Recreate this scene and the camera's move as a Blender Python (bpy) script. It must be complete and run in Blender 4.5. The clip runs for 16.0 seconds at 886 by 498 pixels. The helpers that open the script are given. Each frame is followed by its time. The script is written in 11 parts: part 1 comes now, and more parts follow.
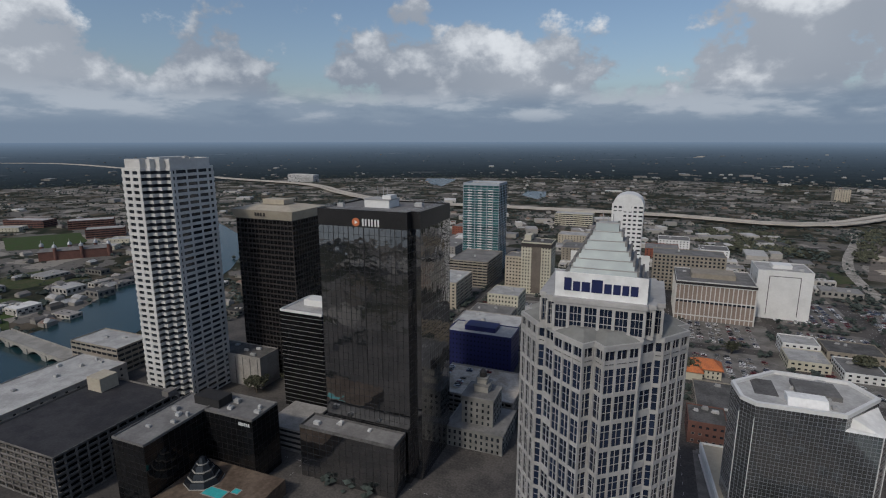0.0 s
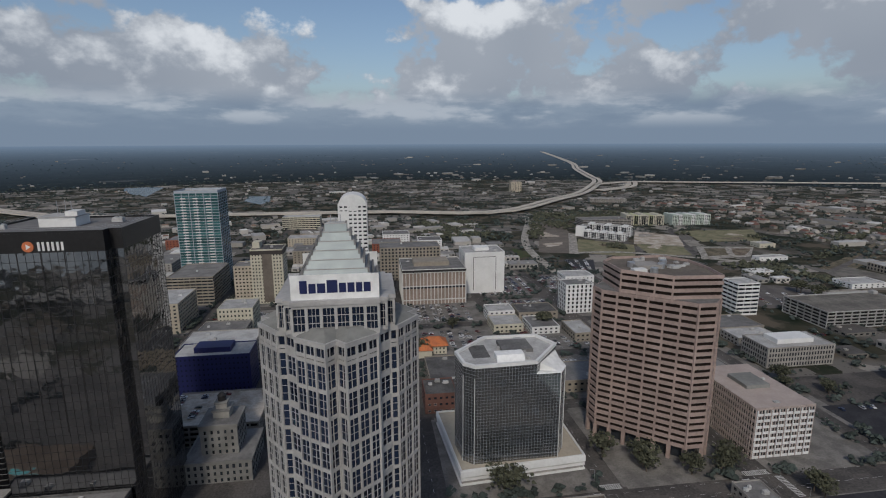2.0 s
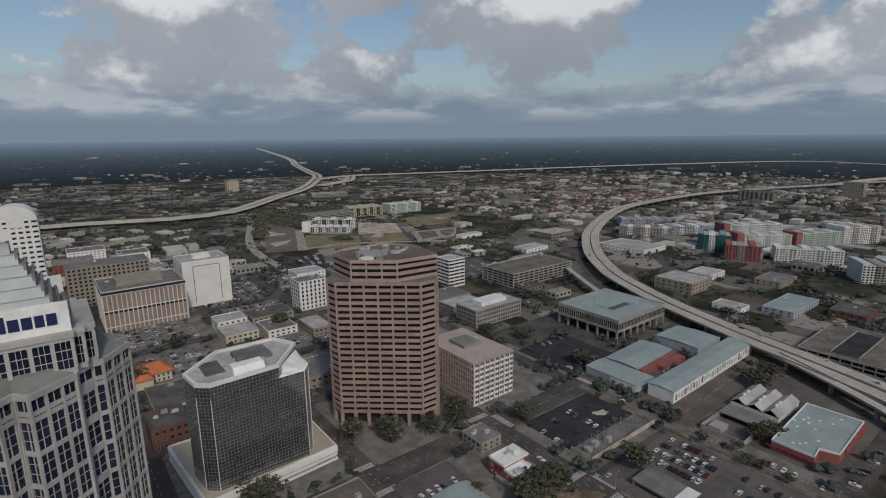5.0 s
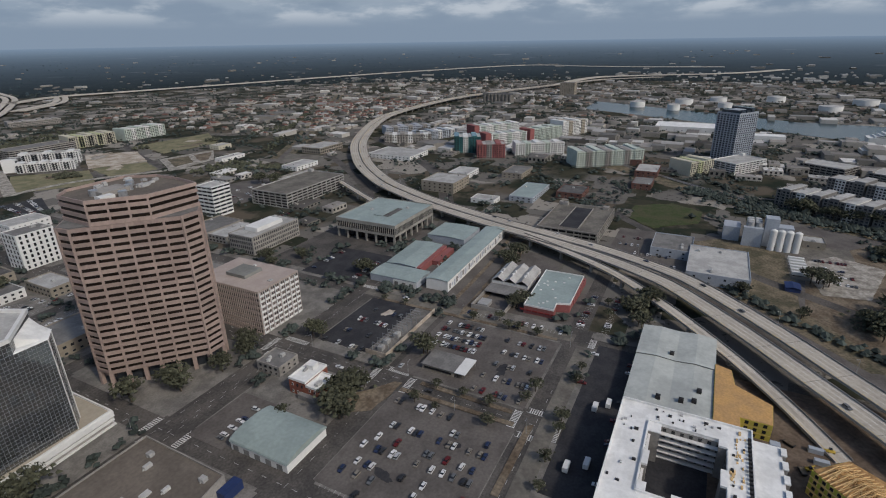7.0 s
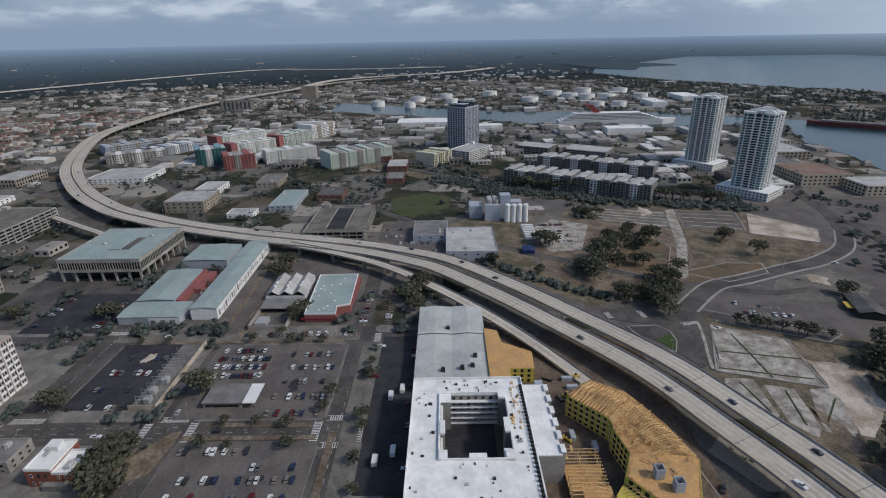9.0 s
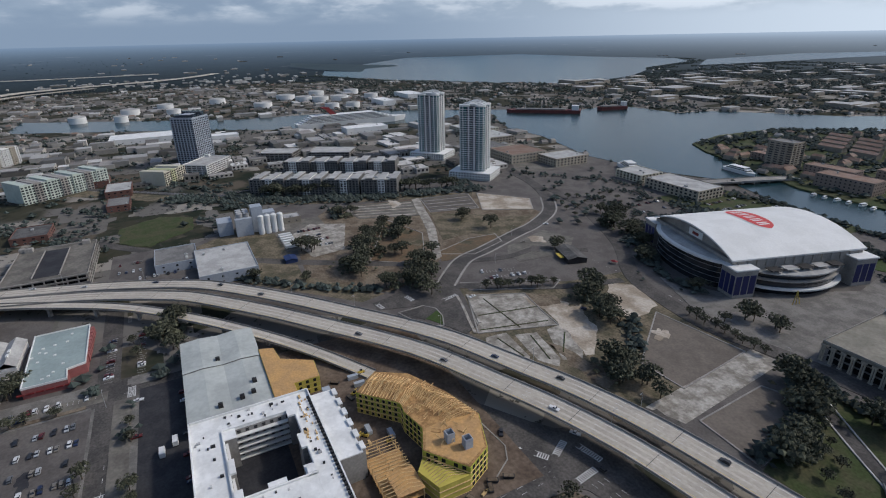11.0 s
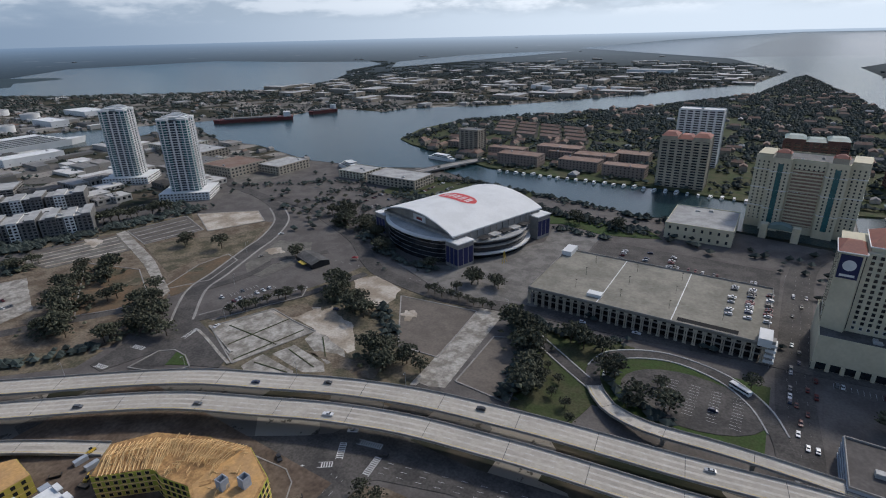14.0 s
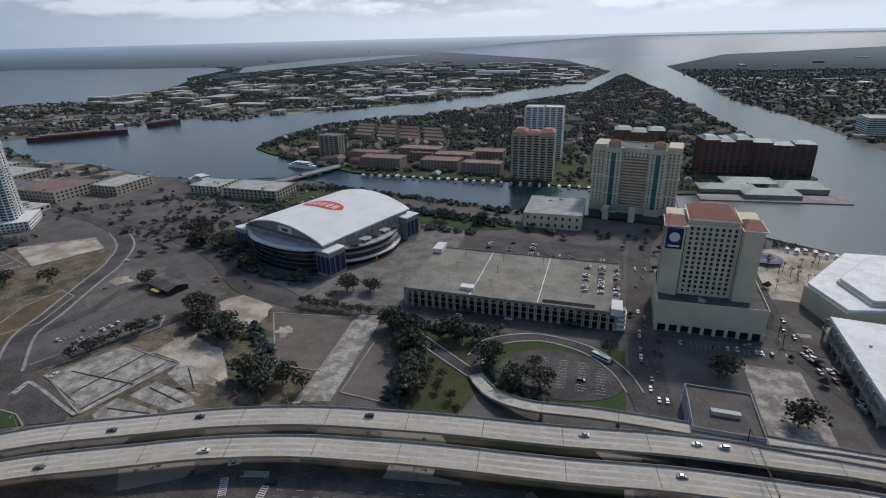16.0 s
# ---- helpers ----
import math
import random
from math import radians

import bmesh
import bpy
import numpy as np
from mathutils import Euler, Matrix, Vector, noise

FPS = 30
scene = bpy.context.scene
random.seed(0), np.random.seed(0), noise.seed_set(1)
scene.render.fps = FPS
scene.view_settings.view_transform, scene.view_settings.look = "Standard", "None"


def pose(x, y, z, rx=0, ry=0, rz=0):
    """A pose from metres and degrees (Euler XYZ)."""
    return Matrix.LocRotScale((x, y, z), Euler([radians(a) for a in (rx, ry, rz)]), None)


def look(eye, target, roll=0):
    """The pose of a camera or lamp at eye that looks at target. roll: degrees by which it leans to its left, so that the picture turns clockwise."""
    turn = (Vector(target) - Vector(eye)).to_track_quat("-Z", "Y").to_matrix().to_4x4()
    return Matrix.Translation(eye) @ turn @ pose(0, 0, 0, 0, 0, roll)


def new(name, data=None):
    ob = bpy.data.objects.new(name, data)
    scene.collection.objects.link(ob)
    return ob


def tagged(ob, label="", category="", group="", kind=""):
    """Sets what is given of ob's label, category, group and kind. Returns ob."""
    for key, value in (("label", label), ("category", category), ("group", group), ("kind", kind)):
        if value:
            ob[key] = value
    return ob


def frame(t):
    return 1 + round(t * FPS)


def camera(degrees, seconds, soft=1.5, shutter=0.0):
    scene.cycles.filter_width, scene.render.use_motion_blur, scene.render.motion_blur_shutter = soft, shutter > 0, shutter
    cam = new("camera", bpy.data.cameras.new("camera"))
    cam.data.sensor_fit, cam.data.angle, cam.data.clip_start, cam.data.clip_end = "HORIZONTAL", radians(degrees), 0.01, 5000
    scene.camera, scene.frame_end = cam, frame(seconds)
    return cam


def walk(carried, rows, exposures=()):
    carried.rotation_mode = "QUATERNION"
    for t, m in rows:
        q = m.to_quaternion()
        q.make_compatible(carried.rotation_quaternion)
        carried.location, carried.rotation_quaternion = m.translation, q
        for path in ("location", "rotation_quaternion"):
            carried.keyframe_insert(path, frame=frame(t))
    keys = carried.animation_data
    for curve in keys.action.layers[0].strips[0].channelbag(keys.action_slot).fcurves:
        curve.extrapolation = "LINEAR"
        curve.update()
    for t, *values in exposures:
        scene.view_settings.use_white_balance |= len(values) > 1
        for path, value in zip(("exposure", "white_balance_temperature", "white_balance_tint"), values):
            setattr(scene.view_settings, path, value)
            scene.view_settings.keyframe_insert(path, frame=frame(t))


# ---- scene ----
cam = camera(80.63, 16.0, soft=1.1)
EYE = (0.0, 0.0, 185.0)
# seconds, heading, tilt, lean
PATH = [
    (0.0, 21.57, -11.85, 0.03),
    (0.5, 13.32, -11.80, 0.08),
    (1.0, 4.85, -11.72, 0.01),
    (1.5, -2.40, -11.63, 0.05),
    (2.0, -7.93, -11.62, 0.22),
    (2.5, -12.62, -11.59, 0.39),
    (3.0, -16.89, -11.55, 0.31),
    (3.2, -18.73, -11.61, 0.50),
    (5.3, -41.29, -13.63, 0.60),
    (5.5, -43.72, -14.87, 0.61),
    (6.0, -50.18, -17.91, 0.74),
    (6.5, -56.42, -20.80, 1.00),
    (7.0, -63.04, -21.90, 0.86),
    (7.5, -69.86, -21.90, 0.89),
    (8.0, -76.33, -21.95, 0.94),
    (8.5, -82.73, -21.95, 1.00),
    (9.0, -89.80, -22.00, 1.04),
    (9.5, -97.36, -22.05, 0.93),
    (10.0, -105.15, -22.10, 1.10),
    (10.2, -107.88, -22.12, 1.13),
    (12.3, -131.09, -22.28, 1.14),
    (12.5, -133.21, -22.28, 1.19),
    (13.0, -138.17, -22.31, 1.27),
    (13.5, -143.12, -22.31, 1.26),
    (14.0, -147.59, -22.33, 1.28),
    (14.5, -151.40, -22.34, 1.26),
    (15.0, -155.09, -22.31, 1.29),
    (15.5, -159.00, -22.32, 1.27),
    (16.0, -162.71, -22.30, 1.32),
]
walk(cam, [(t, pose(*EYE, 90 + tilt, lean, heading)) for t, heading, tilt, lean in PATH],
     exposures=[(0.0, 0.0, 6150, 10), (3.0, 0.0, 6200, 10), (5.5, -0.05, 6400, 10), (7.0, 0.25, 6300, 10), (7.8, 0.36, 6250, 10), (9.0, 0.38, 6030, 10), (14.0, 0.44, 5980, 10), (15.0, 0.45, 5980, 10), (16.0, 0.37, 5980, 10)])

# ---- sky and sun ----
SUN_TURN, SUN_HIGH = 196.0, 42.0   # degrees clockwise from +y, and above the horizon
world = bpy.data.worlds.new("world")
scene.world = world
world.use_nodes = True
nt = world.node_tree
nt.nodes.clear()


def wn(kind, **kw):
    n = nt.nodes.new(kind)
    for k, v in kw.items():
        if k == "op":
            n.operation = v
        elif k == "blend":
            n.blend_type = v
        elif k == "dtype":
            n.data_type = v
    return n


def wlink(a, b):
    nt.links.new(a, b)


def wmath(op, a, b=None, clamp=False):
    n = wn("ShaderNodeMath", op=op)
    n.use_clamp = clamp
    for i, v in enumerate((a, b)):
        if v is None:
            continue
        if isinstance(v, (int, float)):
            n.inputs[i].default_value = v
        else:
            wlink(v, n.inputs[i])
    return n.outputs[0]


def wmix(fac, a, b):
    n = wn("ShaderNodeMix", dtype="RGBA")
    for i, v in ((0, fac), (6, a), (7, b)):
        if isinstance(v, (int, float)):
            n.inputs[i].default_value = v
        elif isinstance(v, tuple):
            n.inputs[i].default_value = (*v, 1)
        else:
            wlink(v, n.inputs[i])
    return n.outputs[2]


def wramp(x, lo, hi):
    n = wn("ShaderNodeMapRange")
    n.interpolation_type = "SMOOTHSTEP"
    wlink(x, n.inputs[0])
    n.inputs[1].default_value, n.inputs[2].default_value = lo, hi
    return n.outputs[0]


def wnoise(vec, scale, detail, rough):
    n = wn("ShaderNodeTexNoise")
    n.inputs["Scale"].default_value, n.inputs["Detail"].default_value, n.inputs["Roughness"].default_value = scale, detail, rough
    wlink(vec, n.inputs["Vector"])
    return n.outputs[0]


tex = wn("ShaderNodeTexCoord")
sep = wn("ShaderNodeSeparateXYZ")
wlink(tex.outputs["Generated"], sep.inputs[0])
high = sep.outputs[2]
sky = wn("ShaderNodeTexSky")
sky.sky_type, sky.sun_disc = "NISHITA", False
sky.sun_elevation, sky.sun_rotation = radians(SUN_HIGH), radians(SUN_TURN)
sky.dust_density = 2.0
blue = wn("ShaderNodeMix", dtype="RGBA", blend="MULTIPLY")
blue.inputs[0].default_value = 1.0
wlink(sky.outputs[0], blue.inputs[6])
blue.inputs[7].default_value = (0.085, 0.085, 0.085, 1)
# clouds: heaps seen from the side, lit above and grey below, over a hazy band
def heaps(scale, tall, lift, detail):
    a = wn("ShaderNodeMapping")
    a.inputs["Scale"].default_value = (1.0, 1.0, tall)
    a.inputs["Location"].default_value = (0.35, 0.1, lift)
    wlink(tex.outputs["Generated"], a.inputs[0])
    return wnoise(a.outputs[0], scale, detail, 0.56)


heap = heaps(4.6, 1.35, 0.0, 12.0)
heap_up = heaps(4.6, 1.35, 0.055, 8.0)
bias = wmath("MULTIPLY", wmath("SUBTRACT", 0.16, high), 0.55)
cover = wramp(wmath("ADD", heap, bias), 0.465, 0.52)
relief = wramp(wmath("SUBTRACT", heap, heap_up), 0.0, 0.16)
broad = wnoise(tex.outputs["Generated"], 1.6, 3.0, 0.5)
grey = wmix(wramp(broad, 0.38, 0.62), (0.235, 0.265, 0.31), (0.34, 0.365, 0.40))
cloud = wmix(relief, grey, wmix(wramp(broad, 0.36, 0.6), (0.50, 0.52, 0.54), (0.68, 0.69, 0.695)))
above = wmix(cover, blue.outputs[2], cloud)
SDX, SDY = math.sin(radians(SUN_TURN)), math.cos(radians(SUN_TURN))
toward = wramp(wmath("ADD", wmath("MULTIPLY", sep.outputs[0], SDX), wmath("MULTIPLY", sep.outputs[1], SDY)), 0.0, 1.0)
haze = wmix(toward, (0.185, 0.235, 0.30), (0.53, 0.575, 0.615))
low = heaps(5.5, 3.6, 0.6, 10.0)
low_up = heaps(5.5, 3.6, 0.69, 6.0)
low_cover = wramp(low, 0.34, 0.52)
low_light = wramp(wmath("SUBTRACT", low, low_up), -0.06, 0.12)
low_cloud = wmix(low_light, wmix(toward, (0.235, 0.285, 0.345), (0.385, 0.425, 0.46)), wmix(toward, (0.385, 0.42, 0.46), (0.66, 0.68, 0.695)))
banks = wmix(wmath("MULTIPLY", low_cover, wramp(high, 0.018, 0.05)), haze, low_cloud)
full = wmix(wramp(high, 0.055, 0.10), banks, above)
bg = wn("ShaderNodeBackground")
wlink(full, bg.inputs[0])
bg.inputs[1].default_value = 1.05
out = wn("ShaderNodeOutputWorld")
wlink(bg.outputs[0], out.inputs[0])

sun = new("sun", bpy.data.lights.new("sun", "SUN"))
sun.data.energy, sun.data.angle, sun.data.color = 1.65, radians(5.0), (1.0, 0.90, 0.77)
ST, SH = radians(SUN_TURN), radians(SUN_HIGH)
sun.matrix_world = look((math.sin(ST) * math.cos(SH) * 900, math.cos(ST) * math.cos(SH) * 900, math.sin(SH) * 900), (0, 0, 0))
scene.view_settings.exposure = 0.0

# ---- materials ----
def surface(name, colour, rough=0.85, vary=0.25, coarse=0.05, fine=1.2, bump=0.0, metal=0.0, per_object=0.0, per_piece=0.0, second=None, patch=0.5, spec=0.4):
    """A surface with two scales of variation (1/m), in world space. second: a colour that shows in patches."""
    m = bpy.data.materials.new(name)
    m.use_nodes = True
    t = m.node_tree
    b = t.nodes["Principled BSDF"]
    b.inputs["Roughness"].default_value, b.inputs["Metallic"].default_value = rough, metal
    b.inputs["Specular IOR Level"].default_value = spec if rough < 0.8 else spec * 0.4
    g = t.nodes.new("ShaderNodeNewGeometry")
    big = t.nodes.new("ShaderNodeTexNoise")
    big.inputs["Scale"].default_value, big.inputs["Detail"].default_value, big.inputs["Roughness"].default_value = coarse, 6.0, 0.62
    small = t.nodes.new("ShaderNodeTexNoise")
    small.inputs["Scale"].default_value, small.inputs["Detail"].default_value = fine, 3.0
    t.links.new(g.outputs["Position"], big.inputs["Vector"])
    t.links.new(g.outputs["Position"], small.inputs["Vector"])
    base = t.nodes.new("ShaderNodeMix")
    base.data_type = "RGBA"
    base.inputs[6].default_value = (*colour, 1)
    base.inputs[7].default_value = (*(second or tuple(c * (1 - vary) for c in colour)), 1)
    r = t.nodes.new("ShaderNodeMapRange")
    r.interpolation_type = "SMOOTHSTEP"
    r.inputs[1].default_value, r.inputs[2].default_value = patch - 0.12, patch + 0.12
    t.links.new(big.outputs[0], r.inputs[0])
    t.links.new(r.outputs[0], base.inputs[0])
    r2 = t.nodes.new("ShaderNodeMapRange")
    r2.inputs[1].default_value, r2.inputs[2].default_value = 0.25, 0.75
    r2.inputs[3].default_value, r2.inputs[4].default_value = 1 - vary, 1 + vary
    t.links.new(small.outputs[0], r2.inputs[0])
    value = r2.outputs[0]
    for amount, kind, socket in ((per_object, "ShaderNodeObjectInfo", "Random"), (per_piece, "ShaderNodeNewGeometry", "Random Per Island")):
        if amount:
            o = t.nodes.new(kind)
            r3 = t.nodes.new("ShaderNodeMapRange")
            r3.inputs[3].default_value, r3.inputs[4].default_value = 1 - amount, 1 + amount
            t.links.new(o.outputs[socket], r3.inputs[0])
            mul = t.nodes.new("ShaderNodeMath")
            mul.operation = "MULTIPLY"
            t.links.new(value, mul.inputs[0])
            t.links.new(r3.outputs[0], mul.inputs[1])
            value = mul.outputs[0]
    v = t.nodes.new("ShaderNodeVectorMath")
    v.operation = "SCALE"
    t.links.new(base.outputs[2], v.inputs[0])
    t.links.new(value, v.inputs["Scale"])
    t.links.new(v.outputs[0], b.inputs["Base Color"])
    if bump:
        bp = t.nodes.new("ShaderNodeBump")
        bp.inputs["Strength"].default_value, bp.inputs["Distance"].default_value = 0.6, bump
        t.links.new(small.outputs[0], bp.inputs["Height"])
        t.links.new(bp.outputs[0], b.inputs["Normal"])
    return m


def pane(name, colour, rough=0.08, spec=0.6, per_object=0.35, wobble=0.0):
    """Tinted window glass before dark rooms."""
    m = surface(name, colour, rough, 0.2, 0.12, 0.6, 0, 0, per_object, spec=spec)
    if wobble:
        t = m.node_tree
        n = t.nodes.new("ShaderNodeTexNoise")
        n.inputs["Scale"].default_value = 0.09
        g = t.nodes.new("ShaderNodeNewGeometry")
        t.links.new(g.outputs["Position"], n.inputs["Vector"])
        bp = t.nodes.new("ShaderNodeBump")
        bp.inputs["Strength"].default_value, bp.inputs["Distance"].default_value = 1.0, wobble
        t.links.new(n.outputs[0], bp.inputs["Height"])
        t.links.new(bp.outputs[0], t.nodes["Principled BSDF"].inputs["Normal"])
    return m


M = dict(
    asphalt=surface("asphalt", (0.060, 0.056, 0.053), 0.9, 0.28, 0.05, 0.8, second=(0.098, 0.090, 0.082)),
    asphalt_new=surface("asphalt_new", (0.030, 0.030, 0.034), 0.85, 0.2, 0.08, 0.9, second=(0.045, 0.045, 0.048)),
    lot=surface("lot", (0.092, 0.083, 0.077), 0.9, 0.18, 0.05, 0.7, second=(0.128, 0.116, 0.106)),
    concrete=surface("concrete", (0.306, 0.289, 0.2635), 0.85, 0.15, 0.07, 0.9, second=(0.2295, 0.2167, 0.1997), per_object=0.06),
    deck=surface("deck", (0.49, 0.447, 0.38), 0.85, 0.12, 0.03, 0.6, second=(0.40, 0.364, 0.31)),
    deck_worn=surface("deck_worn", (0.40, 0.365, 0.31), 0.85, 0.16, 0.04, 0.5, second=(0.33, 0.30, 0.257)),
    pavement=surface("pavement", (0.195, 0.184, 0.168), 0.9, 0.18, 0.08, 1.0, second=(0.125, 0.118, 0.108)),
    slab=surface("slab", (0.17, 0.1573, 0.136), 0.9, 0.2, 0.06, 0.5, second=(0.1105, 0.102, 0.08925)),
    slab_pale=surface("slab_pale", (0.37, 0.346, 0.305), 0.9, 0.26, 0.12, 0.5, second=(0.19, 0.173, 0.147)),
    lot_brown=surface("lot_brown", (0.155, 0.133, 0.112), 0.92, 0.15, 0.06, 0.6, second=(0.12, 0.104, 0.088)),
    site_soil=surface("site_soil", (0.095, 0.07, 0.052), 0.95, 0.3, 0.08, 0.5, second=(0.14, 0.107, 0.08)),
    soil_warm=surface("soil_warm", (0.145, 0.100, 0.062), 0.95, 0.3, 0.06, 0.5, second=(0.10, 0.082, 0.055)),
    sand=surface("sand", (0.46, 0.41, 0.345), 0.95, 0.2, 0.05, 0.6, second=(0.27, 0.225, 0.17)),
    soil=surface("soil", (0.105, 0.080, 0.056), 0.95, 0.38, 0.07, 0.6, second=(0.180, 0.147, 0.108)),
    grass=surface("grass", (0.044, 0.06, 0.0224), 0.95, 0.3, 0.06, 0.7, second=(0.068, 0.068, 0.036)),
    lawn=surface("lawn", (0.045, 0.074, 0.022), 0.95, 0.3, 0.07, 0.8, second=(0.051, 0.06375, 0.0255)),
    drygrass=surface("drygrass", (0.165, 0.135, 0.094), 0.95, 0.4, 0.07, 0.6, second=(0.078, 0.072, 0.047)),
    house_roof=surface("house_roof", (0.19, 0.178, 0.165), 0.9, 0.2, 0.08, 0.7, per_piece=0.85),
    house_wall=surface("house_wall", (0.27, 0.255, 0.225), 0.85, 0.1, 0.06, 0.6, per_piece=0.6),
    store_roof=surface("store_roof", (0.36, 0.352, 0.335), 0.85, 0.15, 0.08, 0.7, per_piece=0.8),
    store_wall=surface("store_wall", (0.34, 0.325, 0.295), 0.85, 0.1, 0.06, 0.6, per_piece=0.5),
    lime_board=surface("lime_board", (0.40, 0.41, 0.07), 0.8, 0.12, 0.2, 0.8),
    leaf=surface("leaf", (0.069, 0.072, 0.047), 0.8, 0.35, 0.3, 1.5, per_object=0.25, per_piece=0.4),
    # leaves tinted bluer, painting distance haze into their colour
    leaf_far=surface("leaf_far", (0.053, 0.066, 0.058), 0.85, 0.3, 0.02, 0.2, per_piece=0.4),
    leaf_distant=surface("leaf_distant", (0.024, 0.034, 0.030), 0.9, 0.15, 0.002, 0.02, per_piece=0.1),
    palm=surface("palm", (0.05, 0.065, 0.03), 0.7, 0.3, 0.3, 1.5, per_piece=0.3),
    bark=surface("bark", (0.10, 0.08, 0.06), 0.95, 0.3, 0.5, 3.0),
    white=surface("white", (0.6624, 0.6624, 0.644), 0.7, 0.05, 0.05, 0.7, second=(0.60, 0.60, 0.58)),
    membrane=surface("membrane", (0.74, 0.74, 0.72), 0.75, 0.08, 0.1, 0.5, second=(0.62, 0.62, 0.6)),
    paint=surface("paint", (0.62, 0.62, 0.60), 0.8, 0.25, 0.3, 2.0),
    yellow_paint=surface("yellow_paint", (0.55, 0.40, 0.08), 0.8, 0.25, 0.3, 2.0),
    precast=surface("precast", (0.5704, 0.5612, 0.5336), 0.75, 0.06, 0.06, 0.5, second=(0.4968, 0.4876, 0.46)),
    granite_white=surface("granite_white", (0.38, 0.372, 0.357), 0.6, 0.1, 0.09, 0.8, second=(0.31, 0.304, 0.29)),
    granite_brown=surface("granite_brown", (0.33, 0.254, 0.222), 0.6, 0.14, 0.06, 0.5, second=(0.265, 0.203, 0.178), per_object=0.08),
    pink_stone=surface("pink_stone", (0.27, 0.215, 0.18), 0.8, 0.1, 0.06, 0.6, second=(0.23, 0.185, 0.155)),
    tan=surface("tan", (0.408, 0.3655, 0.289), 0.8, 0.08, 0.06, 0.6, second=(0.3485, 0.3102, 0.2465)),
    hotel_cream=surface("hotel_cream", (0.57, 0.52, 0.38), 0.8, 0.07, 0.05, 0.5, second=(0.51, 0.465, 0.335)),
    bronze=surface("bronze", (0.042, 0.036, 0.033), 0.5, 0.2, 0.2, 1.0, spec=0.4),
    cream=surface("cream", (0.4928, 0.4664, 0.3696), 0.8, 0.07, 0.05, 0.5, second=(0.44, 0.4136, 0.3256)),
    beige=surface("beige", (0.289, 0.255, 0.2082), 0.85, 0.1, 0.06, 0.6, second=(0.238, 0.2125, 0.17)),
    stone=surface("stone", (0.306, 0.2932, 0.2635), 0.85, 0.12, 0.1, 0.8, second=(0.2295, 0.221, 0.1997)),
    brick=surface("brick_skin", (0.235, 0.085, 0.055), 0.85, 0.2, 0.15, 1.5, second=(0.18, 0.07, 0.05)),
    brick_dull=surface("brick_dull", (0.155, 0.082, 0.066), 0.85, 0.15, 0.15, 1.2, second=(0.125, 0.068, 0.056)),
    terracotta=surface("terracotta", (0.48, 0.16, 0.06), 0.8, 0.2, 0.2, 1.2, second=(0.38, 0.13, 0.06)),
    redroof=surface("redroof", (0.30, 0.115, 0.075), 0.75, 0.15, 0.1, 0.8, second=(0.24, 0.095, 0.07)),
    isle_roof=surface("isle_roof", (0.21, 0.135, 0.10), 0.85, 0.2, 0.1, 0.8, second=(0.24, 0.175, 0.14), per_object=0.2),
    greenroof=surface("greenroof", (0.17, 0.235, 0.215), 0.6, 0.12, 0.1, 0.8, second=(0.14, 0.195, 0.18)),
    navy=surface("navy", (0.012, 0.016, 0.085), 0.5, 0.15, 0.08, 0.6),
    orange=surface("orange", (0.50, 0.15, 0.06), 0.7, 0.12, 0.1, 0.8),
    red=surface("red", (0.19, 0.022, 0.022), 0.6, 0.15, 0.2, 1.0),
    lime=surface("lime", (0.42, 0.43, 0.26), 0.8, 0.12, 0.2, 0.8),
    sheathing=surface("sheathing", (0.50, 0.42, 0.09), 0.85, 0.12, 0.2, 0.8),
    lumber=surface("lumber", (0.70, 0.49, 0.24), 0.85, 0.2, 0.3, 1.2, per_object=0.15, per_piece=0.25),
    # darker wood, painted as shade between trusses; also used for loose sheets
    underdeck=surface("underdeck", (0.26, 0.15, 0.065), 0.9, 0.25, 0.2, 0.8, second=(0.40, 0.24, 0.10)),
    deckwood=surface("deckwood", (0.50, 0.30, 0.12), 0.85, 0.18, 0.12, 0.8, second=(0.42, 0.26, 0.12)),
    roof_grey=surface("roof_grey", (0.1955, 0.1913, 0.1827), 0.9, 0.15, 0.08, 0.7, second=(0.1403, 0.136, 0.1318), per_object=0.12),
    roof_light=surface("roof_light", (0.408, 0.4037, 0.3867), 0.85, 0.12, 0.08, 0.7, second=(0.306, 0.3017, 0.289), per_object=0.1),
    old_stone=surface("old_stone", (0.215, 0.21, 0.195), 0.85, 0.12, 0.1, 0.8, second=(0.15, 0.147, 0.138)),
    roof_dark=surface("roof_dark", (0.075, 0.073, 0.07), 0.9, 0.2, 0.1, 0.8, second=(0.12, 0.116, 0.112)),
    roof_metal=surface("roof_metal", (0.44, 0.46, 0.43), 0.6, 0.08, 0.05, 0.5, second=(0.34, 0.355, 0.335)),
    roof_blue=surface("roof_blue", (0.285, 0.34, 0.325), 0.6, 0.1, 0.05, 0.5, second=(0.235, 0.285, 0.272)),
    steel=surface("steel", (0.42, 0.43, 0.44), 0.4, 0.15, 0.2, 1.2, metal=0.6),
    plant=surface("plant", (0.40, 0.40, 0.39), 0.6, 0.15, 0.3, 1.5, per_object=0.25),
    dark_metal=surface("dark_metal", (0.032, 0.031, 0.031), 0.6, 0.2, 0.2, 1.0, spec=0.25),
    black_stone=surface("black_stone", (0.022, 0.021, 0.021), 0.35, 0.25, 0.08, 0.6),
    # near-black that stands for the shade inside openings
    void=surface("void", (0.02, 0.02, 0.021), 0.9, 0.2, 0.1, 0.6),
    glass=pane("glass", (0.022, 0.026, 0.032)),
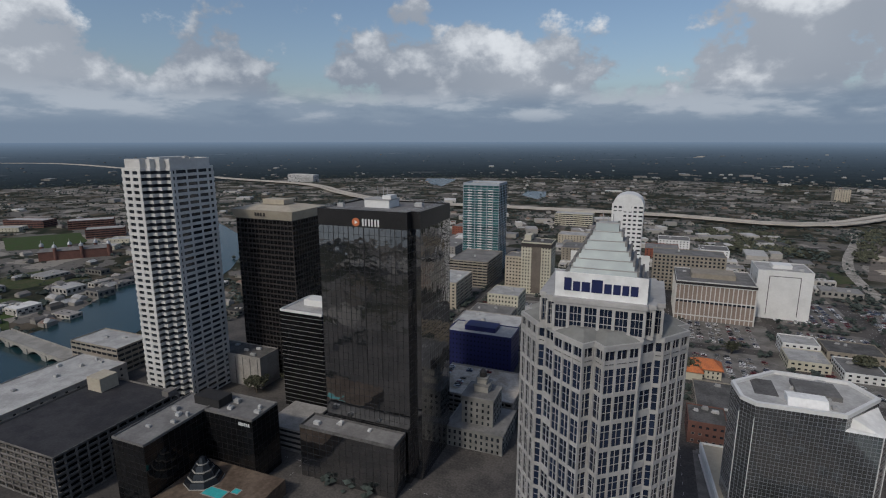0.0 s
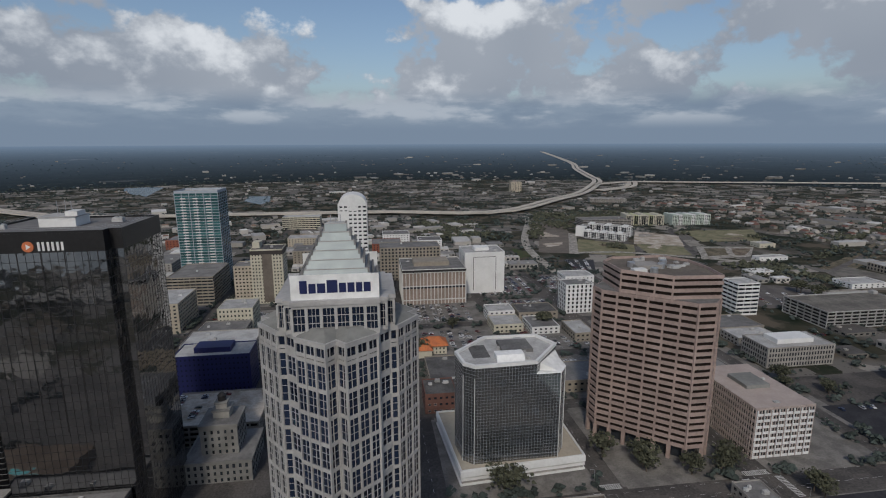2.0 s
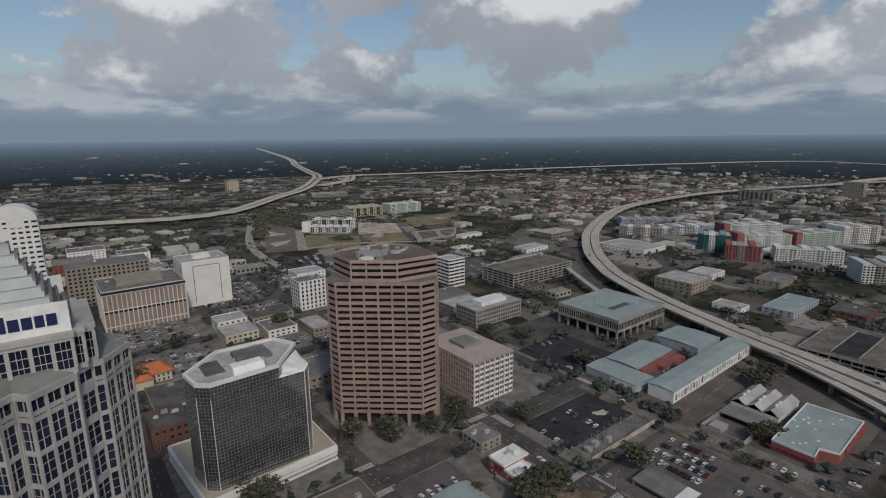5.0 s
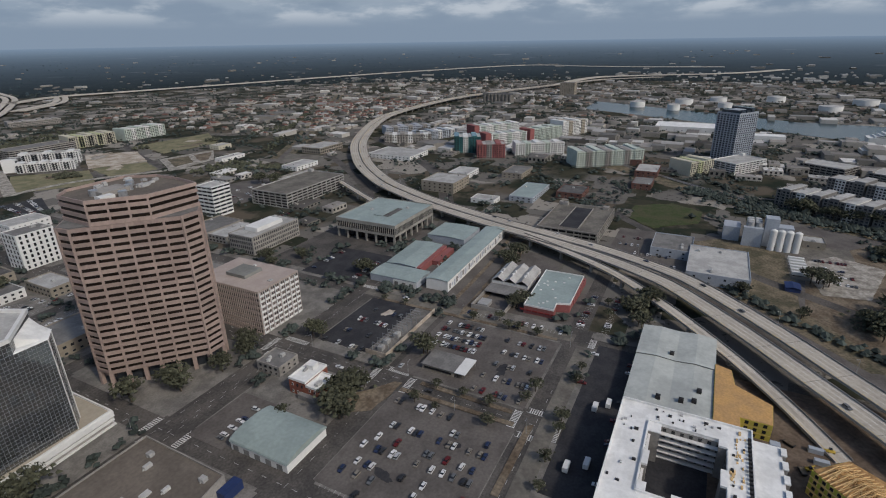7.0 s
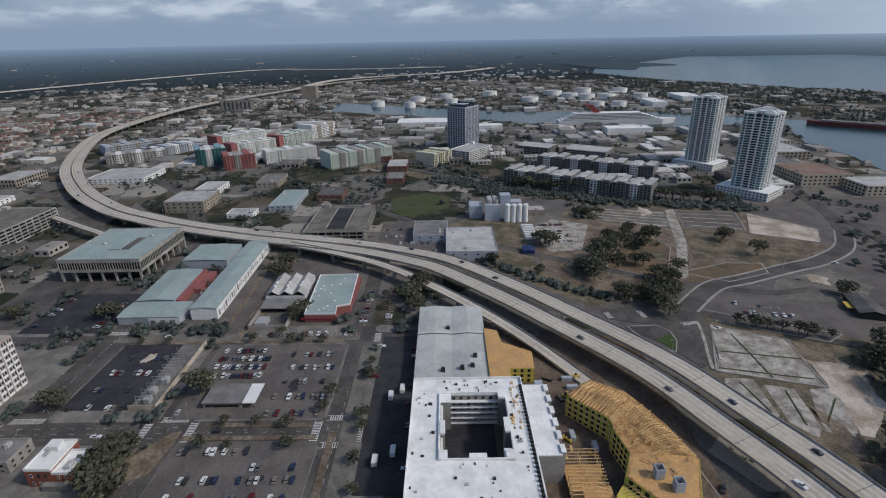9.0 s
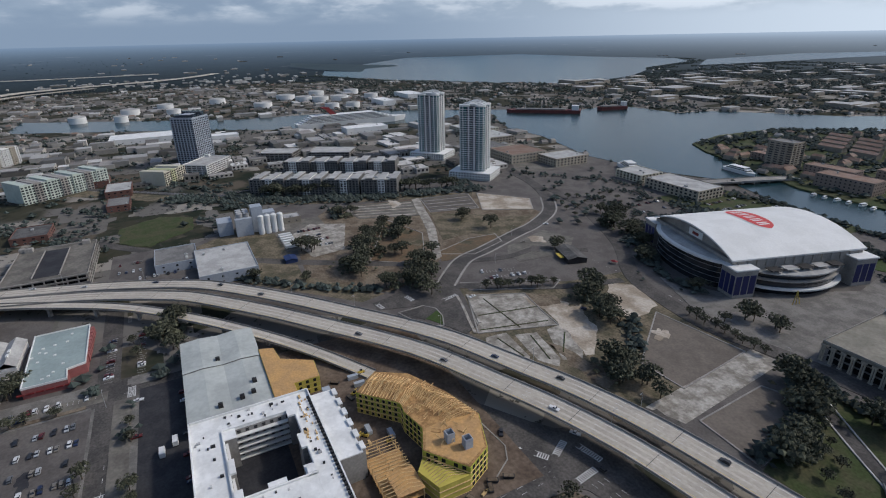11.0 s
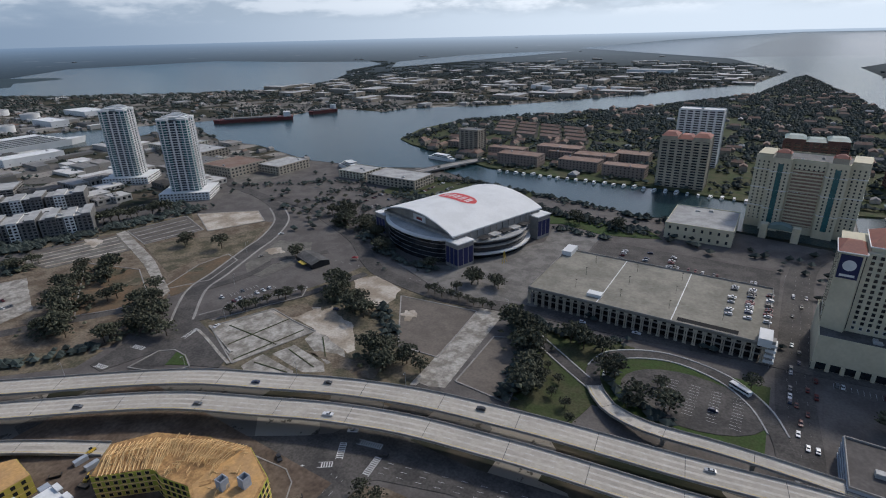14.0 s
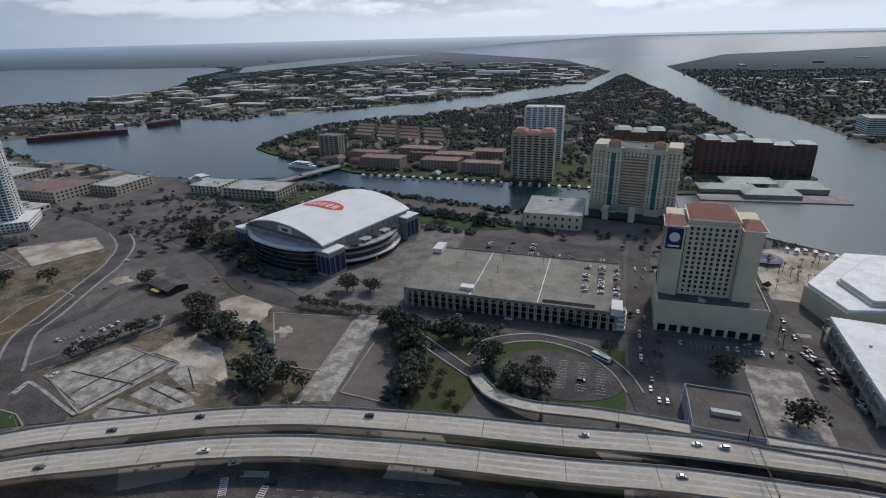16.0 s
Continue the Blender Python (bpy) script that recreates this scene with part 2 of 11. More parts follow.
    glass_blue=pane("glass_blue", (0.03, 0.042, 0.058), 0.07),
    glass_black=pane("glass_black", (0.008, 0.0085, 0.0095), 0.05, 0.55, 0.2, wobble=0.5),
    glass_mirror=pane("glass_mirror", (0.045, 0.05, 0.054), 0.06, 0.75, 0.15, wobble=0.25),
    glass_navy=pane("glass_navy", (0.013, 0.021, 0.044), 0.08, 0.55),
    glass_bronze=pane("glass_bronze", (0.020, 0.015, 0.013), 0.14, 0.3, 0.3),
    rose=surface("rose", (0.27, 0.10, 0.095), 0.8, 0.15, 0.1, 0.8, second=(0.22, 0.085, 0.08)),
    slab_roof=surface("slab_roof", (0.225, 0.227, 0.212), 0.9, 0.12, 0.06, 0.5, second=(0.175, 0.176, 0.165)),
    straw=surface("straw", (0.215, 0.195, 0.122), 0.95, 0.25, 0.05, 0.4, second=(0.135, 0.132, 0.075)),
    blush=surface("blush", (0.40, 0.34, 0.305), 0.8, 0.1, 0.1, 0.8, second=(0.35, 0.295, 0.265)),
    mint=surface("mint", (0.47, 0.52, 0.46), 0.8, 0.1, 0.1, 0.8, second=(0.40, 0.45, 0.40)),
    crown_glass=surface("crown_glass", (0.32, 0.365, 0.355), 0.4, 0.08, 0.2, 0.8, second=(0.27, 0.31, 0.305)),
    deck_roof=surface("deck_roof", (0.255, 0.238, 0.195), 0.9, 0.16, 0.05, 0.5, second=(0.185, 0.173, 0.142)),
    glass_teal=pane("glass_teal", (0.04, 0.115, 0.12), 0.08, 0.6),
    glass_jet=pane("glass_jet", (0.010, 0.011, 0.013), 0.04, 1.0, 0.12, wobble=0.18),
    bluewall=surface("bluewall", (0.34, 0.37, 0.41), 0.7, 0.1, 0.1, 0.7),
    tarp=surface("tarp", (0.018, 0.035, 0.11), 0.6, 0.15, 0.2, 1.0),
    sign_red=surface("sign_red", (0.50, 0.03, 0.03), 0.6, 0.08, 0.2, 1.0),
    sign_blue=surface("sign_blue", (0.012, 0.018, 0.075), 0.5, 0.08, 0.3, 2.0),
    pool=surface("pool", (0.06, 0.42, 0.42), 0.1, 0.1, 0.3, 1.0),
    tyre=surface("tyre", (0.02, 0.02, 0.02), 0.9, 0.2, 1.0, 6.0),
    hull=surface("hull", (0.15, 0.045, 0.04), 0.7, 0.2, 0.05, 0.5),
)
CAR_PAINT = [surface("car_paint", c, 0.3, 0.05, 0.5, 3.0) for c in
             ((0.62, 0.62, 0.62), (0.36, 0.37, 0.38), (0.03, 0.03, 0.032), (0.11, 0.115, 0.12), (0.55, 0.55, 0.54), (0.10, 0.012, 0.012), (0.02, 0.03, 0.07), (0.19, 0.17, 0.14))]


M["glass_jet"].node_tree.nodes["Principled BSDF"].inputs["IOR"].default_value = 2.5
M["glass_mirror"].node_tree.nodes["Principled BSDF"].inputs["IOR"].default_value = 2.2


def water_skin():
    m = bpy.data.materials.new("water_skin")
    m.use_nodes = True
    t = m.node_tree
    b = t.nodes["Principled BSDF"]
    b.inputs["Base Color"].default_value = (0.013, 0.036, 0.042, 1)
    b.inputs["Roughness"].default_value = 0.22
    b.inputs["IOR"].default_value = 1.33
    g = t.nodes.new("ShaderNodeNewGeometry")
    n = t.nodes.new("ShaderNodeTexNoise")
    n.inputs["Scale"].default_value, n.inputs["Detail"].default_value = 0.3, 5.0
    t.links.new(g.outputs["Position"], n.inputs["Vector"])
    bp = t.nodes.new("ShaderNodeBump")
    bp.inputs["Strength"].default_value, bp.inputs["Distance"].default_value = 0.35, 0.5
    t.links.new(n.outputs[0], bp.inputs["Height"])
    t.links.new(bp.outputs[0], b.inputs["Normal"])
    return m


M["water"] = water_skin()


def land_skin(name, far):
    """City ground seen from high up: woods, worn grass, bare plots and paved yards by the patch. The plan is in the UV map, in km."""
    m = bpy.data.materials.new(name)
    m.use_nodes = True
    t = m.node_tree
    b = t.nodes["Principled BSDF"]
    b.inputs["Roughness"].default_value, b.inputs["Specular IOR Level"].default_value = 0.95, 0.03
    u = t.nodes.new("ShaderNodeUVMap")
    u.uv_map = "plan"

    def noise_at(scale, detail, rough=0.6):
        n = t.nodes.new("ShaderNodeTexNoise")
        n.inputs["Scale"].default_value, n.inputs["Detail"].default_value, n.inputs["Roughness"].default_value = scale, detail, rough
        t.links.new(u.outputs[0], n.inputs["Vector"])
        return n.outputs[0]

    def step(x, lo, hi):
        r = t.nodes.new("ShaderNodeMapRange")
        r.interpolation_type = "SMOOTHSTEP"
        r.inputs[1].default_value, r.inputs[2].default_value = lo, hi
        t.links.new(x, r.inputs[0])
        return r.outputs[0]

    def mix(fac, a, c):
        n = t.nodes.new("ShaderNodeMix")
        n.data_type = "RGBA"
        t.links.new(fac, n.inputs[0])
        for i, v in ((6, a), (7, c)):
            if isinstance(v, tuple):
                n.inputs[i].default_value = (*v, 1)
            else:
                t.links.new(v, n.inputs[i])
        return n.outputs[2]

    def maths(op, a, c=None):
        n = t.nodes.new("ShaderNodeMath")
        n.operation = op
        for i, v in enumerate((a, c)):
            if isinstance(v, (int, float)):
                n.inputs[i].default_value = v
            elif v is not None:
                t.links.new(v, n.inputs[i])
        return n.outputs[0]

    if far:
        # base colours kept dark so the painted haze further down dominates
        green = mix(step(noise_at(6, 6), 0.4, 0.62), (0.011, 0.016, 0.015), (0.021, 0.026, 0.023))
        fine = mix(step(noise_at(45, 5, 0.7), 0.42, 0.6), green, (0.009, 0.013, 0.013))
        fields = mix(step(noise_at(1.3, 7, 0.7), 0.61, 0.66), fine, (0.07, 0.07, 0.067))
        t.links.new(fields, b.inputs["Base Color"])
        # air haze painted as emission: stronger with distance, brighter towards the sun
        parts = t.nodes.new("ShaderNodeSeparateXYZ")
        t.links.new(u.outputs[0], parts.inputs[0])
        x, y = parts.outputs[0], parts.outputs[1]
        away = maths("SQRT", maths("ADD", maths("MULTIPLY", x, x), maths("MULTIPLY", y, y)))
        haze_amount = maths("SUBTRACT", 1.0, maths("EXPONENT", maths("MULTIPLY", maths("SUBTRACT", away, 2.3), -1 / 11.0)))
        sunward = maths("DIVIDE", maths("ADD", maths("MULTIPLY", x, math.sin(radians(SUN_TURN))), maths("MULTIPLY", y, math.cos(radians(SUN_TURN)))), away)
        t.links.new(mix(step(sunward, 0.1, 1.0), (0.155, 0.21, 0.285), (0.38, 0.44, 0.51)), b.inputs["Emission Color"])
        t.links.new(haze_amount, b.inputs["Emission Strength"])
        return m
    green = mix(step(noise_at(26, 6), 0.38, 0.62), (0.022, 0.028, 0.020), (0.050, 0.048, 0.034))
    plots = mix(step(noise_at(14, 5), 0.50, 0.60), green, (0.098, 0.083, 0.064))
    cells = t.nodes.new("ShaderNodeTexVoronoi")
    cells.distance = "CHEBYCHEV"
    cells.inputs["Scale"].default_value = 24.0
    t.links.new(u.outputs[0], cells.inputs["Vector"])
    pick = t.nodes.new("ShaderNodeSeparateColor")
    t.links.new(cells.outputs["Color"], pick.inputs[0])
    yards = mix(step(pick.outputs[0], 0.46, 0.50), plots, (0.140, 0.131, 0.119))
    yards = mix(step(pick.outputs[1], 0.80, 0.83), yards, (0.26, 0.24, 0.21))
    yards = mix(step(noise_at(120, 3, 0.7), 0.58, 0.66), yards, (0.055, 0.052, 0.045))
    patches = mix(step(noise_at(3.0, 4), 0.40, 0.48), plots, yards)
    t.links.new(patches, b.inputs["Base Color"])
    return m


M["land"] = land_skin("land", False)
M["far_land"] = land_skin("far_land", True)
# blue haze over the distant leaves, painted as a faint glow
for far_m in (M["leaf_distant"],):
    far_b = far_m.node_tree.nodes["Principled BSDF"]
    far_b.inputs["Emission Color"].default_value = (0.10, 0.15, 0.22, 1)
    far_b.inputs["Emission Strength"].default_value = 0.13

# ---- helpers for shapes ----
def finish(bm, name, material, smooth=False):
    bmesh.ops.recalc_face_normals(bm, faces=bm.faces)
    me = bpy.data.meshes.new(name)
    bm.to_mesh(me)
    bm.free()
    me.materials.append(M[material] if isinstance(material, str) else material)
    if smooth:
        for p in me.polygons:
            p.use_smooth = True
    return me


def part(name, bm, material, parent, label=""):
    ob = new(name, finish(bm, name, material))
    ob.parent = parent
    if label:
        ob["label"] = label
    return ob


def piece(name, me, parent, m):
    """An object of its own on a shared mesh."""
    ob = new(name, me)
    ob.parent = parent
    ob.matrix_basis = m
    return ob


def thing(name, x, y, z=0.0, turn=0.0, label="", category="", group="", kind=""):
    ob = new(name)
    ob.empty_display_size = 2
    ob.matrix_world = pose(x, y, z, 0, 0, turn)
    return tagged(ob, label, category, group, kind)


def box(bm, x0, y0, z0, x1, y1, z1, m=None):
    v = [bm.verts.new((m @ Vector(c)) if m else c) for c in
         ((x0, y0, z0), (x1, y0, z0), (x1, y1, z0), (x0, y1, z0), (x0, y0, z1), (x1, y0, z1), (x1, y1, z1), (x0, y1, z1))]
    for f in ((3, 2, 1, 0), (4, 5, 6, 7), (0, 1, 5, 4), (1, 2, 6, 5), (2, 3, 7, 6), (3, 0, 4, 7)):
        bm.faces.new([v[i] for i in f])
    return v


def boxes(*rows):
    bm = bmesh.new()
    for r in rows:
        box(bm, *r)
    return bm


def prism(bm, pts, z0, z1, top=None):
    """Extrude a plan; top: another plan of as many corners for the upper end."""
    lo = [bm.verts.new((x, y, z0)) for x, y in pts]
    hi = [bm.verts.new((x, y, z1)) for x, y in (top or pts)]
    n = len(pts)
    bm.faces.new(lo[::-1])
    bm.faces.new(hi)
    for i in range(n):
        bm.faces.new((lo[i], lo[(i + 1) % n], hi[(i + 1) % n], hi[i]))
    return bm


def rect(w, d):
    return [(-w / 2, -d / 2), (w / 2, -d / 2), (w / 2, d / 2), (-w / 2, d / 2)]


def grow(pts, d):
    """Offset a counter-clockwise plan outwards by d."""
    out, n = [], len(pts)
    for i in range(n):
        a, b, c = Vector(pts[i - 1]), Vector(pts[i]), Vector(pts[(i + 1) % n])
        e, f = (b - a).normalized(), (c - b).normalized()
        na, nb = Vector((e.y, -e.x)), Vector((f.y, -f.x))
        s = (na + nb)
        s = s / max(s.length_squared, 0.3) * 2
        out.append((b.x + s.x * d, b.y + s.y * d))
    return out


def tube(bm, path, radius, sides=6, taper=1.0):
    rings = []
    n = len(path)
    for i, p in enumerate(path):
        p = Vector(p)
        d = (Vector(path[min(i + 1, n - 1)]) - Vector(path[max(i - 1, 0)])).normalized()
        u = d.orthogonal().normalized()
        w = d.cross(u)
        r = radius * (1 + (taper - 1) * i / max(n - 1, 1))
        rings.append([bm.verts.new(p + (u * math.cos(a) + w * math.sin(a)) * r) for a in [2 * math.pi * k / sides for k in range(sides)]])
    for a, b in zip(rings, rings[1:]):
        for k in range(sides):
            bm.faces.new((a[k], a[(k + 1) % sides], b[(k + 1) % sides], b[k]))
    bm.faces.new(rings[0][::-1])
    bm.faces.new(rings[-1])


def drum(bm, x, y, z0, z1, r, sides=16, r2=None):
    ring = [(math.cos(2 * math.pi * k / sides), math.sin(2 * math.pi * k / sides)) for k in range(sides)]
    prism(bm, [(x + r * c, y + r * s) for c, s in ring], z0, z1, [(x + (r2 or r) * c, y + (r2 or r) * s) for c, s in ring])


def smooth_line(pts, step):
    """Points every step metres on a soft curve through pts."""
    v = [Vector(p) for p in pts]
    out = []
    for i in range(len(v) - 1):
        a, b, c, d = v[max(i - 1, 0)], v[i], v[i + 1], v[min(i + 2, len(v) - 1)]
        n = max(1, int((c - b).length / step))
        for k in range(n):
            t = k / n
            out.append(0.5 * ((2 * b) + (c - a) * t + (2 * a - 5 * b + 4 * c - d) * t * t + (3 * b - a - 3 * c + d) * t ** 3))
    out.append(v[-1])
    return out


def side(line, d):
    """The line shifted by d to the right of its way, in plan."""
    out = []
    for i, p in enumerate(line):
        e = line[min(i + 1, len(line) - 1)] - line[max(i - 1, 0)]
        e = Vector((e.x, e.y, 0)).normalized()
        out.append(p + Vector((e.y, -e.x, 0)) * d)
    return out


def sweep(bm, line, profile):
    """Sweep a closed profile of (right, up) along the line."""
    rows = []
    for i, p in enumerate(line):
        e = line[min(i + 1, len(line) - 1)] - line[max(i - 1, 0)]
        e = Vector((e.x, e.y, 0)).normalized()
        r = Vector((e.y, -e.x, 0))
        rows.append([bm.verts.new(p + r * a + Vector((0, 0, b))) for a, b in profile])
    n = len(profile)
    for a, b in zip(rows, rows[1:]):
        for k in range(n):
            bm.faces.new((a[k], a[(k + 1) % n], b[(k + 1) % n], b[k]))
    bm.faces.new(rows[0])
    bm.faces.new(rows[-1][::-1])


def bow(d):
    """How far out on the far bowl of land a place d metres off is set: true up to 2.6 km, then drawn in towards 4.9 km."""
    return d if d <= 2600 else 2600 + 2300 * (1 - math.exp(-(d - 2600) / 2300))


def warp(x, y, z=0.0):
    d = math.hypot(x, y)
    if d <= 2600:
        return Vector((x, y, z))
    r = bow(d)
    k = r / d
    return Vector((x * k, y * k, 185 * (1 - k) + z * k))


def within(x, y, poly):
    c, n = False, len(poly)
    for i in range(n):
        (ax, ay), (bx, by) = poly[i], poly[i - 1]
        if (ay > y) != (by > y) and x < (bx - ax) * (y - ay) / (by - ay) + ax:
            c = not c
    return c


TAKEN = []   # plans of what stands or lies on the ground: x0, y0, x1, y1


def take(x0, y0, x1, y1):
    TAKEN.append((min(x0, x1), min(y0, y1), max(x0, x1), max(y0, y1)))


def is_free(x, y, pad=0.0):
    return not any(a - pad < x < c + pad and b - pad < y < d + pad for a, b, c, d in TAKEN)


def boxes_at(r, m):
    """One box under a matrix."""
    bm = bmesh.new()
    box(bm, *r, m)
    return bm

# ---- land and water ----
HARBOUR = [(-620, -300), (-300, -440), (-149, -532), (-74, -546), (78, -566), (102, -560), (233, -586), (335, -603), (430, -640), (507, -605), (642, -592),
           (823, -641), (931, -637), (1097, -704), (1150, -620), (1123, -512), (1175, -259), (1336, 14), (1500, 330), (1695, 332), (1420, -163),
           (1400, -480), (1215, -765), (1072, -945), (1092, -1090), (990, -1102), (893, -1100), (870, -1185), (770, -1268), (655, -1340), (520, -1535), (410, -1712), (305, -1893), (105, -2220), (20, -2797),
           (350, -3900), (2014, -5946), (1700, -9500), (0, -16000), (-9000, -14000), (-6000, -7500), (-2255, -5605), (-741, -4433), (-256, -3146), (-304, -2365), (-318, -1632)]
HARBOUR += [(-384, -1343), (-418, -951), (-520, -800), (-700, -560)]
ISLAND = [(614, -807), (560, -770), (433, -715), (355, -676), (232, -669), (125, -678), (15, -662), (-84, -661), (-200, -690), (-263, -772), (-251, -832), (-234, -1156),
          (-176, -1664), (-88, -2322), (-45, -2600), (-10, -2450), (75, -1835), (279, -1482), (421, -1279), (543, -1158), (630, -1040), (642, -915)]
EAST_BAY = [(2849, -758), (2300, -950), (1900, -1245), (1700, -1440), (1750, -1800), (2010, -2200), (2165, -2366), (2404, -2990), (2700, -3250), (3400, -3100), (4300, -3050), (4500, -1950), (3300, -900)]
SOUTH_BAY = [(2105, -2714), (1990, -3400), (1950, -3900), (1760, -5000), (2050, -5100), (2492, -4301), (2473, -3258)]
RIVER = [(-430, 120), (-425, 209), (-440, 300), (-490, 420), (-560, 575), (-610, 650), (-720, 780), (-900, 900), (-980, 860), (-850, 770), (-757, 690), (-700, 560), (-620, 443), (-550, 316), (-560, 120)]
LAKE = [(-958, 2196), (-1005, 2330), (-930, 2370), (-853, 2334), (-776, 1948), (-860, 2040)]
LAKE_2 = [(-401, 1737), (-422, 1898), (-346, 1894), (-315, 1700), (-330, 1640)]
WATERS = [HARBOUR, EAST_BAY, SOUTH_BAY, RIVER, LAKE, LAKE_2]


def wet(x, y):
    return any(within(x, y, w) for w in WATERS) and not within(x, y, ISLAND)


def ring_land(name, radii, material, kind_label):
    bm = bmesh.new()
    uv = bm.loops.layers.uv.new("plan")
    turns = 180
    rows = []
    for r in radii:
        if r == 0:
            rows.append([bm.verts.new((0, 0, 0))] * turns)
            continue
        rows.append([bm.verts.new(warp(r * math.cos(2 * math.pi * k / turns), r * math.sin(2 * math.pi * k / turns))) for k in range(turns)])
    true = {}
    for r, row in zip(radii, rows):
        for k, v in enumerate(row):
            true[v] = (r * math.cos(2 * math.pi * k / turns) / 1000, r * math.sin(2 * math.pi * k / turns) / 1000)
    for a, b in zip(rows, rows[1:]):
        for k in range(turns):
            ring = [a[k], b[k], b[(k + 1) % turns], a[(k + 1) % turns]]
            ring = list(dict.fromkeys(ring))
            f = bm.faces.new(ring)
            for l in f.loops:
                l[uv].uv = true[l.vert]
    return tagged(new(name, finish(bm, name, material)), kind_label, name, kind="structure")


ring_land("ground", [0, 300, 600, 900, 1200, 1500, 1800, 2100, 2350, 2600], "land", "flat city ground with worn grass, dirt and plots")
ring_land("backdrop", [2600 * 1.07 ** i for i in range(41)], "far_land", "distant wooded plain with blue haze painted as glow")


def sheet(name, poly, z, material, label, kind="structure", category="", far=False, cut=0):
    bm = bmesh.new()
    pts = []
    n = len(poly)
    for i in range(n):
        a, b = Vector(poly[i]), Vector(poly[(i + 1) % n])
        k = max(1, int((b - a).length / 150)) if far else 1
        pts += [a.lerp(b, j / k) for j in range(k)]
    verts = []
    for p in pts:
        d = p.length
        verts.append(bm.verts.new(warp(p.x, p.y, z + (max(0, d - 2400) * 0.004 if far else 0))))
    if far:
        edges = [bm.edges.new((verts[i], verts[(i + 1) % len(verts)])) for i in range(len(verts))]
        bmesh.ops.triangle_fill(bm, use_beauty=True, use_dissolve=False, edges=edges)
    else:
        f = bm.faces.new(verts)
        low = bmesh.ops.extrude_face_region(bm, geom=[f])
        bmesh.ops.translate(bm, vec=(0, 0, -z - 0.5), verts=[v for v in low["geom"] if isinstance(v, bmesh.types.BMVert)])
    ob = new(name, finish(bm, name, material))
    return tagged(ob, label, category or name, kind=kind)


for poly, says in ((HARBOUR, "grey rippled harbour and bay water"), (EAST_BAY, "pale grey bay water behind the port"), (SOUTH_BAY, "pale grey bay inlet water"),
                   (RIVER, "dark river water beside downtown"), (LAKE, "far pale lake water"), (LAKE_2, "far small lake water")):
    sheet("water", poly, 0.5, "water", says, far=True)
SPIT = [(3800, -800), (3320, -860), (2990, -1000), (2820, -1200), (3070, -1350), (3470, -1420), (3780, -1220), (4330, -920)]
sheet("spit_ground", SPIT, 4.0, "leaf_distant", "low dark wooded spit in the bay with painted haze", category="ground", far=True)
sheet("island_ground", ISLAND, 2.0, "grass", "wooded residential island ground with seawall", category="ground")


# ---- ground covers, roads and lots ----
LAYER = [0.0]


def lift_layer():
    """Keeps flat covers from sharing one plane."""
    LAYER[0] += 0.0012
    return LAYER[0]


def pad(name, x0, y0, x1, y1, z, material, label, kind="structure", category=""):
    z += lift_layer()
    take(x0, y0, x1, y1)
    bm = boxes((x0, y0, -0.3, x1, y1, z))
    return tagged(new(name, finish(bm, name, material)), label, category or name, kind=kind)


def strip(name, pts, width, z, material, label, step=12.0, category=""):
    z += lift_layer()
    line = smooth_line([(x, y, 0) for x, y in pts], step)
    line = [warp(p.x, p.y) for p in line]
    bm = bmesh.new()
    sweep(bm, line, [(-width / 2, -0.3), (width / 2, -0.3), (width / 2, z), (-width / 2, z)])
    return tagged(new(name, finish(bm, name, material)), label, category or name, kind="structure")


def road(x0, y0, x1, y1, width, z=0.06, material="asphalt", walks=True):
    """A straight street with raised pavements either side."""
    along_x = abs(x1 - x0) > abs(y1 - y0)
    h = width / 2
    if along_x:
        pad("road", x0, y0 - h, x1, y0 + h, z, material, "grey asphalt city street")
        sides = [(x0, y0 - h - 2.6, x1, y0 - h), (x0, y0 + h, x1, y0 + h + 2.6)]
    else:
        pad("road", x0 - h, y0, x0 + h, y1, z, material, "grey asphalt city street")
        sides = [(x0 - h - 2.6, y0, x0 - h, y1), (x0 + h, y0, x0 + h + 2.6, y1)]


# blocks of pavement under downtown, streets cut between them as lower strips
X_STREETS = [(-262, 14), (-176, 14), (-60, 12), (29, 14), (125, 13), (212, 17), (302, 12)]       # x of streets along y, width
Y_STREETS = [(58, 15), (146, 17), (225, 20), (330, 13), (420, 13), (505, 14), (590, 13)]          # y of streets along x, width

# downtown's ground: one dark street surface, with kerbed blocks standing on it
pad("road", -400, 30, 318, 690, 0.05, "asphalt", "grey asphalt downtown streets")
TAKEN.clear()


def block(x0, y0, x1, y1, material="pavement", label="grey concrete paved city block with kerbs"):
    bm = bmesh.new()
    prism(bm, [(x0, y0), (x1, y0), (x1, y1), (x0, y1)], -0.2, 0.2)
    bmesh.ops.bevel(bm, geom=[e for e in bm.edges if abs(e.verts[0].co.z - e.verts[1].co.z) > 0.1], offset=2.0, segments=2, affect="EDGES")
    return tagged(new("pavement", finish(bm, "pavement", material)), label, "pavement", kind="structure")


xs = [-400] + [v for x, w in X_STREETS for v in (x - w / 2, x + w / 2)] + [318]
ys = [30] + [v for y, w in Y_STREETS for v in (y - w / 2, y + w / 2)] + [690]
for i in range(0, len(xs), 2):
    for j in range(0, len(ys), 2):
        if xs[i + 1] - xs[i] > 4 and ys[j + 1] - ys[j] > 4:
            # dark asphalt streets to the west, the tone also painting a cloud shadow
            block(xs[i], ys[j], xs[i + 1], ys[j + 1], "asphalt" if xs[i] < 0 and ys[j] < 420 else "pavement")
# more streets to the north and east
for y in (690, 770, 850, 950, 1060, 1150):
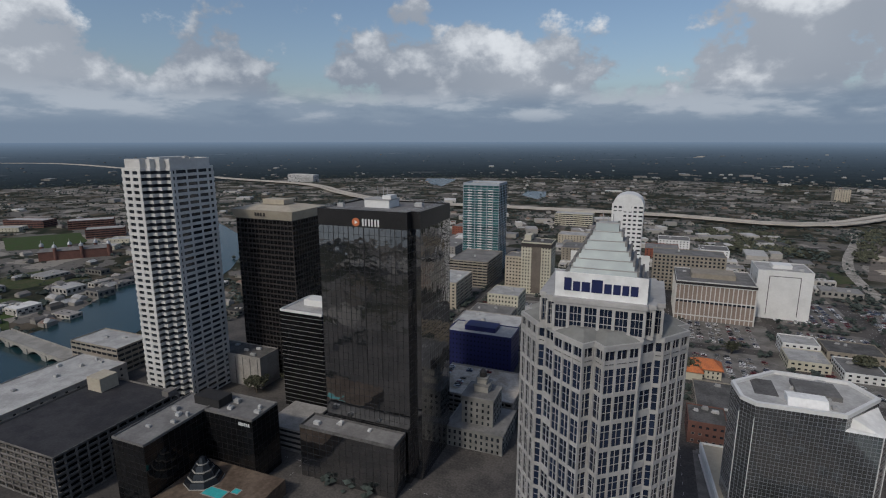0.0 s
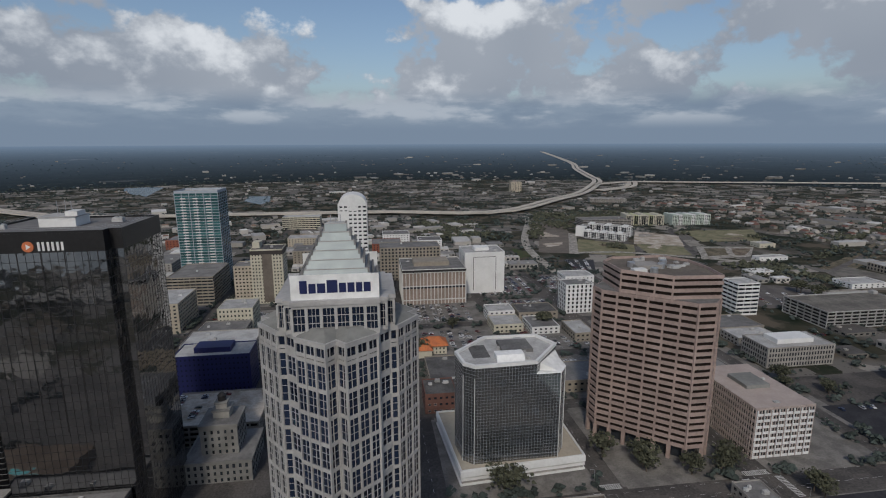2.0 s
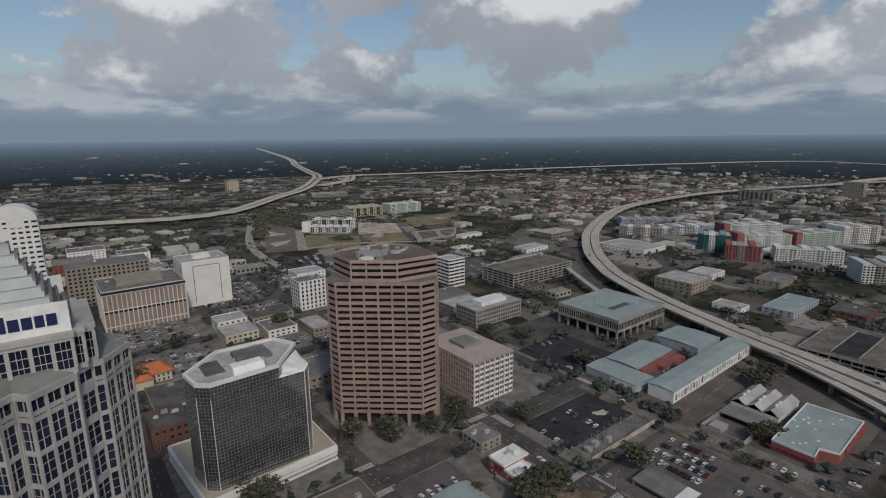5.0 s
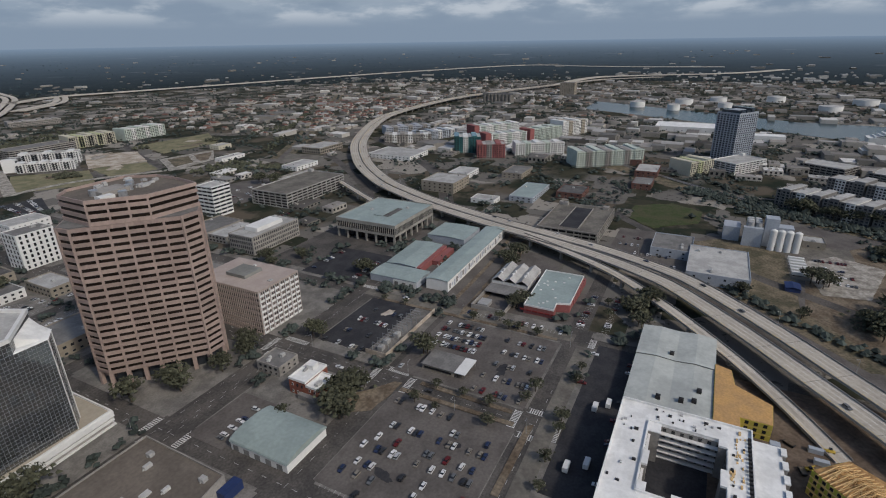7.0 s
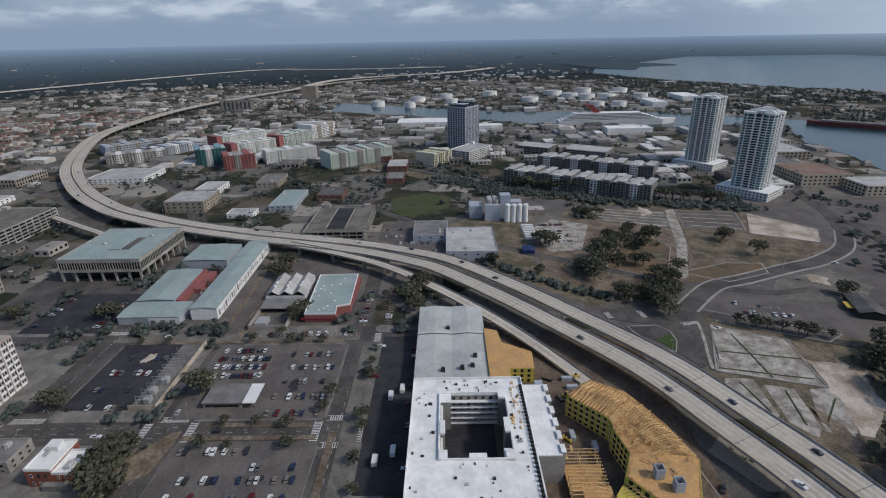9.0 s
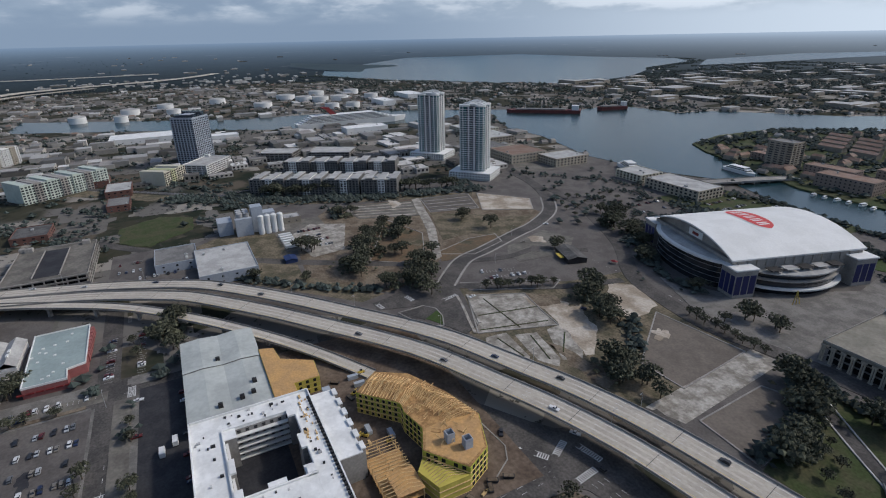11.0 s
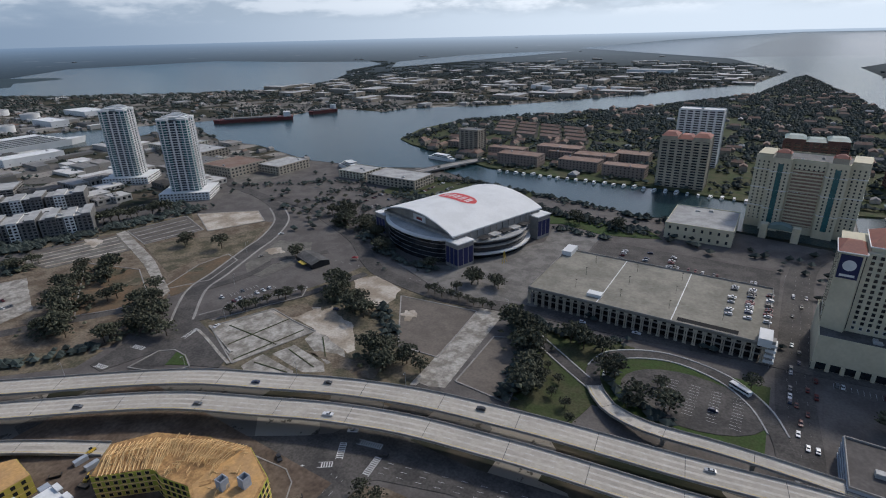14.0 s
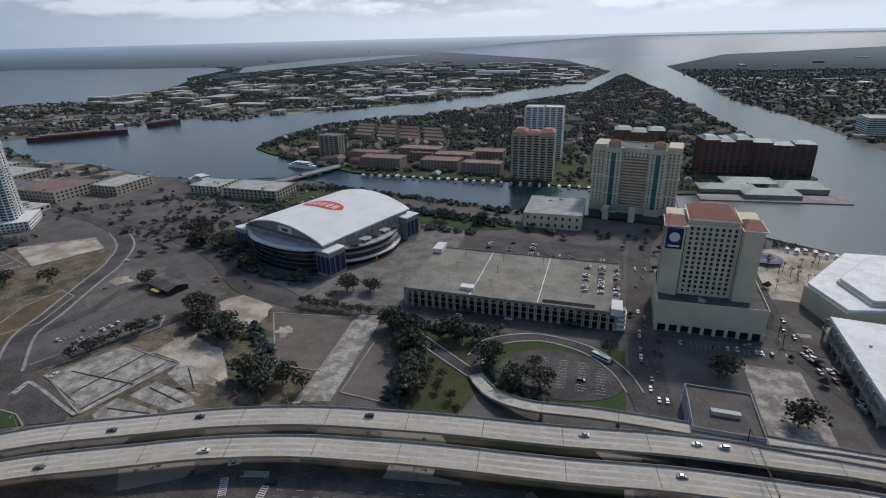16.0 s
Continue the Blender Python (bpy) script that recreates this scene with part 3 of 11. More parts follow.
    strip("road", [(-380, y), (330, y)], 11, 0.06, "asphalt", "grey asphalt street")
for x in (-262, -176, -60, 29, 125, 212):
    strip("road", [(x, 690), (x, 1180)], 10, 0.08, "asphalt", "grey asphalt street")
strip("road", [(318, 225), (440, 235), (520, 262), (700, 380), (900, 620)], 18, 0.09, "asphalt", "broad grey avenue")
strip("road", [(318, 330), (480, 345), (620, 470), (800, 700)], 12, 0.07, "asphalt", "grey asphalt street")
strip("road", [(302, 60), (302, -20), (250, -60)], 11, 0.06, "asphalt", "grey asphalt street")
strip("road", [(302, 30), (302, 690)], 12, 0.10, "asphalt", "grey asphalt street")
strip("road", [(250, 58), (302, 60), (420, 62)], 12, 0.12, "asphalt", "grey asphalt street under the expressway")
for pts, w in (([(318, 505), (560, 640), (640, 760)], 12), ([(541, 1012), (466, 895), (450, 787)], 10),
               ([(640, 1030), (611, 984), (531, 778)], 10), ([(395, 960), (470, 895), (560, 830)], 8)):
    strip("road", pts, w, 0.07, "asphalt", "grey asphalt street")
# the avenues beyond the expressway
strip("road", [(302, -60), (299, -110), (320, -165)], 15, 0.12, "asphalt", "grey asphalt avenue below the expressway")
strip("road", [(372, -186), (388, -164), (420, -112), (470, -40), (560, 60), (700, 180)], 11, 0.08, "asphalt", "grey asphalt frontage road")
strip("road", [(-40, -130), (-37, -235), (-33, -320), (-37, -480), (-60, -540)], 19, 0.14, "asphalt", "grey asphalt street between hotel and garage")
strip("road", [(-175, -200), (-150, -260), (-122, -330), (-118, -420), (-150, -500)], 18, 0.13, "asphalt", "grey asphalt street beside the convention centre")
strip("road", [(300, -40), (240, -70), (190, -100), (150, -126), (90, -140), (0, -146), (-130, -150), (-260, -150)], 19, 0.08, "lot", "worn grey asphalt road below the expressway")
strip("road", [(200, 20), (180, -60), (160, -130), (130, -200)], 14, 0.15, "asphalt", "grey asphalt street with crossings")
# paving round the sheds
pad("yard_paving", 308.5, 60, 372, 250, 0.04, "lot", "worn grey paving round sheds and shops", category="paving")
pad("yard_paving", 372, 100, 436, 250, 0.045, "lot", "worn grey paving round sheds and shops", category="paving")
pad("yard_paving", 436, 160, 480, 330, 0.05, "lot", "worn grey paving round sheds and shops", category="paving")
pad("yard_paving", 318, 250, 436, 345, 0.055, "asphalt", "worn dark paving round the civic office", category="paving")
for _ in range(4):
    TAKEN.pop()
strip("road", [(304, 60), (304, 225)], 10, 0.13, "slab", "pale worn concrete street", 12)
strip("road", [(296, 52), (240, 52), (160, 51)], 9, 0.3, "slab", "pale worn concrete street", 12)
strip("railway", [(318, 156), (400, 158), (470, 165), (500, 175)], 3.4, 0.16, "soil", "old railway bed with brown ballast", 12)
# parking lots
pad("parking_lot", 133, 66, 205, 137, 0.24, "lot", "worn asphalt car park with white stalls")
pad("parking_lot", 222, 67, 294, 150, 0.24, "lot", "worn asphalt car park with white stalls")
pad("parking_lot", 230, 176, 296, 214, 0.24, "asphalt_new", "dark new asphalt car park")
pad("parking_lot", 171, 17, 302, 44, 0.26, "asphalt_new", "dark new asphalt street car park")
pad("parking_lot", 312, 240, 372, 300, 0.24, "asphalt_new", "dark asphalt car park")
pad("parking_lot", 128, 190, 166, 214, 0.24, "lot", "small asphalt car park")
pad("substation_yard", 230, 160, 296, 175.5, 0.25, "pavement", "gravel yard of an electric substation", category="yard")
pad("field", -22, -296, 94, -232, 0.16, "lawn", "green lawn round the ramp loop", category="lawn")
pad("parking_lot", 470, -128, 560, -75, 0.15, "slab", "concrete yard with parked trucks")
pad("parking_lot", 450, 5, 540, 70, 0.15, "lot", "asphalt yard")
pad("parking_lot", -22, -470, 125, -405, 0.15, "asphalt", "asphalt car park behind the garage")
pad("parking_lot", -112, -325, -46, -212, 0.12, "lot", "dark worn car park round the office")
pad("parking_lot", -118, -300, -88, -232, 0.2, "slab_pale", "pale concrete lot with stains")
pad("plaza", -230, -500, -125, -395, 0.2, "sand", "pale paved waterfront plaza")
pad("field", 240, -600, 420, -500, 0.12, "grass", "planted car park with trees", category="garden")
pad("field", 340, -500, 470, -430, 0.1, "lot", "tree-lined car park", category="lot")
pad("field", 600, -560, 760, -440, 0.12, "slab", "paved cruise terminal lot", category="lot")


TOPS = {}


def cover(name, pts, z, material, label, category=""):
    """A flat cover of any outline."""
    z += lift_layer()
    TOPS[label] = z
    bm = bmesh.new()
    a = sum(pts[i][0] * pts[(i + 1) % len(pts)][1] - pts[(i + 1) % len(pts)][0] * pts[i][1] for i in range(len(pts)))
    prism(bm, pts if a > 0 else pts[::-1], -0.3, z)
    bmesh.ops.triangulate(bm, faces=[f for f in bm.faces if len(f.verts) > 4])
    xs, ys = [p[0] for p in pts], [p[1] for p in pts]
    TAKEN.append((min(xs), min(ys), max(xs), max(ys)))
    return tagged(new(name, finish(bm, name, material)), label, category or name, kind="structure")


def patch(x, y, r, material, rng, name="bare_patch", label="irregular patch of bare or grown-over ground", stretch=1.0, z=0.16):
    n = 26
    o = rng.uniform(0, 50)
    turn = rng.uniform(0, 3.14)
    pts = []
    for k in range(n):
        t = 2 * math.pi * k / n
        q = r * (0.75 + 0.55 * noise.noise(Vector((math.cos(t) * 1.3 + o, math.sin(t) * 1.3, o))) + 0.25 * noise.noise(Vector((math.cos(t) * 4 + o, math.sin(t) * 4, o * 2))))
        px, py = q * math.cos(t) * stretch, q * math.sin(t)
        pts.append((x + px * math.cos(turn) - py * math.sin(turn), y + px * math.sin(turn) + py * math.cos(turn)))
    z += lift_layer()
    bm = bmesh.new()
    prism(bm, pts, -0.2, z)
    return tagged(new(name, finish(bm, name, material)), label, "ground", kind="structure")


# empty land between the expressway and the arena
def ragged(pts, by=1.6, gap=5.0):
    """The same outline with wandering edges."""
    out = []
    for i in range(len(pts)):
        a, b = Vector(pts[i]), Vector(pts[(i + 1) % len(pts)])
        n = max(1, int((b - a).length / gap))
        for k in range(n):
            p = a.lerp(b, k / n)
            q = Vector((p.x / 9, p.y / 9, 1.7))
            out.append((p.x + by * 1.6 * noise.noise(q), p.y + by * 1.6 * noise.noise(q + Vector((40, 7, 3)))))
    return out


def kerb_round(pts, label="pale concrete kerb round an empty lot", w=0.45, h=0.5, closed=True, material="concrete"):
    n = len(pts) - (0 if closed else 1)
    for i in range(n):
        a, b = Vector(pts[i]), Vector(pts[(i + 1) % len(pts)])
        d = b - a
        bm = boxes_at((0, -w, -0.2, d.length, w, h), pose(a.x, a.y, 0, 0, 0, math.degrees(math.atan2(d.y, d.x))))
        tagged(new("kerb", finish(bm, "kerb", material)), label, "kerb", kind="structure")


cover("ground_cover", [(640, -600), (640, -120), (520, 20), (420, 20), (310, -100), (230, -150), (140, -196), (-250, -220), (-250, -430), (-149, -528), (78, -562), (233, -582), (335, -599), (430, -636), (507, -601)], 0.0, "lot", "worn grey ground of empty lots", "ground")
TAKEN.pop()
rp = random.Random(17)
VACANT = (
    # wide covers first, then what lies on them
    ("field", [(330, -170), (310, -176), (262, -152), (205, -166), (152, -192), (150, -292), (192, -292), (254, -304), (283, -317), (292, -262), (324, -190)], "drygrass", "dry patchy vacant ground", 0.05, 0),
    ("field", [(388, -196), (402, -263), (424, -320), (448, -352), (556, -330), (566, -250), (585, -150), (520, -90), (400, -78), (345, -128), (360, -170)], "soil", "bare brown ground with dry grass", 0.06, 0),
    ("field", [(340, -104), (430, -20), (520, 10), (560, -40), (520, -80), (410, -76), (345, -124)], "drygrass", "dry grass bank beside the expressway", 0.07, 0),
    ("ruin_slab", [(310, -178), (259, -157), (242, -211), (263, -213), (292, -218)], "slab_pale", "cracked pale concrete slab of a demolished building", 0.16, 0),
    ("ruin_slab", [(241, -200), (242, -213), (211, -205), (202, -197), (208, -186)], "slab_pale", "cracked pale concrete slab of a demolished building", 0.17, 0.5),
    ("ruin_slab", [(252, -158), (251, -174), (220, -171), (212, -163), (240, -153)], "slab_pale", "cracked pale concrete slab of a demolished building", 0.17, 0.4),
    ("ruin_slab", [(241, -192), (246, -177), (214, -173), (203, -180), (210, -186)], "slab_pale", "cracked pale concrete slab of a demolished building", 0.18, 0.4),
    ("field", [(291, -212), (279, -228), (256, -243), (230, -232), (202, -210), (205, -201), (234, -210), (258, -214)], "sand", "pale sandy bare ground", 0.19, 2.4),
    ("field", [(295, -216), (276, -236), (264, -232), (270, -216)], "soil", "brown bare soil patch", 0.2, 1.5),
    ("field", [(232, -192), (200, -186), (172, -190), (176, -203), (203, -198)], "soil", "brown weedy soil patch", 0.15, 2.5),
    ("field", [(275, -290), (256, -302), (230, -291), (222, -258), (246, -262)], "sand", "pale sandy clearing under trees", 0.19, 2.6),
    ("parking_lot", [(222, -282), (160, -290), (153, -227), (182, -225), (194, -242)], "lot_brown", "flat brown-grey gravel lot", 0.16, 0.6),
    ("street", [(160, -296), (142, -298), (133, -204), (152, -196)], "slab_pale", "pale concrete street between empty lots", 0.2, 0),
    ("parking_lot", [(134, -266), (124, -270), (103, -251), (97, -210), (131, -212)], "lot_brown", "flat brown-grey gravel lot", 0.16, 0.8),
    ("field", [(96, -208), (102, -252), (124, -272), (138, -300), (98, -296), (52, -300), (56, -246), (62, -210)], "grass", "green rough grass beside the ramp", 0.14, 1.6),
    ("parking_lot", [(332, -184), (358, -214), (340, -246), (333, -278), (297, -257), (288, -243), (317, -184)], "lot", "worn asphalt car park with a few cars", 0.16, 0),
    ("parking_lot", [(362, -250), (380, -262), (398, -318), (366, -330), (338, -300), (344, -250)], "slab", "pale worn lot beside the tavern", 0.15, 0.6),
    ("field", [(397, -192), (415, -240), (413, -269), (393, -264), (378, -225), (378, -192)], "soil_warm", "brown vacant lot with dry grass", 0.16, 1.8),
    ("field", [(511, -190), (452, -207), (390, -180), (395, -157), (411, -136), (470, -160)], "soil_warm", "brown vacant lot with dry grass", 0.16, 1.8),
    ("street", [(566, -246), (566, -256), (463, -227), (388, -196), (384, -187), (462, -216)], "slab_pale", "pale narrow concrete lane", 0.19, 0.3),
    ("parking_lot", [(563, -256), (553, -318), (494, -299), (509, -244)], "lot", "abandoned car park with pale strips", 0.15, 0),
    ("field", [(549, -329), (495, -371), (459, -350), (486, -299)], "sand", "empty pale sandy lot", 0.16, 0),
    ("field", [(506, -242), (480, -279), (452, -306), (443, -340), (402, -274), (428, -249), (424, -216)], "drygrass", "dry grass lot with paths", 0.14, 0),
    ("parking_lot", [(583, -158), (560, -244), (505, -228), (528, -166)], "slab", "old rail yard paving with pale strips", 0.15, 0.6),
    ("parking_lot", [(508, -83), (538, -113), (521, -148), (450, -124), (445, -94)], "slab_pale", "pale gravel yard with parked trucks", 0.17, 0.6),
    ("field", [(300, -131), (303, -148), (294, -151), (280, -142)], "lawn", "small green island beside the slip road", 0.2, 0.8),
    ("plaza", [(126, -318), (192, -300), (262, -330), (215, -350), (170, -440), (176, -480), (127, -480)], "pavement", "pale paved plaza before the arena", 0.16, 0),
)
for i, (name, pts, mat, says, z, wander) in enumerate(VACANT):
    z = 0.02 + 0.008 * i
    cover(name, ragged(pts, wander) if wander else pts, z, mat, says, {"field": "ground", "ruin_slab": "slab", "street": "road"}.get(name, ""))
for k in range(8):
    u = (k + 0.5) / 8
    a, b = Vector((560, -258)).lerp(Vector((511, -246)), u), Vector((551, -314)).lerp(Vector((496, -297)), u)
    strip("strip_slab", [tuple(a), tuple(b)], 1.8, 0.19, "slab_pale" if k % 2 else "drygrass", "pale strip in the old car park", category="slab")
for k in range(5):
    u = (k + 0.5) / 5
    a, b = Vector((580, -162)).lerp(Vector((530, -168)), u), Vector((559, -242)).lerp(Vector((506, -226)), u)
    strip("strip_slab", [tuple(a), tuple(b)], 2.2, 0.19, "slab_pale" if k % 2 else "sand", "pale strip in the old rail yard", category="slab")
kerb_round([(310, -178), (259, -157), (242, -211), (263, -213), (292, -218)])
kerb_round([(222, -282), (160, -290), (153, -227), (182, -225), (194, -242)])
kerb_round([(134, -266), (124, -270), (103, -251), (97, -210), (131, -212)])
kerb_round([(332, -184), (297, -257), (288, -243), (317, -184)], closed=False)
kerb_round([(511, -190), (452, -207), (390, -180), (395, -157), (411, -136)])
kerb_round([(397, -192), (415, -240), (413, -269), (393, -264), (378, -225)])
kerb_round([(549, -329), (495, -371), (459, -350), (486, -299)])
kerb_round([(563, -256), (553, -318), (494, -299), (509, -244)])
for x, y, r, m, st in ((262, -240, 6, "drygrass", 1.4), (215, -248, 8, "drygrass", 1.4), (200, -262, 7, "sand", 1.4), (190, -198, 6, "soil", 1.5), (430, -190, 9, "drygrass", 1.6), (470, -186, 10, "drygrass", 1.8), (408, -232, 6, "drygrass", 1.6),
                       (560, -220, 8, "sand", 2.2), (380, -296, 8, "sand", 1.6), (360, -280, 6, "lot", 1.8),
                       (330, 900, 18, "sand", 1.8), (350, 1000, 22, "sand", 1.6), (540, 960, 14, "slab_pale", 1.8), (560, 985, 12, "sand", 1.6), (500, 850, 14, "sand", 2.0), (420, 880, 10, "soil", 2.0), (690, 900, 16, "soil", 1.8), (720, 940, 12, "sand", 2.0),
                       (280, 190, 4, "sand", 2.0), (150, 110, 3, "asphalt_new", 2.5), (180, 90, 3, "asphalt_new", 2.0), (250, 90, 4, "asphalt_new", 2.2)):
    patch(x, y, r, m, rp, stretch=st, z=0.24 if (x < 300 and y > 60) else 0.27 if y < 0 else 0.21)
cover("parking_lot", [(16 + 38 * math.cos(k * math.pi / 12) * (1.0 if math.cos(k * math.pi / 12) < 0 else 0.9), -262 + 24 * math.sin(k * math.pi / 12)) for k in range(24)], 0.3, "asphalt", "rounded worn car park inside the loop")
for a, b in (((300, -186), (252, -186)), ((280, -168), (270, -214)), ((262, -160), (250, -208)), ((232, -208), (214, -192)), ((248, -165), (222, -168)), ((240, -186), (212, -180))):
    strip("weed_strip", [a, b], 0.7, 0.3, "grass", "weeds in a crack of the old slab", category="weeds")
# car parks and bare lots between downtown and the park
for pts, mat, says in (([(330, 606), (352, 690), (410, 770), (500, 728), (452, 640), (400, 590)], "slab", "pale worn car park behind the brown tower"), ([(420, 540), (470, 600), (520, 590), (575, 545), (560, 510), (440, 505)], "lot", "worn grey car park with trees"),
                       ([(610, 560), (640, 640), (700, 668), (712, 610), (660, 540)], "slab", "pale forecourt by the station")):
    cover("parking_lot", pts, 0.1, mat, says)
cover("lawn", ragged([(-1144, 603), (-1069, 700), (-964, 643), (-945, 594), (-1007, 532)], 2.0, 14.0), 0.12, "lawn", "green campus lawn across the river")
# small field behind the expressway
cover("field", ragged([(626, 68), (652, 30), (632, -4), (586, -2), (552, 40), (575, 66)], 2.0), 0.2, "grass", "small dark green field", "grass")
# open plots of the uptown park, with its streets
for name, pts, mat, says, z in (("field", [(378, 1133), (424, 1090), (400, 1005), (333, 821), (281, 838)], "lot_brown", "bare brown building plot with sandy tracks", 0.08), ("field", [(395, 945), (470, 872), (423, 774), (341, 833)], "straw", "dry olive grass plot beside white flats", 0.1),
                                ("field", [(541, 1004), (603, 948), (556, 851), (476, 884)], "sand", "pale gravelly plot between streets", 0.1), ("field", [(478, 880), (550, 846), (521, 777), (456, 790)], "straw", "dry olive grass plot between streets", 0.1),
                                ("field", [(640, 1000), (800, 990), (727, 874), (610, 882)], "straw", "wide dry grass field of the park", 0.1), ("plaza", [(572, 842), (670, 823), (610, 752), (520, 745)], "slab_pale", "pale paved park courts", 0.12),
                                ("field", [(576, 826), (612, 819), (580, 766), (543, 764)], "drygrass", "lawn panel inside the park courts", 0.16), ("field", [(622, 817), (656, 811), (607, 762), (590, 765)], "soil", "planted panel inside the park courts", 0.16),
                                ("plaza", [(607, 748), (667, 754), (629, 714), (583, 719)], "slab_pale", "pale paved forecourt by the park", 0.12), ("parking_lot", [(302, 779), (348, 769), (319, 695), (294, 707)], "asphalt_new", "dark asphalt car park by the uptown street", 0.14),
                                ("field", [(244, 878), (277, 821), (231, 796)], "grass", "rough green meadow beside a street", 0.1)):
    cover(name, ragged(pts, 1.5, 12.0) if name == "field" else pts, z, mat, says, {"field": "ground"}.get(name, ""))
strip("road", [(331, 824), (415, 818), (508, 765), (590, 712)], 11, 0.13, "slab_pale", "pale concrete street by the park")
strip("road", [(405, 1004), (366, 900), (335, 818)], 15, 0.2, "slab_pale", "pale worn concrete street")
strip("road", [(380, 1262), (370, 1190), (295, 969), (268, 838), (262, 690)], 14, 0.12, "slab_pale", "pale worn concrete street")
strip("verge", [(660, 650), (825, 747), (1094, 920), (1320, 1061), (1600, 1240)], 34, 0.06, "drygrass", "broad grassy railway cutting", category="grass")
strip("railway", [(660, 650), (825, 747), (1094, 920), (1320, 1061), (1600, 1240)], 9, 0.14, "lot", "grey ballasted railway bed in a grassy cutting")
# lawns and verges among the downtown car parks
cover("lawn", ragged([(212, 138), (211, 142), (178, 170), (171, 160), (186, 140)], 1.0), 0.26, "soil", "bare brown ground under trees beside the street", "lawn")
cover("verge", [(161, 58.5), (212, 58.5), (209, 62), (161, 62)], 0.27, "soil", "narrow planted verge beside the street", "verge")
cover("verge", [(215, 72), (218, 72), (219, 128), (216, 128)], 0.28, "soil", "narrow dry verge beside the street", "verge")
cover("verge", [(206, 68), (209, 68), (209, 136), (206, 136)], 0.28, "soil", "narrow dry verge beside the car park", "verge")
cover("verge", [(296, 70), (299, 70), (299, 210), (296, 210)], 0.28, "soil", "narrow dry verge beside the car park", "verge")
cover("verge", ragged([(300, 143), (460, 150), (500, 120), (478, 118), (452, 140), (310, 134)], 1.2), 0.2, "soil", "brown strip of bare ground behind the sheds", "ground")
for x, y, r, m in ((-560, 420, 60, "lawn"), (-640, 300, 70, "lawn"), (-520, 470, 26, "drygrass"), (-760, 420, 60, "grass"), (-700, 560, 40, "drygrass"), (-820, 300, 60, "slab")):
    if not wet(x, y):
        patch(x, y, r, m, rp, "park_lawn", "green riverside park lawn", 1.4, 0.2)
strip("road", [(299, -130), (318, -160), (335, -172), (370, -207), (382, -237), (393, -263), (405, -292), (416, -320), (445, -362), (488, -392), (548, -416), (640, -440), (760, -520)], 14, 0.16, "asphalt", "grey asphalt curving avenue with kerbs", 8)
strip("road", [(370, -207), (364, -223), (358, -250), (362, -282), (352, -296), (335, -320)], 8, 0.14, "asphalt", "narrow grey asphalt street", 6)
strip("road", [(330, -176), (322, -191), (306, -215), (290, -244), (283, -262), (272, -300)], 8, 0.15, "asphalt", "grey asphalt street between empty lots", 6)
strip("road", [(520, -420), (450, -408), (400, -388), (331, -355), (283, -319), (254, -306), (192, -297), (137, -308), (55, -316), (-29, -326), (-120, -330), (-260, -300)], 14, 0.17, "asphalt", "broad grey street past arena and garage", 8)
for o in (-7.6, 7.6):
    ln = side(smooth_line([(335, -172, 0), (370, -207, 0), (382, -237, 0), (393, -263, 0), (405, -292, 0), (416, -320, 0), (445, -362, 0), (488, -392, 0)], 8), o)
    bm = bmesh.new()
    sweep(bm, ln, [(-0.9, -0.2), (0.9, -0.2), (0.9, 0.42), (-0.9, 0.42)])
    tagged(new("pavement", finish(bm, "pavement", "concrete")), "pale concrete kerbed footpath", "pavement", kind="structure")
cover("lawn", ragged([(222, -535), (158, -530), (93, -518), (76, -500), (127, -484), (173, -496), (215, -480)], 1.5), 0.2, "lawn", "green waterfront lawn with trees", "lawn")
# junction below the expressway
cover("road", [(190, -86), (204, -116), (172, -136), (152, -152), (148, -200), (126, -200), (130, -160), (92, -160), (20, -172), (20, -150), (92, -142), (124, -132), (128, -128), (131, -92), (151, -92), (157, -106)], 0.16, "asphalt", "worn grey asphalt junction below the expressway")
cover("verge", ragged([(127, -126), (130, -94), (112, -96), (96, -120), (98, -132), (118, -130)], 1.2), 0.2, "soil", "bare brown verge beside the junction", "verge")
kerb_round([(184, -113), (164, -115), (156, -111), (149.5, -101)], "pale concrete kerb beside the turning lane", 0.3, 0.6, closed=False)
cover("road", [(345, -150), (338, -182), (314, -176), (296, -171), (268, -162), (262, -150), (280, -142), (292, -148), (304, -148), (312, -142), (322, -110), (334, -110)], 0.2, "asphalt", "darker asphalt junction beyond the expressway")
kerb_round([(311, -121), (312, -141), (304, -147.6), (292, -147.2), (279, -141.5), (284, -130)], "pale kerb round a traffic island", 0.4, 0.6)
for pts in ([(313, -170.5), (297, -166.5), (279.5, -161), (260, -155.5)], [(311.5, -178.3), (294, -173), (270, -165)]):
    strip("pavement", pts, 2.0, 0.42, "slab_pale", "pale concrete footpath beside an empty lot", 3)
# railway
for o in (0, 5, 10):
    ln = smooth_line([(1050 + o, 420, 0), (860 + o * 0.7, 150, 0), (720 + o * 0.7, -20, 0), (640 + o * 0.7, -130, 0), (590 + o, -260, 0), (560 + o, -310, 0)], 12)
    bm = bmesh.new()
    sweep(bm, ln, [(-1.8, -0.2), (1.8, -0.2), (1.3, 0.35), (-1.3, 0.35)])
    tagged(new("railway", finish(bm, "railway", "lot")), "grey ballasted railway track", "railway", kind="structure")
    for s in (-0.75, 0.75):
        bm = bmesh.new()
        sweep(bm, side(ln, s), [(-0.08, 0.3), (0.08, 0.3), (0.08, 0.5), (-0.08, 0.5)])
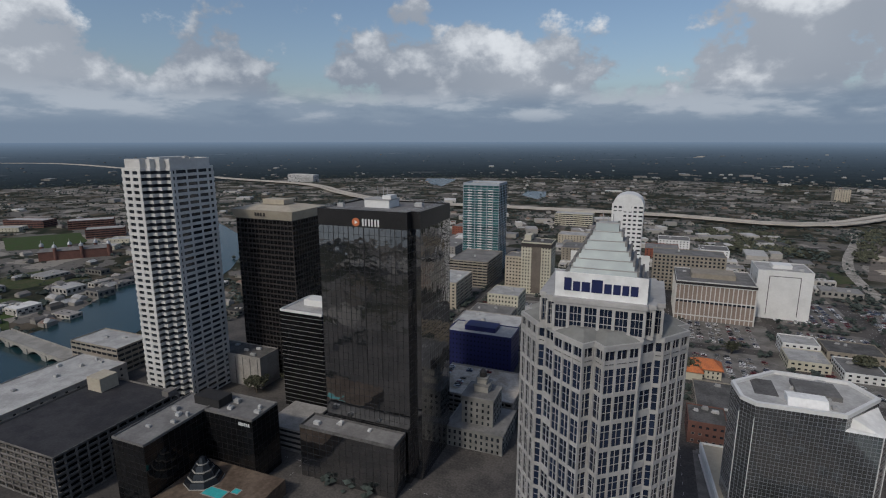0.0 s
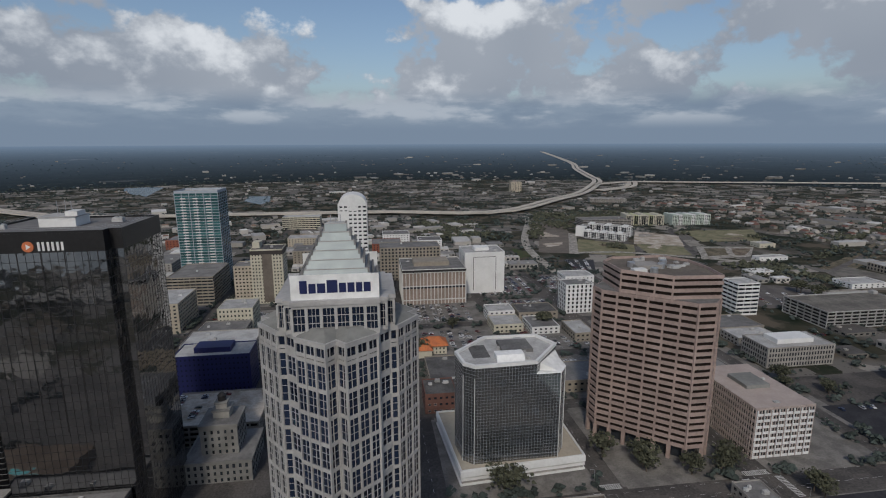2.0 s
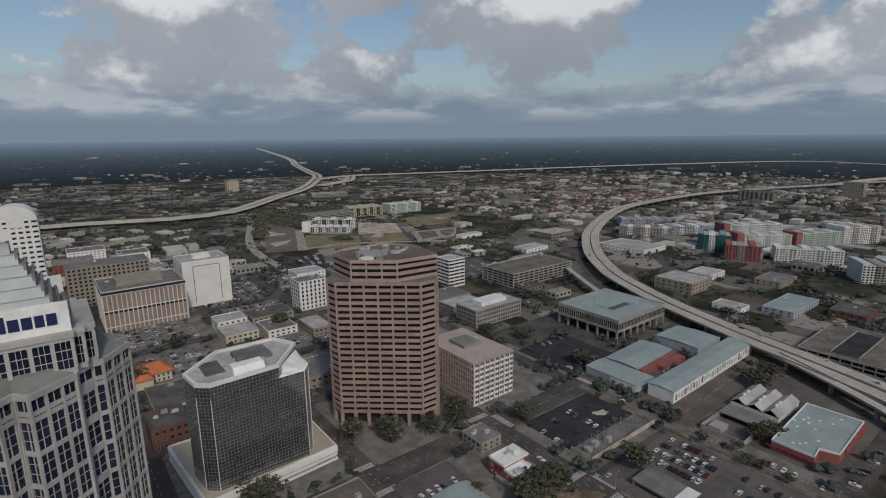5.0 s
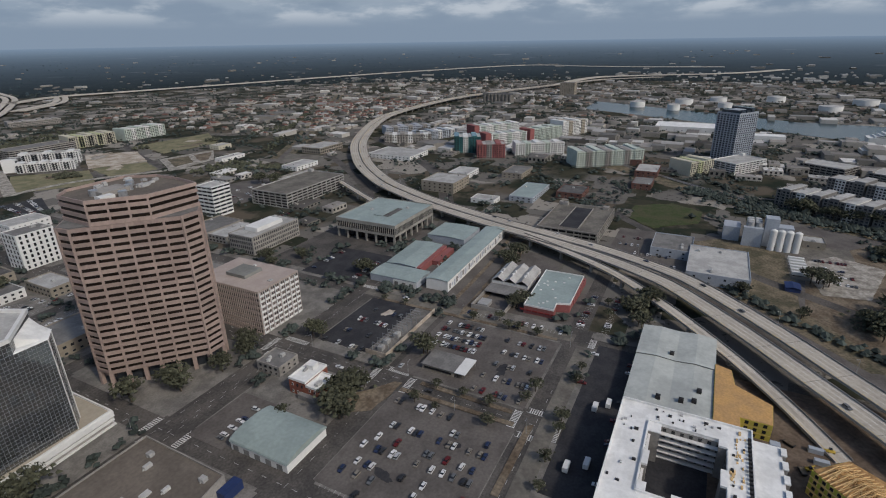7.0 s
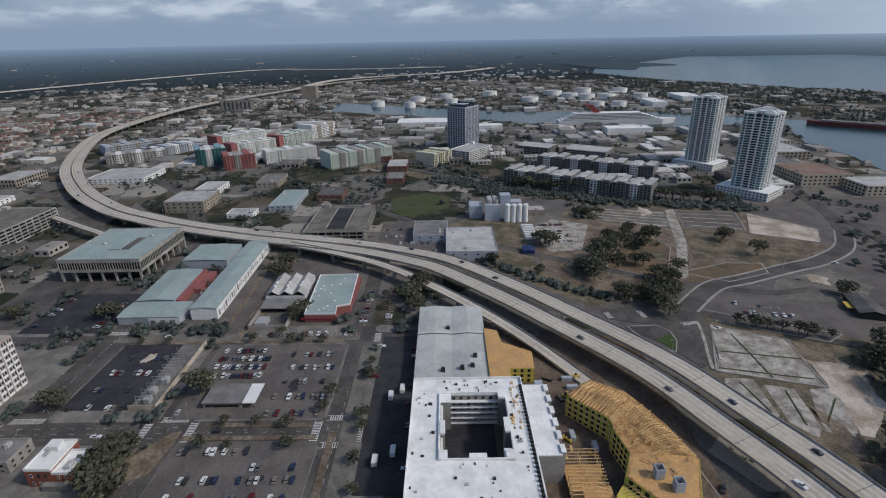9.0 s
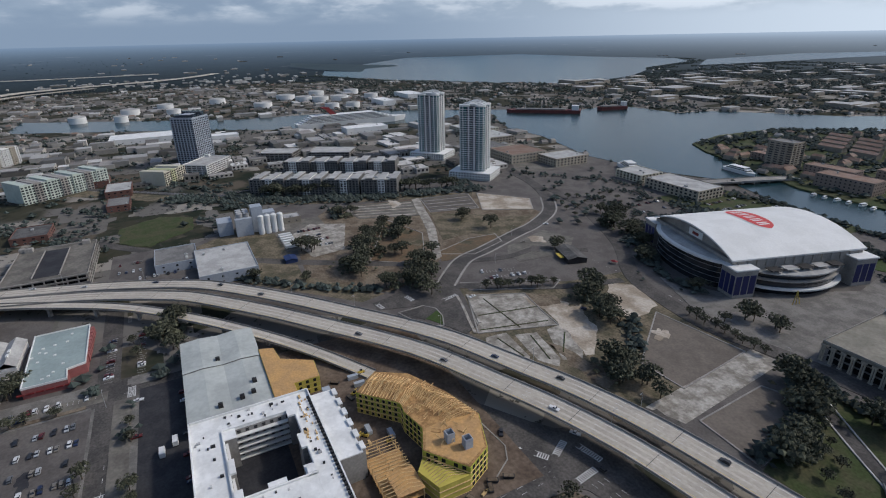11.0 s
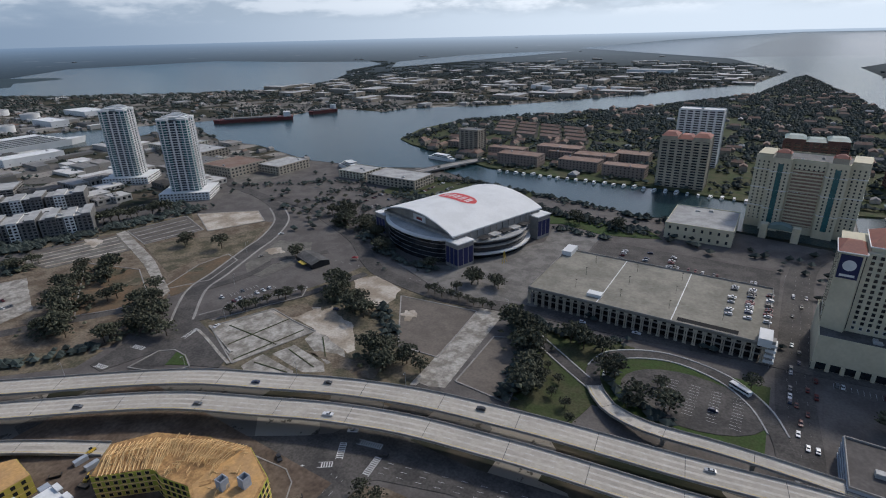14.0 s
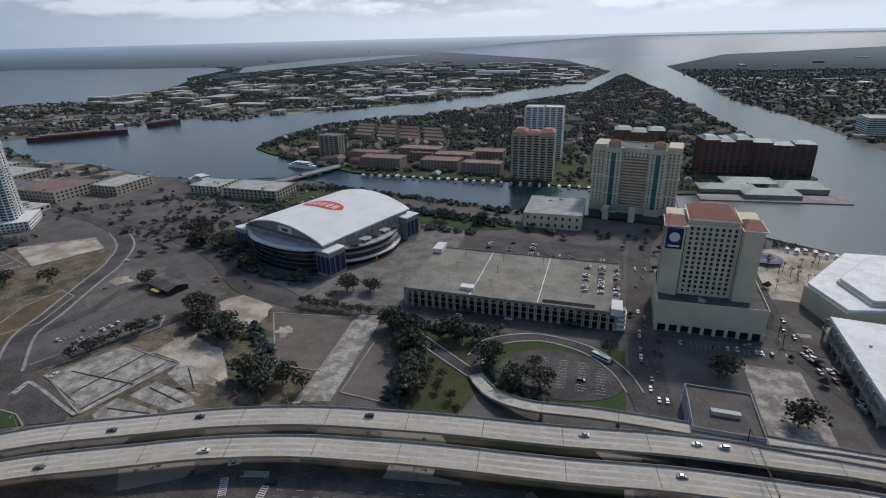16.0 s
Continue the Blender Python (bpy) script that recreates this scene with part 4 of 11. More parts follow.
        tagged(new("rail", finish(bm, "rail", "steel")), "long steel rail", "rail", kind="structure")
strip("verge", [(1040, 440), (850, 165), (705, -10), (628, -130), (575, -260), (545, -320)], 26, 0.05, "drygrass", "grassy railway verge", category="grass")

# ---- elevated expressway ----
MIDDLE = [(2700, 250), (2471, 470), (2147, 588), (1832, 695), (1579, 752), (1311, 755), (1090, 722), (834, 605), (677, 493), (582, 396), (536, 324), (506, 262), (478, 187), (458, 122), (439, 69), (415, 22),
          (396, -3), (351, -44), (308, -78), (274, -104), (245, -123), (206, -141), (170, -157), (130, -170), (90, -178), (60, -183), (6, -190), (-42, -198), (-95, -203), (-126, -205), (-250, -205), (-420, -180)]
middle = smooth_line([(x, y, 9.0) for x, y in MIDDLE], 9.0)


def deck_thing(name, line, width, label, barrier=1.0, pier_step=4, ramp=False):
    root = thing(name, line[0].x, line[0].y, 0, 0, label, "bridge")
    inv = root.matrix_world.inverted()
    loc = [inv @ p for p in line]
    h = width / 2
    bm = bmesh.new()
    sweep(bm, loc, [(-h, -0.5), (-h + 1.5, -1.4), (h - 1.5, -1.4), (h, -0.5), (h, 0), (-h, 0)])
    part("deck", bm, "deck", root)
    for s in (-1, 1):
        bm = bmesh.new()
        a = s * h
        sweep(bm, loc, [(a - 0.2, 0), (a + 0.2, 0), (a + 0.12, barrier), (a - 0.12, barrier)])
        part("parapet", bm, "concrete", root)
    for s, m in ((-h + 1.8, "paint"), (h - 1.8, "yellow_paint")):
        bm = bmesh.new()
        sweep(bm, side(loc, s), [(-0.11, 0.0), (0.11, 0.0), (0.11, 0.02), (-0.11, 0.02)])
        part("edge_line", bm, m, root)
    if width > 11:
        for s in (-1.85, 1.85):
            ln = side(loc, s)
            bm = bmesh.new()
            for i in range(0, len(ln) - 1):
                a, b = ln[i], ln[i].lerp(ln[i + 1], 0.34)
                e = (b - a).normalized()
                r = Vector((e.y, -e.x, 0)) * 0.1
                up = Vector((0, 0, 0.02))
                bm.faces.new([bm.verts.new(q) for q in (a - r + up, a + r + up, b + r + up, b - r + up)])
            tagged(part("lane_marking", bm, "paint", root), kind="stuff")
    bm = bmesh.new()
    for i in range(pier_step // 2, len(loc) - 1, pier_step):
        e = (loc[i + 1] - loc[i - 1]).normalized()
        m = Matrix.Translation(loc[i]) @ Matrix.Rotation(math.atan2(e.y, e.x), 4, "Z")
        box(bm, -0.14, -h + 0.3, -0.05, 0.14, h - 0.3, 0.015, m)
    tagged(part("deck_joint", bm, "roof_dark", root), kind="stuff")
    # tyre-worn lanes, a shade darker than the shoulders
    for s in ((-3.7, 0.0, 3.7) if width > 11 else (0.0,)):
        bm = bmesh.new()
        sweep(bm, side(loc, s), [(-1.15, -0.02), (1.15, -0.02), (1.15, 0.012), (-1.15, 0.012)])
        part("worn_lane", bm, "deck_worn", root)
    count = 0
    for i in range(pier_step // 2, len(loc) - 1, pier_step):
        p = loc[i]
        z = p.z - 1.4
        if z < 2.5 or count > 70:
            continue
        count += 1
        e = (loc[i + 1] - loc[i - 1]).normalized()
        turn = math.atan2(e.y, e.x)
        bm = bmesh.new()
        m = Matrix.Translation((p.x, p.y, 0)) @ Matrix.Rotation(turn, 4, "Z")
        box(bm, -0.9, -1.4, -0.5, 0.9, 1.4, z - 1.6, m)
        v = box(bm, -0.95, -1.6, z - 1.6, 0.95, 1.6, z, m)
        for q in v[4:]:
            l = m.inverted() @ q.co
            l.y *= (h - 1.5) / 1.6
            q.co = m @ l
        part("pier", bm, "concrete", root)
    return root


def carriageway(s):
    """The two carriageways stand apart near the vacant land and close up on the curve."""
    out = []
    for p, a, b in zip(middle, side(middle, s * 7.6), side(middle, s * 10.5)):
        u = 0.0 if p.x > 470 else min(1.0, max(0.0, (130 - p.y) / 170))
        out.append(a.lerp(b, u * u * (3 - 2 * u)))
    return out


deck_thing("expressway_deck", carriageway(-1), 14.0, "pale concrete elevated expressway carriageway on piers")
deck_thing("expressway_deck", carriageway(1), 14.0, "pale concrete elevated expressway carriageway on piers")
ramp = smooth_line([(455, 150, 8.8), (428, 96, 8.8), (400, 52, 8.6), (362, 12, 8.0), (322, -24, 6.5), (285, -54, 3.6), (250, -78, 0.4)], 8)
deck_thing("exit_ramp", ramp, 9.0, "narrow concrete exit ramp sloping down to the street")
ramp = smooth_line([(62, -248, 0.6), (50, -232, 2.5), (28, -221.5, 6), (-10, -221.5, 8.6), (-60, -222, 9), (-130, -222, 9), (-250, -226, 9)], 8)
deck_thing("entry_ramp", ramp, 8.5, "narrow concrete entry ramp rising from the loop")
ramp = smooth_line([(560, 455, 8.8), (515, 385, 8.8), (478, 330, 8.5), (446, 310, 5), (425, 300, 0.5)], 8)
deck_thing("exit_ramp", ramp, 8.0, "narrow concrete exit ramp sloping down to the street")
# loop road at the ground
strip("road", [(128, -292), (95, -268), (63, -249), (50, -236)], 7, 0.2, "asphalt", "narrow asphalt ramp road with kerbs", 5)
strip("road", [(50, -236), (62, -250), (67, -266), (62, -282), (45, -294), (25, -298), (0, -291), (-18, -274), (-27, -255), (-31, -236), (-33, -215)], 8, 0.22, "asphalt", "curving loop road with kerbs", 4)
for pts in ([(128, -288.2), (95, -264.2), (64, -244)], [(125, -295), (92, -272), (66, -254)], [(71, -266), (66, -284.5), (47, -298), (25, -302), (-2, -295), (-22, -276.5), (-31.5, -256)], [(63, -266), (58, -279.5), (43, -290), (25, -294), (2, -287), (-14, -271.5), (-22.5, -254)]):
    strip("kerb", pts, 0.8, 0.55, "roof_light", "pale concrete kerb", 4)
# far highways
for pts in ([(-4688, 2561), (-4153, 2661), (-3121, 2377), (-1953, 1958), (-1320, 1800), (-1000, 1560), (-709, 1390), (-300, 1375), (70, 1358), (227, 1306), (375, 1345), (560, 1560), (743, 1770), (965, 2150), (1060, 2360), (1120, 2568), (1356, 3336), (1792, 4628), (3000, 9000)],
            [(940, 2100), (1151, 2212), (1374, 2148), (1923, 1989), (2343, 1870), (2986, 1640), (3742, 1245), (3652, 785), (3640, 425), (3700, 0)], [(838, 1838), (1024, 1973), (1151, 2190)],
            [(2147, 592), (2560, 560), (2780, 420), (3085, -37), (3473, -297)]):
    line = smooth_line([(x, y, 0) for x, y in pts], 60)
    bm = bmesh.new()
    for s in (-13, 13):
        sweep(bm, [warp(p.x, p.y, 7.0) for p in side(line, s)], [(-9, -1.5), (9, -1.5), (9, 0.6), (-9, 0.6)])
    tagged(new("highway", finish(bm, "highway", "deck")), "distant pale concrete interstate viaduct", "highway", kind="structure")

# ---- buildings ----
MESHES = {}


def window_mesh(w, h, glass, frame_m, deep=0.12):
    """A pane in a proud frame, facing -y, its back on y = 0."""
    key = (round(w, 2), round(h, 2), glass, frame_m)
    if key not in MESHES:
        bm = bmesh.new()
        t = min(0.14, w * 0.08)
        box(bm, -w / 2 + t, -deep * 0.5, t, w / 2 - t, 0.05, h - t)
        n = len(bm.faces)
        for r in ((-w / 2, -deep, 0, -w / 2 + t, 0.05, h), (w / 2 - t, -deep, 0, w / 2, 0.05, h), (-w / 2 + t, -deep, h - t, w / 2 - t, 0.05, h), (-w / 2 + t, -deep * 1.4, 0, w / 2 - t, 0.05, t)):
            box(bm, *r)
        for f in list(bm.faces)[n:]:
            f.material_index = 1
        me = finish(bm, "window", glass)
        me.materials.append(M[frame_m])
        MESHES[key] = me
    return MESHES[key]


def edges_of(pts):
    for i in range(len(pts)):
        a, b = Vector(pts[i]), Vector(pts[(i + 1) % len(pts)])
        yield a, b, (b - a).length, math.atan2(b.y - a.y, b.x - a.x)


def windows_on(root, pts, z0, floors, step, w, h, sill, bay, glass, frame_m, limit=300, faces=None, min_len=3.0, margin=1.0):
    """Rows of windows on the walls of a plan; past the limit the rest is one part."""
    me = window_mesh(w, h, glass, frame_m)
    walls_made = [c for c in root.children if c.name.startswith(("wall", "tower_wall", "sheathed_wall"))]
    host = walls_made[-1] if walls_made else root
    made, rest = 0, bmesh.new()
    spare = 0
    at = root.location
    limit = max(4, int(limit * 0.10 * min(1.0, (260 / max(at.length, 1)) ** 1.6)))
    walls = [(i, e) for i, e in enumerate(edges_of(pts)) if e[2] >= min_len and (faces is None or i in faces)]
    walls.sort(key=lambda w_: math.cos(w_[1][3] + root.rotation_euler.z - math.pi / 2 - math.atan2(-at.y, -at.x)), reverse=True)
    for i, (a, b, n, turn) in walls:
        k = max(1, int((n - 2 * margin) / bay))
        for f in range(floors):
            for j in range(k):
                p = a.lerp(b, (j + 0.5) / k * (1 - 2 * margin / n) + margin / n)
                m = Matrix.Translation((p.x, p.y, z0 + f * step + sill)) @ Matrix.Rotation(turn, 4, "Z")
                if made < limit:
                    piece("window", me, host, m)
                    made += 1
                else:
                    box(rest, -w / 2, -0.1, 0, w / 2, 0.05, h, m)
                    spare += 1
    if spare:
        tagged(part("window_field", rest, glass, host), kind="stuff")
    else:
        rest.free()


def roof_top(root, pts, z, material="roof_grey", wall="concrete", parapet=1.0, gear=3, rng=None, thick=0.4):
    """A flat roof inside a parapet, with plant on it."""
    rng = rng or random.Random(int(z * 100) + len(pts))
    bm = bmesh.new()
    prism(bm, grow(pts, -thick), z - 0.3, z + 0.05)
    roof = part("roof", bm, material, root)
    bm = bmesh.new()
    inner, outer = grow(pts, -thick), grow(pts, 0.06)
    n = len(pts)
    rows = [[bm.verts.new((x, y, zz)) for x, y in ring] for ring, zz in ((outer, z - 0.5), (outer, z + parapet), (inner, z + parapet), (inner, z))]
    for a, b in zip(rows, rows[1:]):
        for i in range(n):
            bm.faces.new((a[i], a[(i + 1) % n], b[(i + 1) % n], b[i]))
    part("parapet", bm, wall, root)
    xs, ys = [p[0] for p in pts], [p[1] for p in pts]
    small = grow(pts, -3.0)
    gear = max(1, round(gear * min(1.0, 300 / max(root.location.length, 1)))) if gear else 0
    for _ in range(gear):
        for _try in range(12):
            x, y = rng.uniform(min(xs), max(xs)), rng.uniform(min(ys), max(ys))
            if within(x, y, small):
                roof_unit(roof, x, y, z + 0.05, rng)
                break


def roof_unit(root, x, y, z, rng):
    w, d, h = rng.uniform(1.6, 4.5), rng.uniform(1.4, 3.2), rng.uniform(1.0, 2.2)
    bm = bmesh.new()
    box(bm, x - w / 2, y - d / 2, z, x + w / 2, y + d / 2, z + h)
    bmesh.ops.bevel(bm, geom=list(bm.edges), offset=0.08, segments=1, affect="EDGES")
    drum(bm, x - w * 0.22, y, z + h, z + h + 0.35, min(w, d) * 0.22, 8)
    drum(bm, x + w * 0.22, y, z + h, z + h + 0.35, min(w, d) * 0.22, 8)
    box(bm, x - w * 0.7, y - 0.15, z, x - w / 2, y + 0.15, z + h * 0.5)
    part("rooftop_unit", bm, "plant", root)


def banded(root, pts, z0, floors, step, band, wall, glass, depth=0.35, pier_bay=0.0, pier_w=0.5, pier_depth=None, sill=0.0, name="spandrel", top_band=True, pier_min=0.0):
    """Storeys of glass between solid bands, with piers."""
    pier_depth = depth + 0.12 if pier_depth is None else pier_depth
    outer = grow(pts, depth)
    for f in range(floors):
        z = z0 + f * step
        bm = bmesh.new()
        prism(bm, pts, z + band, z + step)
        part("window_band", bm, glass, root)
        bm = bmesh.new()
        prism(bm, outer, z, z + band)
        part(name, bm, wall, root)
    if top_band:
        bm = bmesh.new()
        prism(bm, outer, z0 + floors * step, z0 + floors * step + band)
        part(name, bm, wall, root)
    if pier_bay:
        hi = z0 + floors * step + (band if top_band else 0)
        for a, b, n, turn in edges_of(pts):
            if n < pier_min:
                continue
            k = max(1, round(n / pier_bay))
            far = root.location.length > 430
            bm = bmesh.new()
            for j in range(k):
                p = a.lerp(b, j / k)
                if not far:
                    bm = bmesh.new()
                m = Matrix.Translation((p.x, p.y, 0)) @ Matrix.Rotation(turn, 4, "Z")
                box(bm, -pier_w / 2, -pier_depth, z0, pier_w / 2, 0.1, hi, m)
                if not far:
                    part("pier", bm, wall, root)
            if far:
                tagged(part("ribbing", bm, wall, root), kind="stuff")


def gridded(root, pts, z0, z1, step, bay, glass, metal="steel", w=0.14, out=0.1):
    """A curtain wall: a sheet of glass a storey, with a mullion grid."""
    n = max(1, round((z1 - z0) / step))
    s = (z1 - z0) / n
    for f in range(n):
        bm = bmesh.new()
        prism(bm, pts, z0 + f * s, z0 + (f + 1) * s)
        part("glass_storey", bm, glass, root)
        if metal:
            bm = bmesh.new()
            prism(bm, grow(pts, out), z0 + f * s - w / 2, z0 + f * s + w / 2)
            part("transom", bm, metal, root)
    if metal:
        for a, b, ln, turn in edges_of(pts):
            k = max(1, round(ln / bay))
            for j in range(k):
                p = a.lerp(b, j / k)
                bm = bmesh.new()
                m = Matrix.Translation((p.x, p.y, 0)) @ Matrix.Rotation(turn, 4, "Z")
                box(bm, -w / 2, -out, z0, w / 2, 0.05, z1, m)
                part("mullion", bm, metal, root)


def simple_house(name, x0, y0, x1, y1, h, floors, wall, roof="roof_grey", label="", category="building", bay=4.0, win=(1.8, 1.5), glass="glass", gear=3, turn=0.0, ribbons=False, limit=120, parapet=0.8, base=0.0, faces=None, frame_m="concrete"):
    """A plain flat-roofed building given by its plan's corners and height."""
    x0, x1, y0, y1 = min(x0, x1), max(x0, x1), min(y0, y1), max(y0, y1)
    take(x0, y0, x1, y1)
    root = thing(name, (x0 + x1) / 2, (y0 + y1) / 2, base, turn, label, category)
    pts = rect(x1 - x0, y1 - y0)
    step = h / floors
    if ribbons:
        banded(root, pts, 0.0, floors, step, step * 0.5, wall, glass, 0.3, pier_bay=bay, pier_w=0.5, pier_depth=0.25, top_band=False)
    else:
        bm = bmesh.new()
        prism(bm, pts, -0.2, h)
        part("wall", bm, wall, root)
        windows_on(root, pts, 0.0, floors, step, win[0], min(win[1], step * 0.75), step * 0.28, bay, glass, frame_m, limit, faces)
    roof_top(root, pts, h, roof, wall, parapet, gear, random.Random(int(abs(x0 * 7 + y0 * 13))))
    return root


def lettering(root, text, size, m, material, name="lettering", bold=0.012):
    cu = bpy.data.curves.new(name, "FONT")
    cu.body, cu.size, cu.extrude, cu.align_x, cu.offset = text, size, 0.06, "CENTER", bold
    tmp = bpy.data.objects.new("tmp", cu)
    scene.collection.objects.link(tmp)
    bpy.context.view_layer.update()
    me = bpy.data.meshes.new_from_object(tmp.evaluated_get(bpy.context.evaluated_depsgraph_get()))
    bpy.data.objects.remove(tmp)
    me.materials.clear()
    me.materials.append(M[material])
    ob = new(name, me)
    ob.parent, ob.matrix_basis = root, m
    return ob

# ---- downtown towers ----
def stair_corner(x, y, sx, sy, n, t):
    """A sawtooth corner at (x, y), going anticlockwise; sx, sy: the corner's side."""
    pts = []
    for k in range(n + 1):
        a, b = (n - k) * t, k * t
        if sx * sy < 0:
            pts += [(x - sx * a, y - sy * b)] + ([(x - sx * a, y - sy * (b + t))] if k < n else [])
        else:
            pts += [(x - sx * b, y - sy * a)] + ([(x - sx * (b + t), y - sy * a)] if k < n else [])
    return pts


def white_grid_tower():
    """White precast tower with stepped corners, ribbon windows there and small windows in the flats."""
    take(-326, 243, -293, 296)
    root = thing("office_tower", -309.5, 269.5, 0, 0, "tall white precast office tower with notched corners and dark windows", "skyscraper")
    w, d = 16.5, 26.5
    plan = stair_corner(w, -d, 1, -1, 3, 4.0) + stair_corner(w, d, 1, 1, 2, 2.4) + stair_corner(-w, d, -1, 1, 3, 4.0) + stair_corner(-w, -d, -1, -1, 2, 2.4)
    step, n = 4.26, 39
    banded(root, plan, -1.0, n, step, 2.05, "precast", "glass", 0.55, top_band=False)
    hi = -1.0 + n * step
    for a, b, ln, turn in edges_of(plan):
        if ln < 10:
            continue
        m0 = Matrix.Rotation(turn, 4, "Z")
        gaps = [(0, 2.2), (0.5, 2.4), (1, 2.2)] if ln < 20 else [(0.0, 1.6), (0.10, 1.5), (0.355, 1.3), (0.61, 1.3), (0.86, 1.6), (1.0, 1.6)]
        for u, pw in gaps:
            p = a.lerp(b, u)
            x0, x1 = (0, pw) if u == 0 else (-pw, 0) if u == 1 else (-pw / 2, pw / 2)
            part("pier", boxes_at((x0, -0.5, -1, x1, 0.1, hi), Matrix.Translation((p.x, p.y, 0)) @ m0), "precast", root)
    part("lobby", boxes((-w + 7, -d + 7, -0.5, w - 7, d - 7, 3)), "glass", root)
    crown = grow(plan, 0.35)
    part("crown_base", prism(bmesh.new(), crown, hi, hi + 1.6), "precast", root)
    top = grow(plan, -1.2)
    part("crown", prism(bmesh.new(), top, hi + 1.5, hi + 6.5), "precast", root)
    for k in (-9, 0, 9):
        part("louvre_opening", boxes((w - 1.25, k - 3.6, hi - 6.6, w + 0.4, k + 3.6, hi - 0.4)), "glass", root)
    roof_top(root, top, hi + 6.5, "roof_light", "precast", 1.0, 4)
    part("penthouse", boxes((-6, -12, hi + 6.5, 6, 12, hi + 8.4)), "plant", root)


def dark_slab_tower():
    """Dark bronze tower with a pale hipped roof cap."""
    root = thing("office_tower", -268.5, 330, 0, 0, "dark bronze office tower with fins and a pale cap", "skyscraper")
    take(-296, 312, -240, 350)
    pts = rect(51, 36)
    for f in range(33):
        bm = bmesh.new()
        prism(bm, pts, f * 3.85, f * 3.85 + 2.6)
        part("window_band", bm, "glass_black", root)
        bm = bmesh.new()
        prism(bm, grow(pts, 0.05), f * 3.85 + 2.6, f * 3.85 + 3.85)
        part("spandrel", bm, "bronze", root)
    for a, b, n, turn in edges_of(pts):
        k = round(n / 3.4)
        for j in range(k):
            p = a.lerp(b, j / k)
            bm = bmesh.new()
            box(bm, -0.15, -0.55, 0, 0.15, 0.1, 128, Matrix.Translation((p.x, p.y, 0)) @ Matrix.Rotation(turn, 4, "Z"))
            part("fin", bm, "bronze", root)
    bm = bmesh.new()
    prism(bm, grow(pts, 0.6), 126.5, 133.5, grow(pts, 3.2))
    part("cap_band", bm, "tan", root, "pale tan cap band")
    bm = bmesh.new()
    prism(bm, grow(pts, 3.2), 133.5, 136.0, grow(pts, -8))
    part("roof", bm, "tan", root)
    bm = boxes((-10, -6, 136.4, 10, 6, 140))
    part("penthouse", bm, "tan", root)
    bm = bmesh.new()
    for i, x in enumerate((-6, -3.6, -1.2, 1.8)):
        box(bm, x, -20.5, 129, x + 1.7, -20.2, 131.6)
    part("sign", bm, "bronze", root, "plain dark sign blocks")


def black_glass_tower():
    """Black mirrored tower with an orange roundel and white letters."""
    take(-165, 228, -103, 280)
    x0, x1, y0, y1 = -162, -105, 230, 276
    root = thing("office_tower", (x0 + x1) / 2, (y0 + y1) / 2, 0, 0, "black glass office tower with a lit bank sign", "skyscraper")
    w, d = (x1 - x0) / 2, (y1 - y0) / 2
    c = 5.0
    plan = [(-w, -d), (w - c, -d), (w - c, -d + c), (w, -d + c), (w, d), (-w, d)]
    gridded(root, plan, 0, 141, 3.9, 3.0, "glass_jet", "black_stone", 0.16, 0.08)
    bm = bmesh.new()
    prism(bm, grow(plan, 0.1), 141, 149)
    part("crown", bm, "black_stone", root, "black stone crown band")
    for i in range(6):
        for y in (-d - 0.14,):
            bm = boxes((w - c - 3.2 - i * 0.0, y, 126, w - c - 2.9, y + 0.1, 148)) if i == 0 else boxes((-w + 9 * i, y, 60, -w + 9 * i + 0.3, y + 0.1, 141))
            part("mullion", bm, "dark_metal", root)
    roof_top(root, plan, 149, "roof_grey", "black_stone", 0.9, 6)
    bm = boxes((-10, -6, 149, 5, 6, 153.2))
    part("penthouse", bm, "white", root, "white rooftop plant room")
    bm = boxes((-10.4, -6.4, 153.2, 5.4, 6.4, 153.6))
    part("penthouse_roof", bm, "roof_light", root)
    bm = boxes((0, -4, 153.6, 5, 3, 155.6))
    part("penthouse", bm, "white", root)
    for x, y in ((2, -2), (-2, 1), (-6, 2)):
        bm = bmesh.new()
        tube(bm, [(x, y, 153.5), (x, y, 160)], 0.12, 5)
        part("aerial", bm, "steel", root)
    # rail round the roof
    bm = bmesh.new()
    ring = grow(plan, -1.5)
    for i in range(len(ring)):
        a, b = ring[i], ring[(i + 1) % len(ring)]
        for z in (150.6, 151.2):
            tube(bm, [(*a, z), (*b, z)], 0.06, 4)
    part("roof_rail", bm, "steel", root)
    # roundel and letters on the south face
    bm = bmesh.new()
    drum(bm, 0, 0, 0, 0.3, 2.2, 28)
    o = part("roundel", bm, "orange", root, "orange disc emblem")
    o.matrix_basis = pose(-5.4, -d - 0.12, 143.6, 90)
    bm = bmesh.new()
    prism(bm, [(-0.6, -1.1), (1.2, 0), (-0.6, 1.1)], 0.3, 0.4)
    tri = part("roundel_mark", bm, "white", root)
    tri.matrix_basis = pose(-5.4, -d - 0.12, 143.6, 90)
    for i in range(3):
        for k in (0.0, 1.7):
            part("sign_bar", boxes((-1.8 + i * 3.6 + k, -d - 0.3, 141.8, -0.9 + i * 3.6 + k, -d - 0.12, 145.4)), "white", root, "white sign bar")
    # lower wing
    low = thing("office_wing", -141, 221.5, 0, 0, "low black glass wing with a flat grey roof", "building")
    pts = rect(58, 14)
    gridded(low, pts, 0, 30, 3.9, 4.0, "glass_jet", "black_stone", 0.16, 0.08)
    roof_top(low, pts, 30, "roof_grey", "roof_dark", 1.2, 4)


def pale_stone_tower():
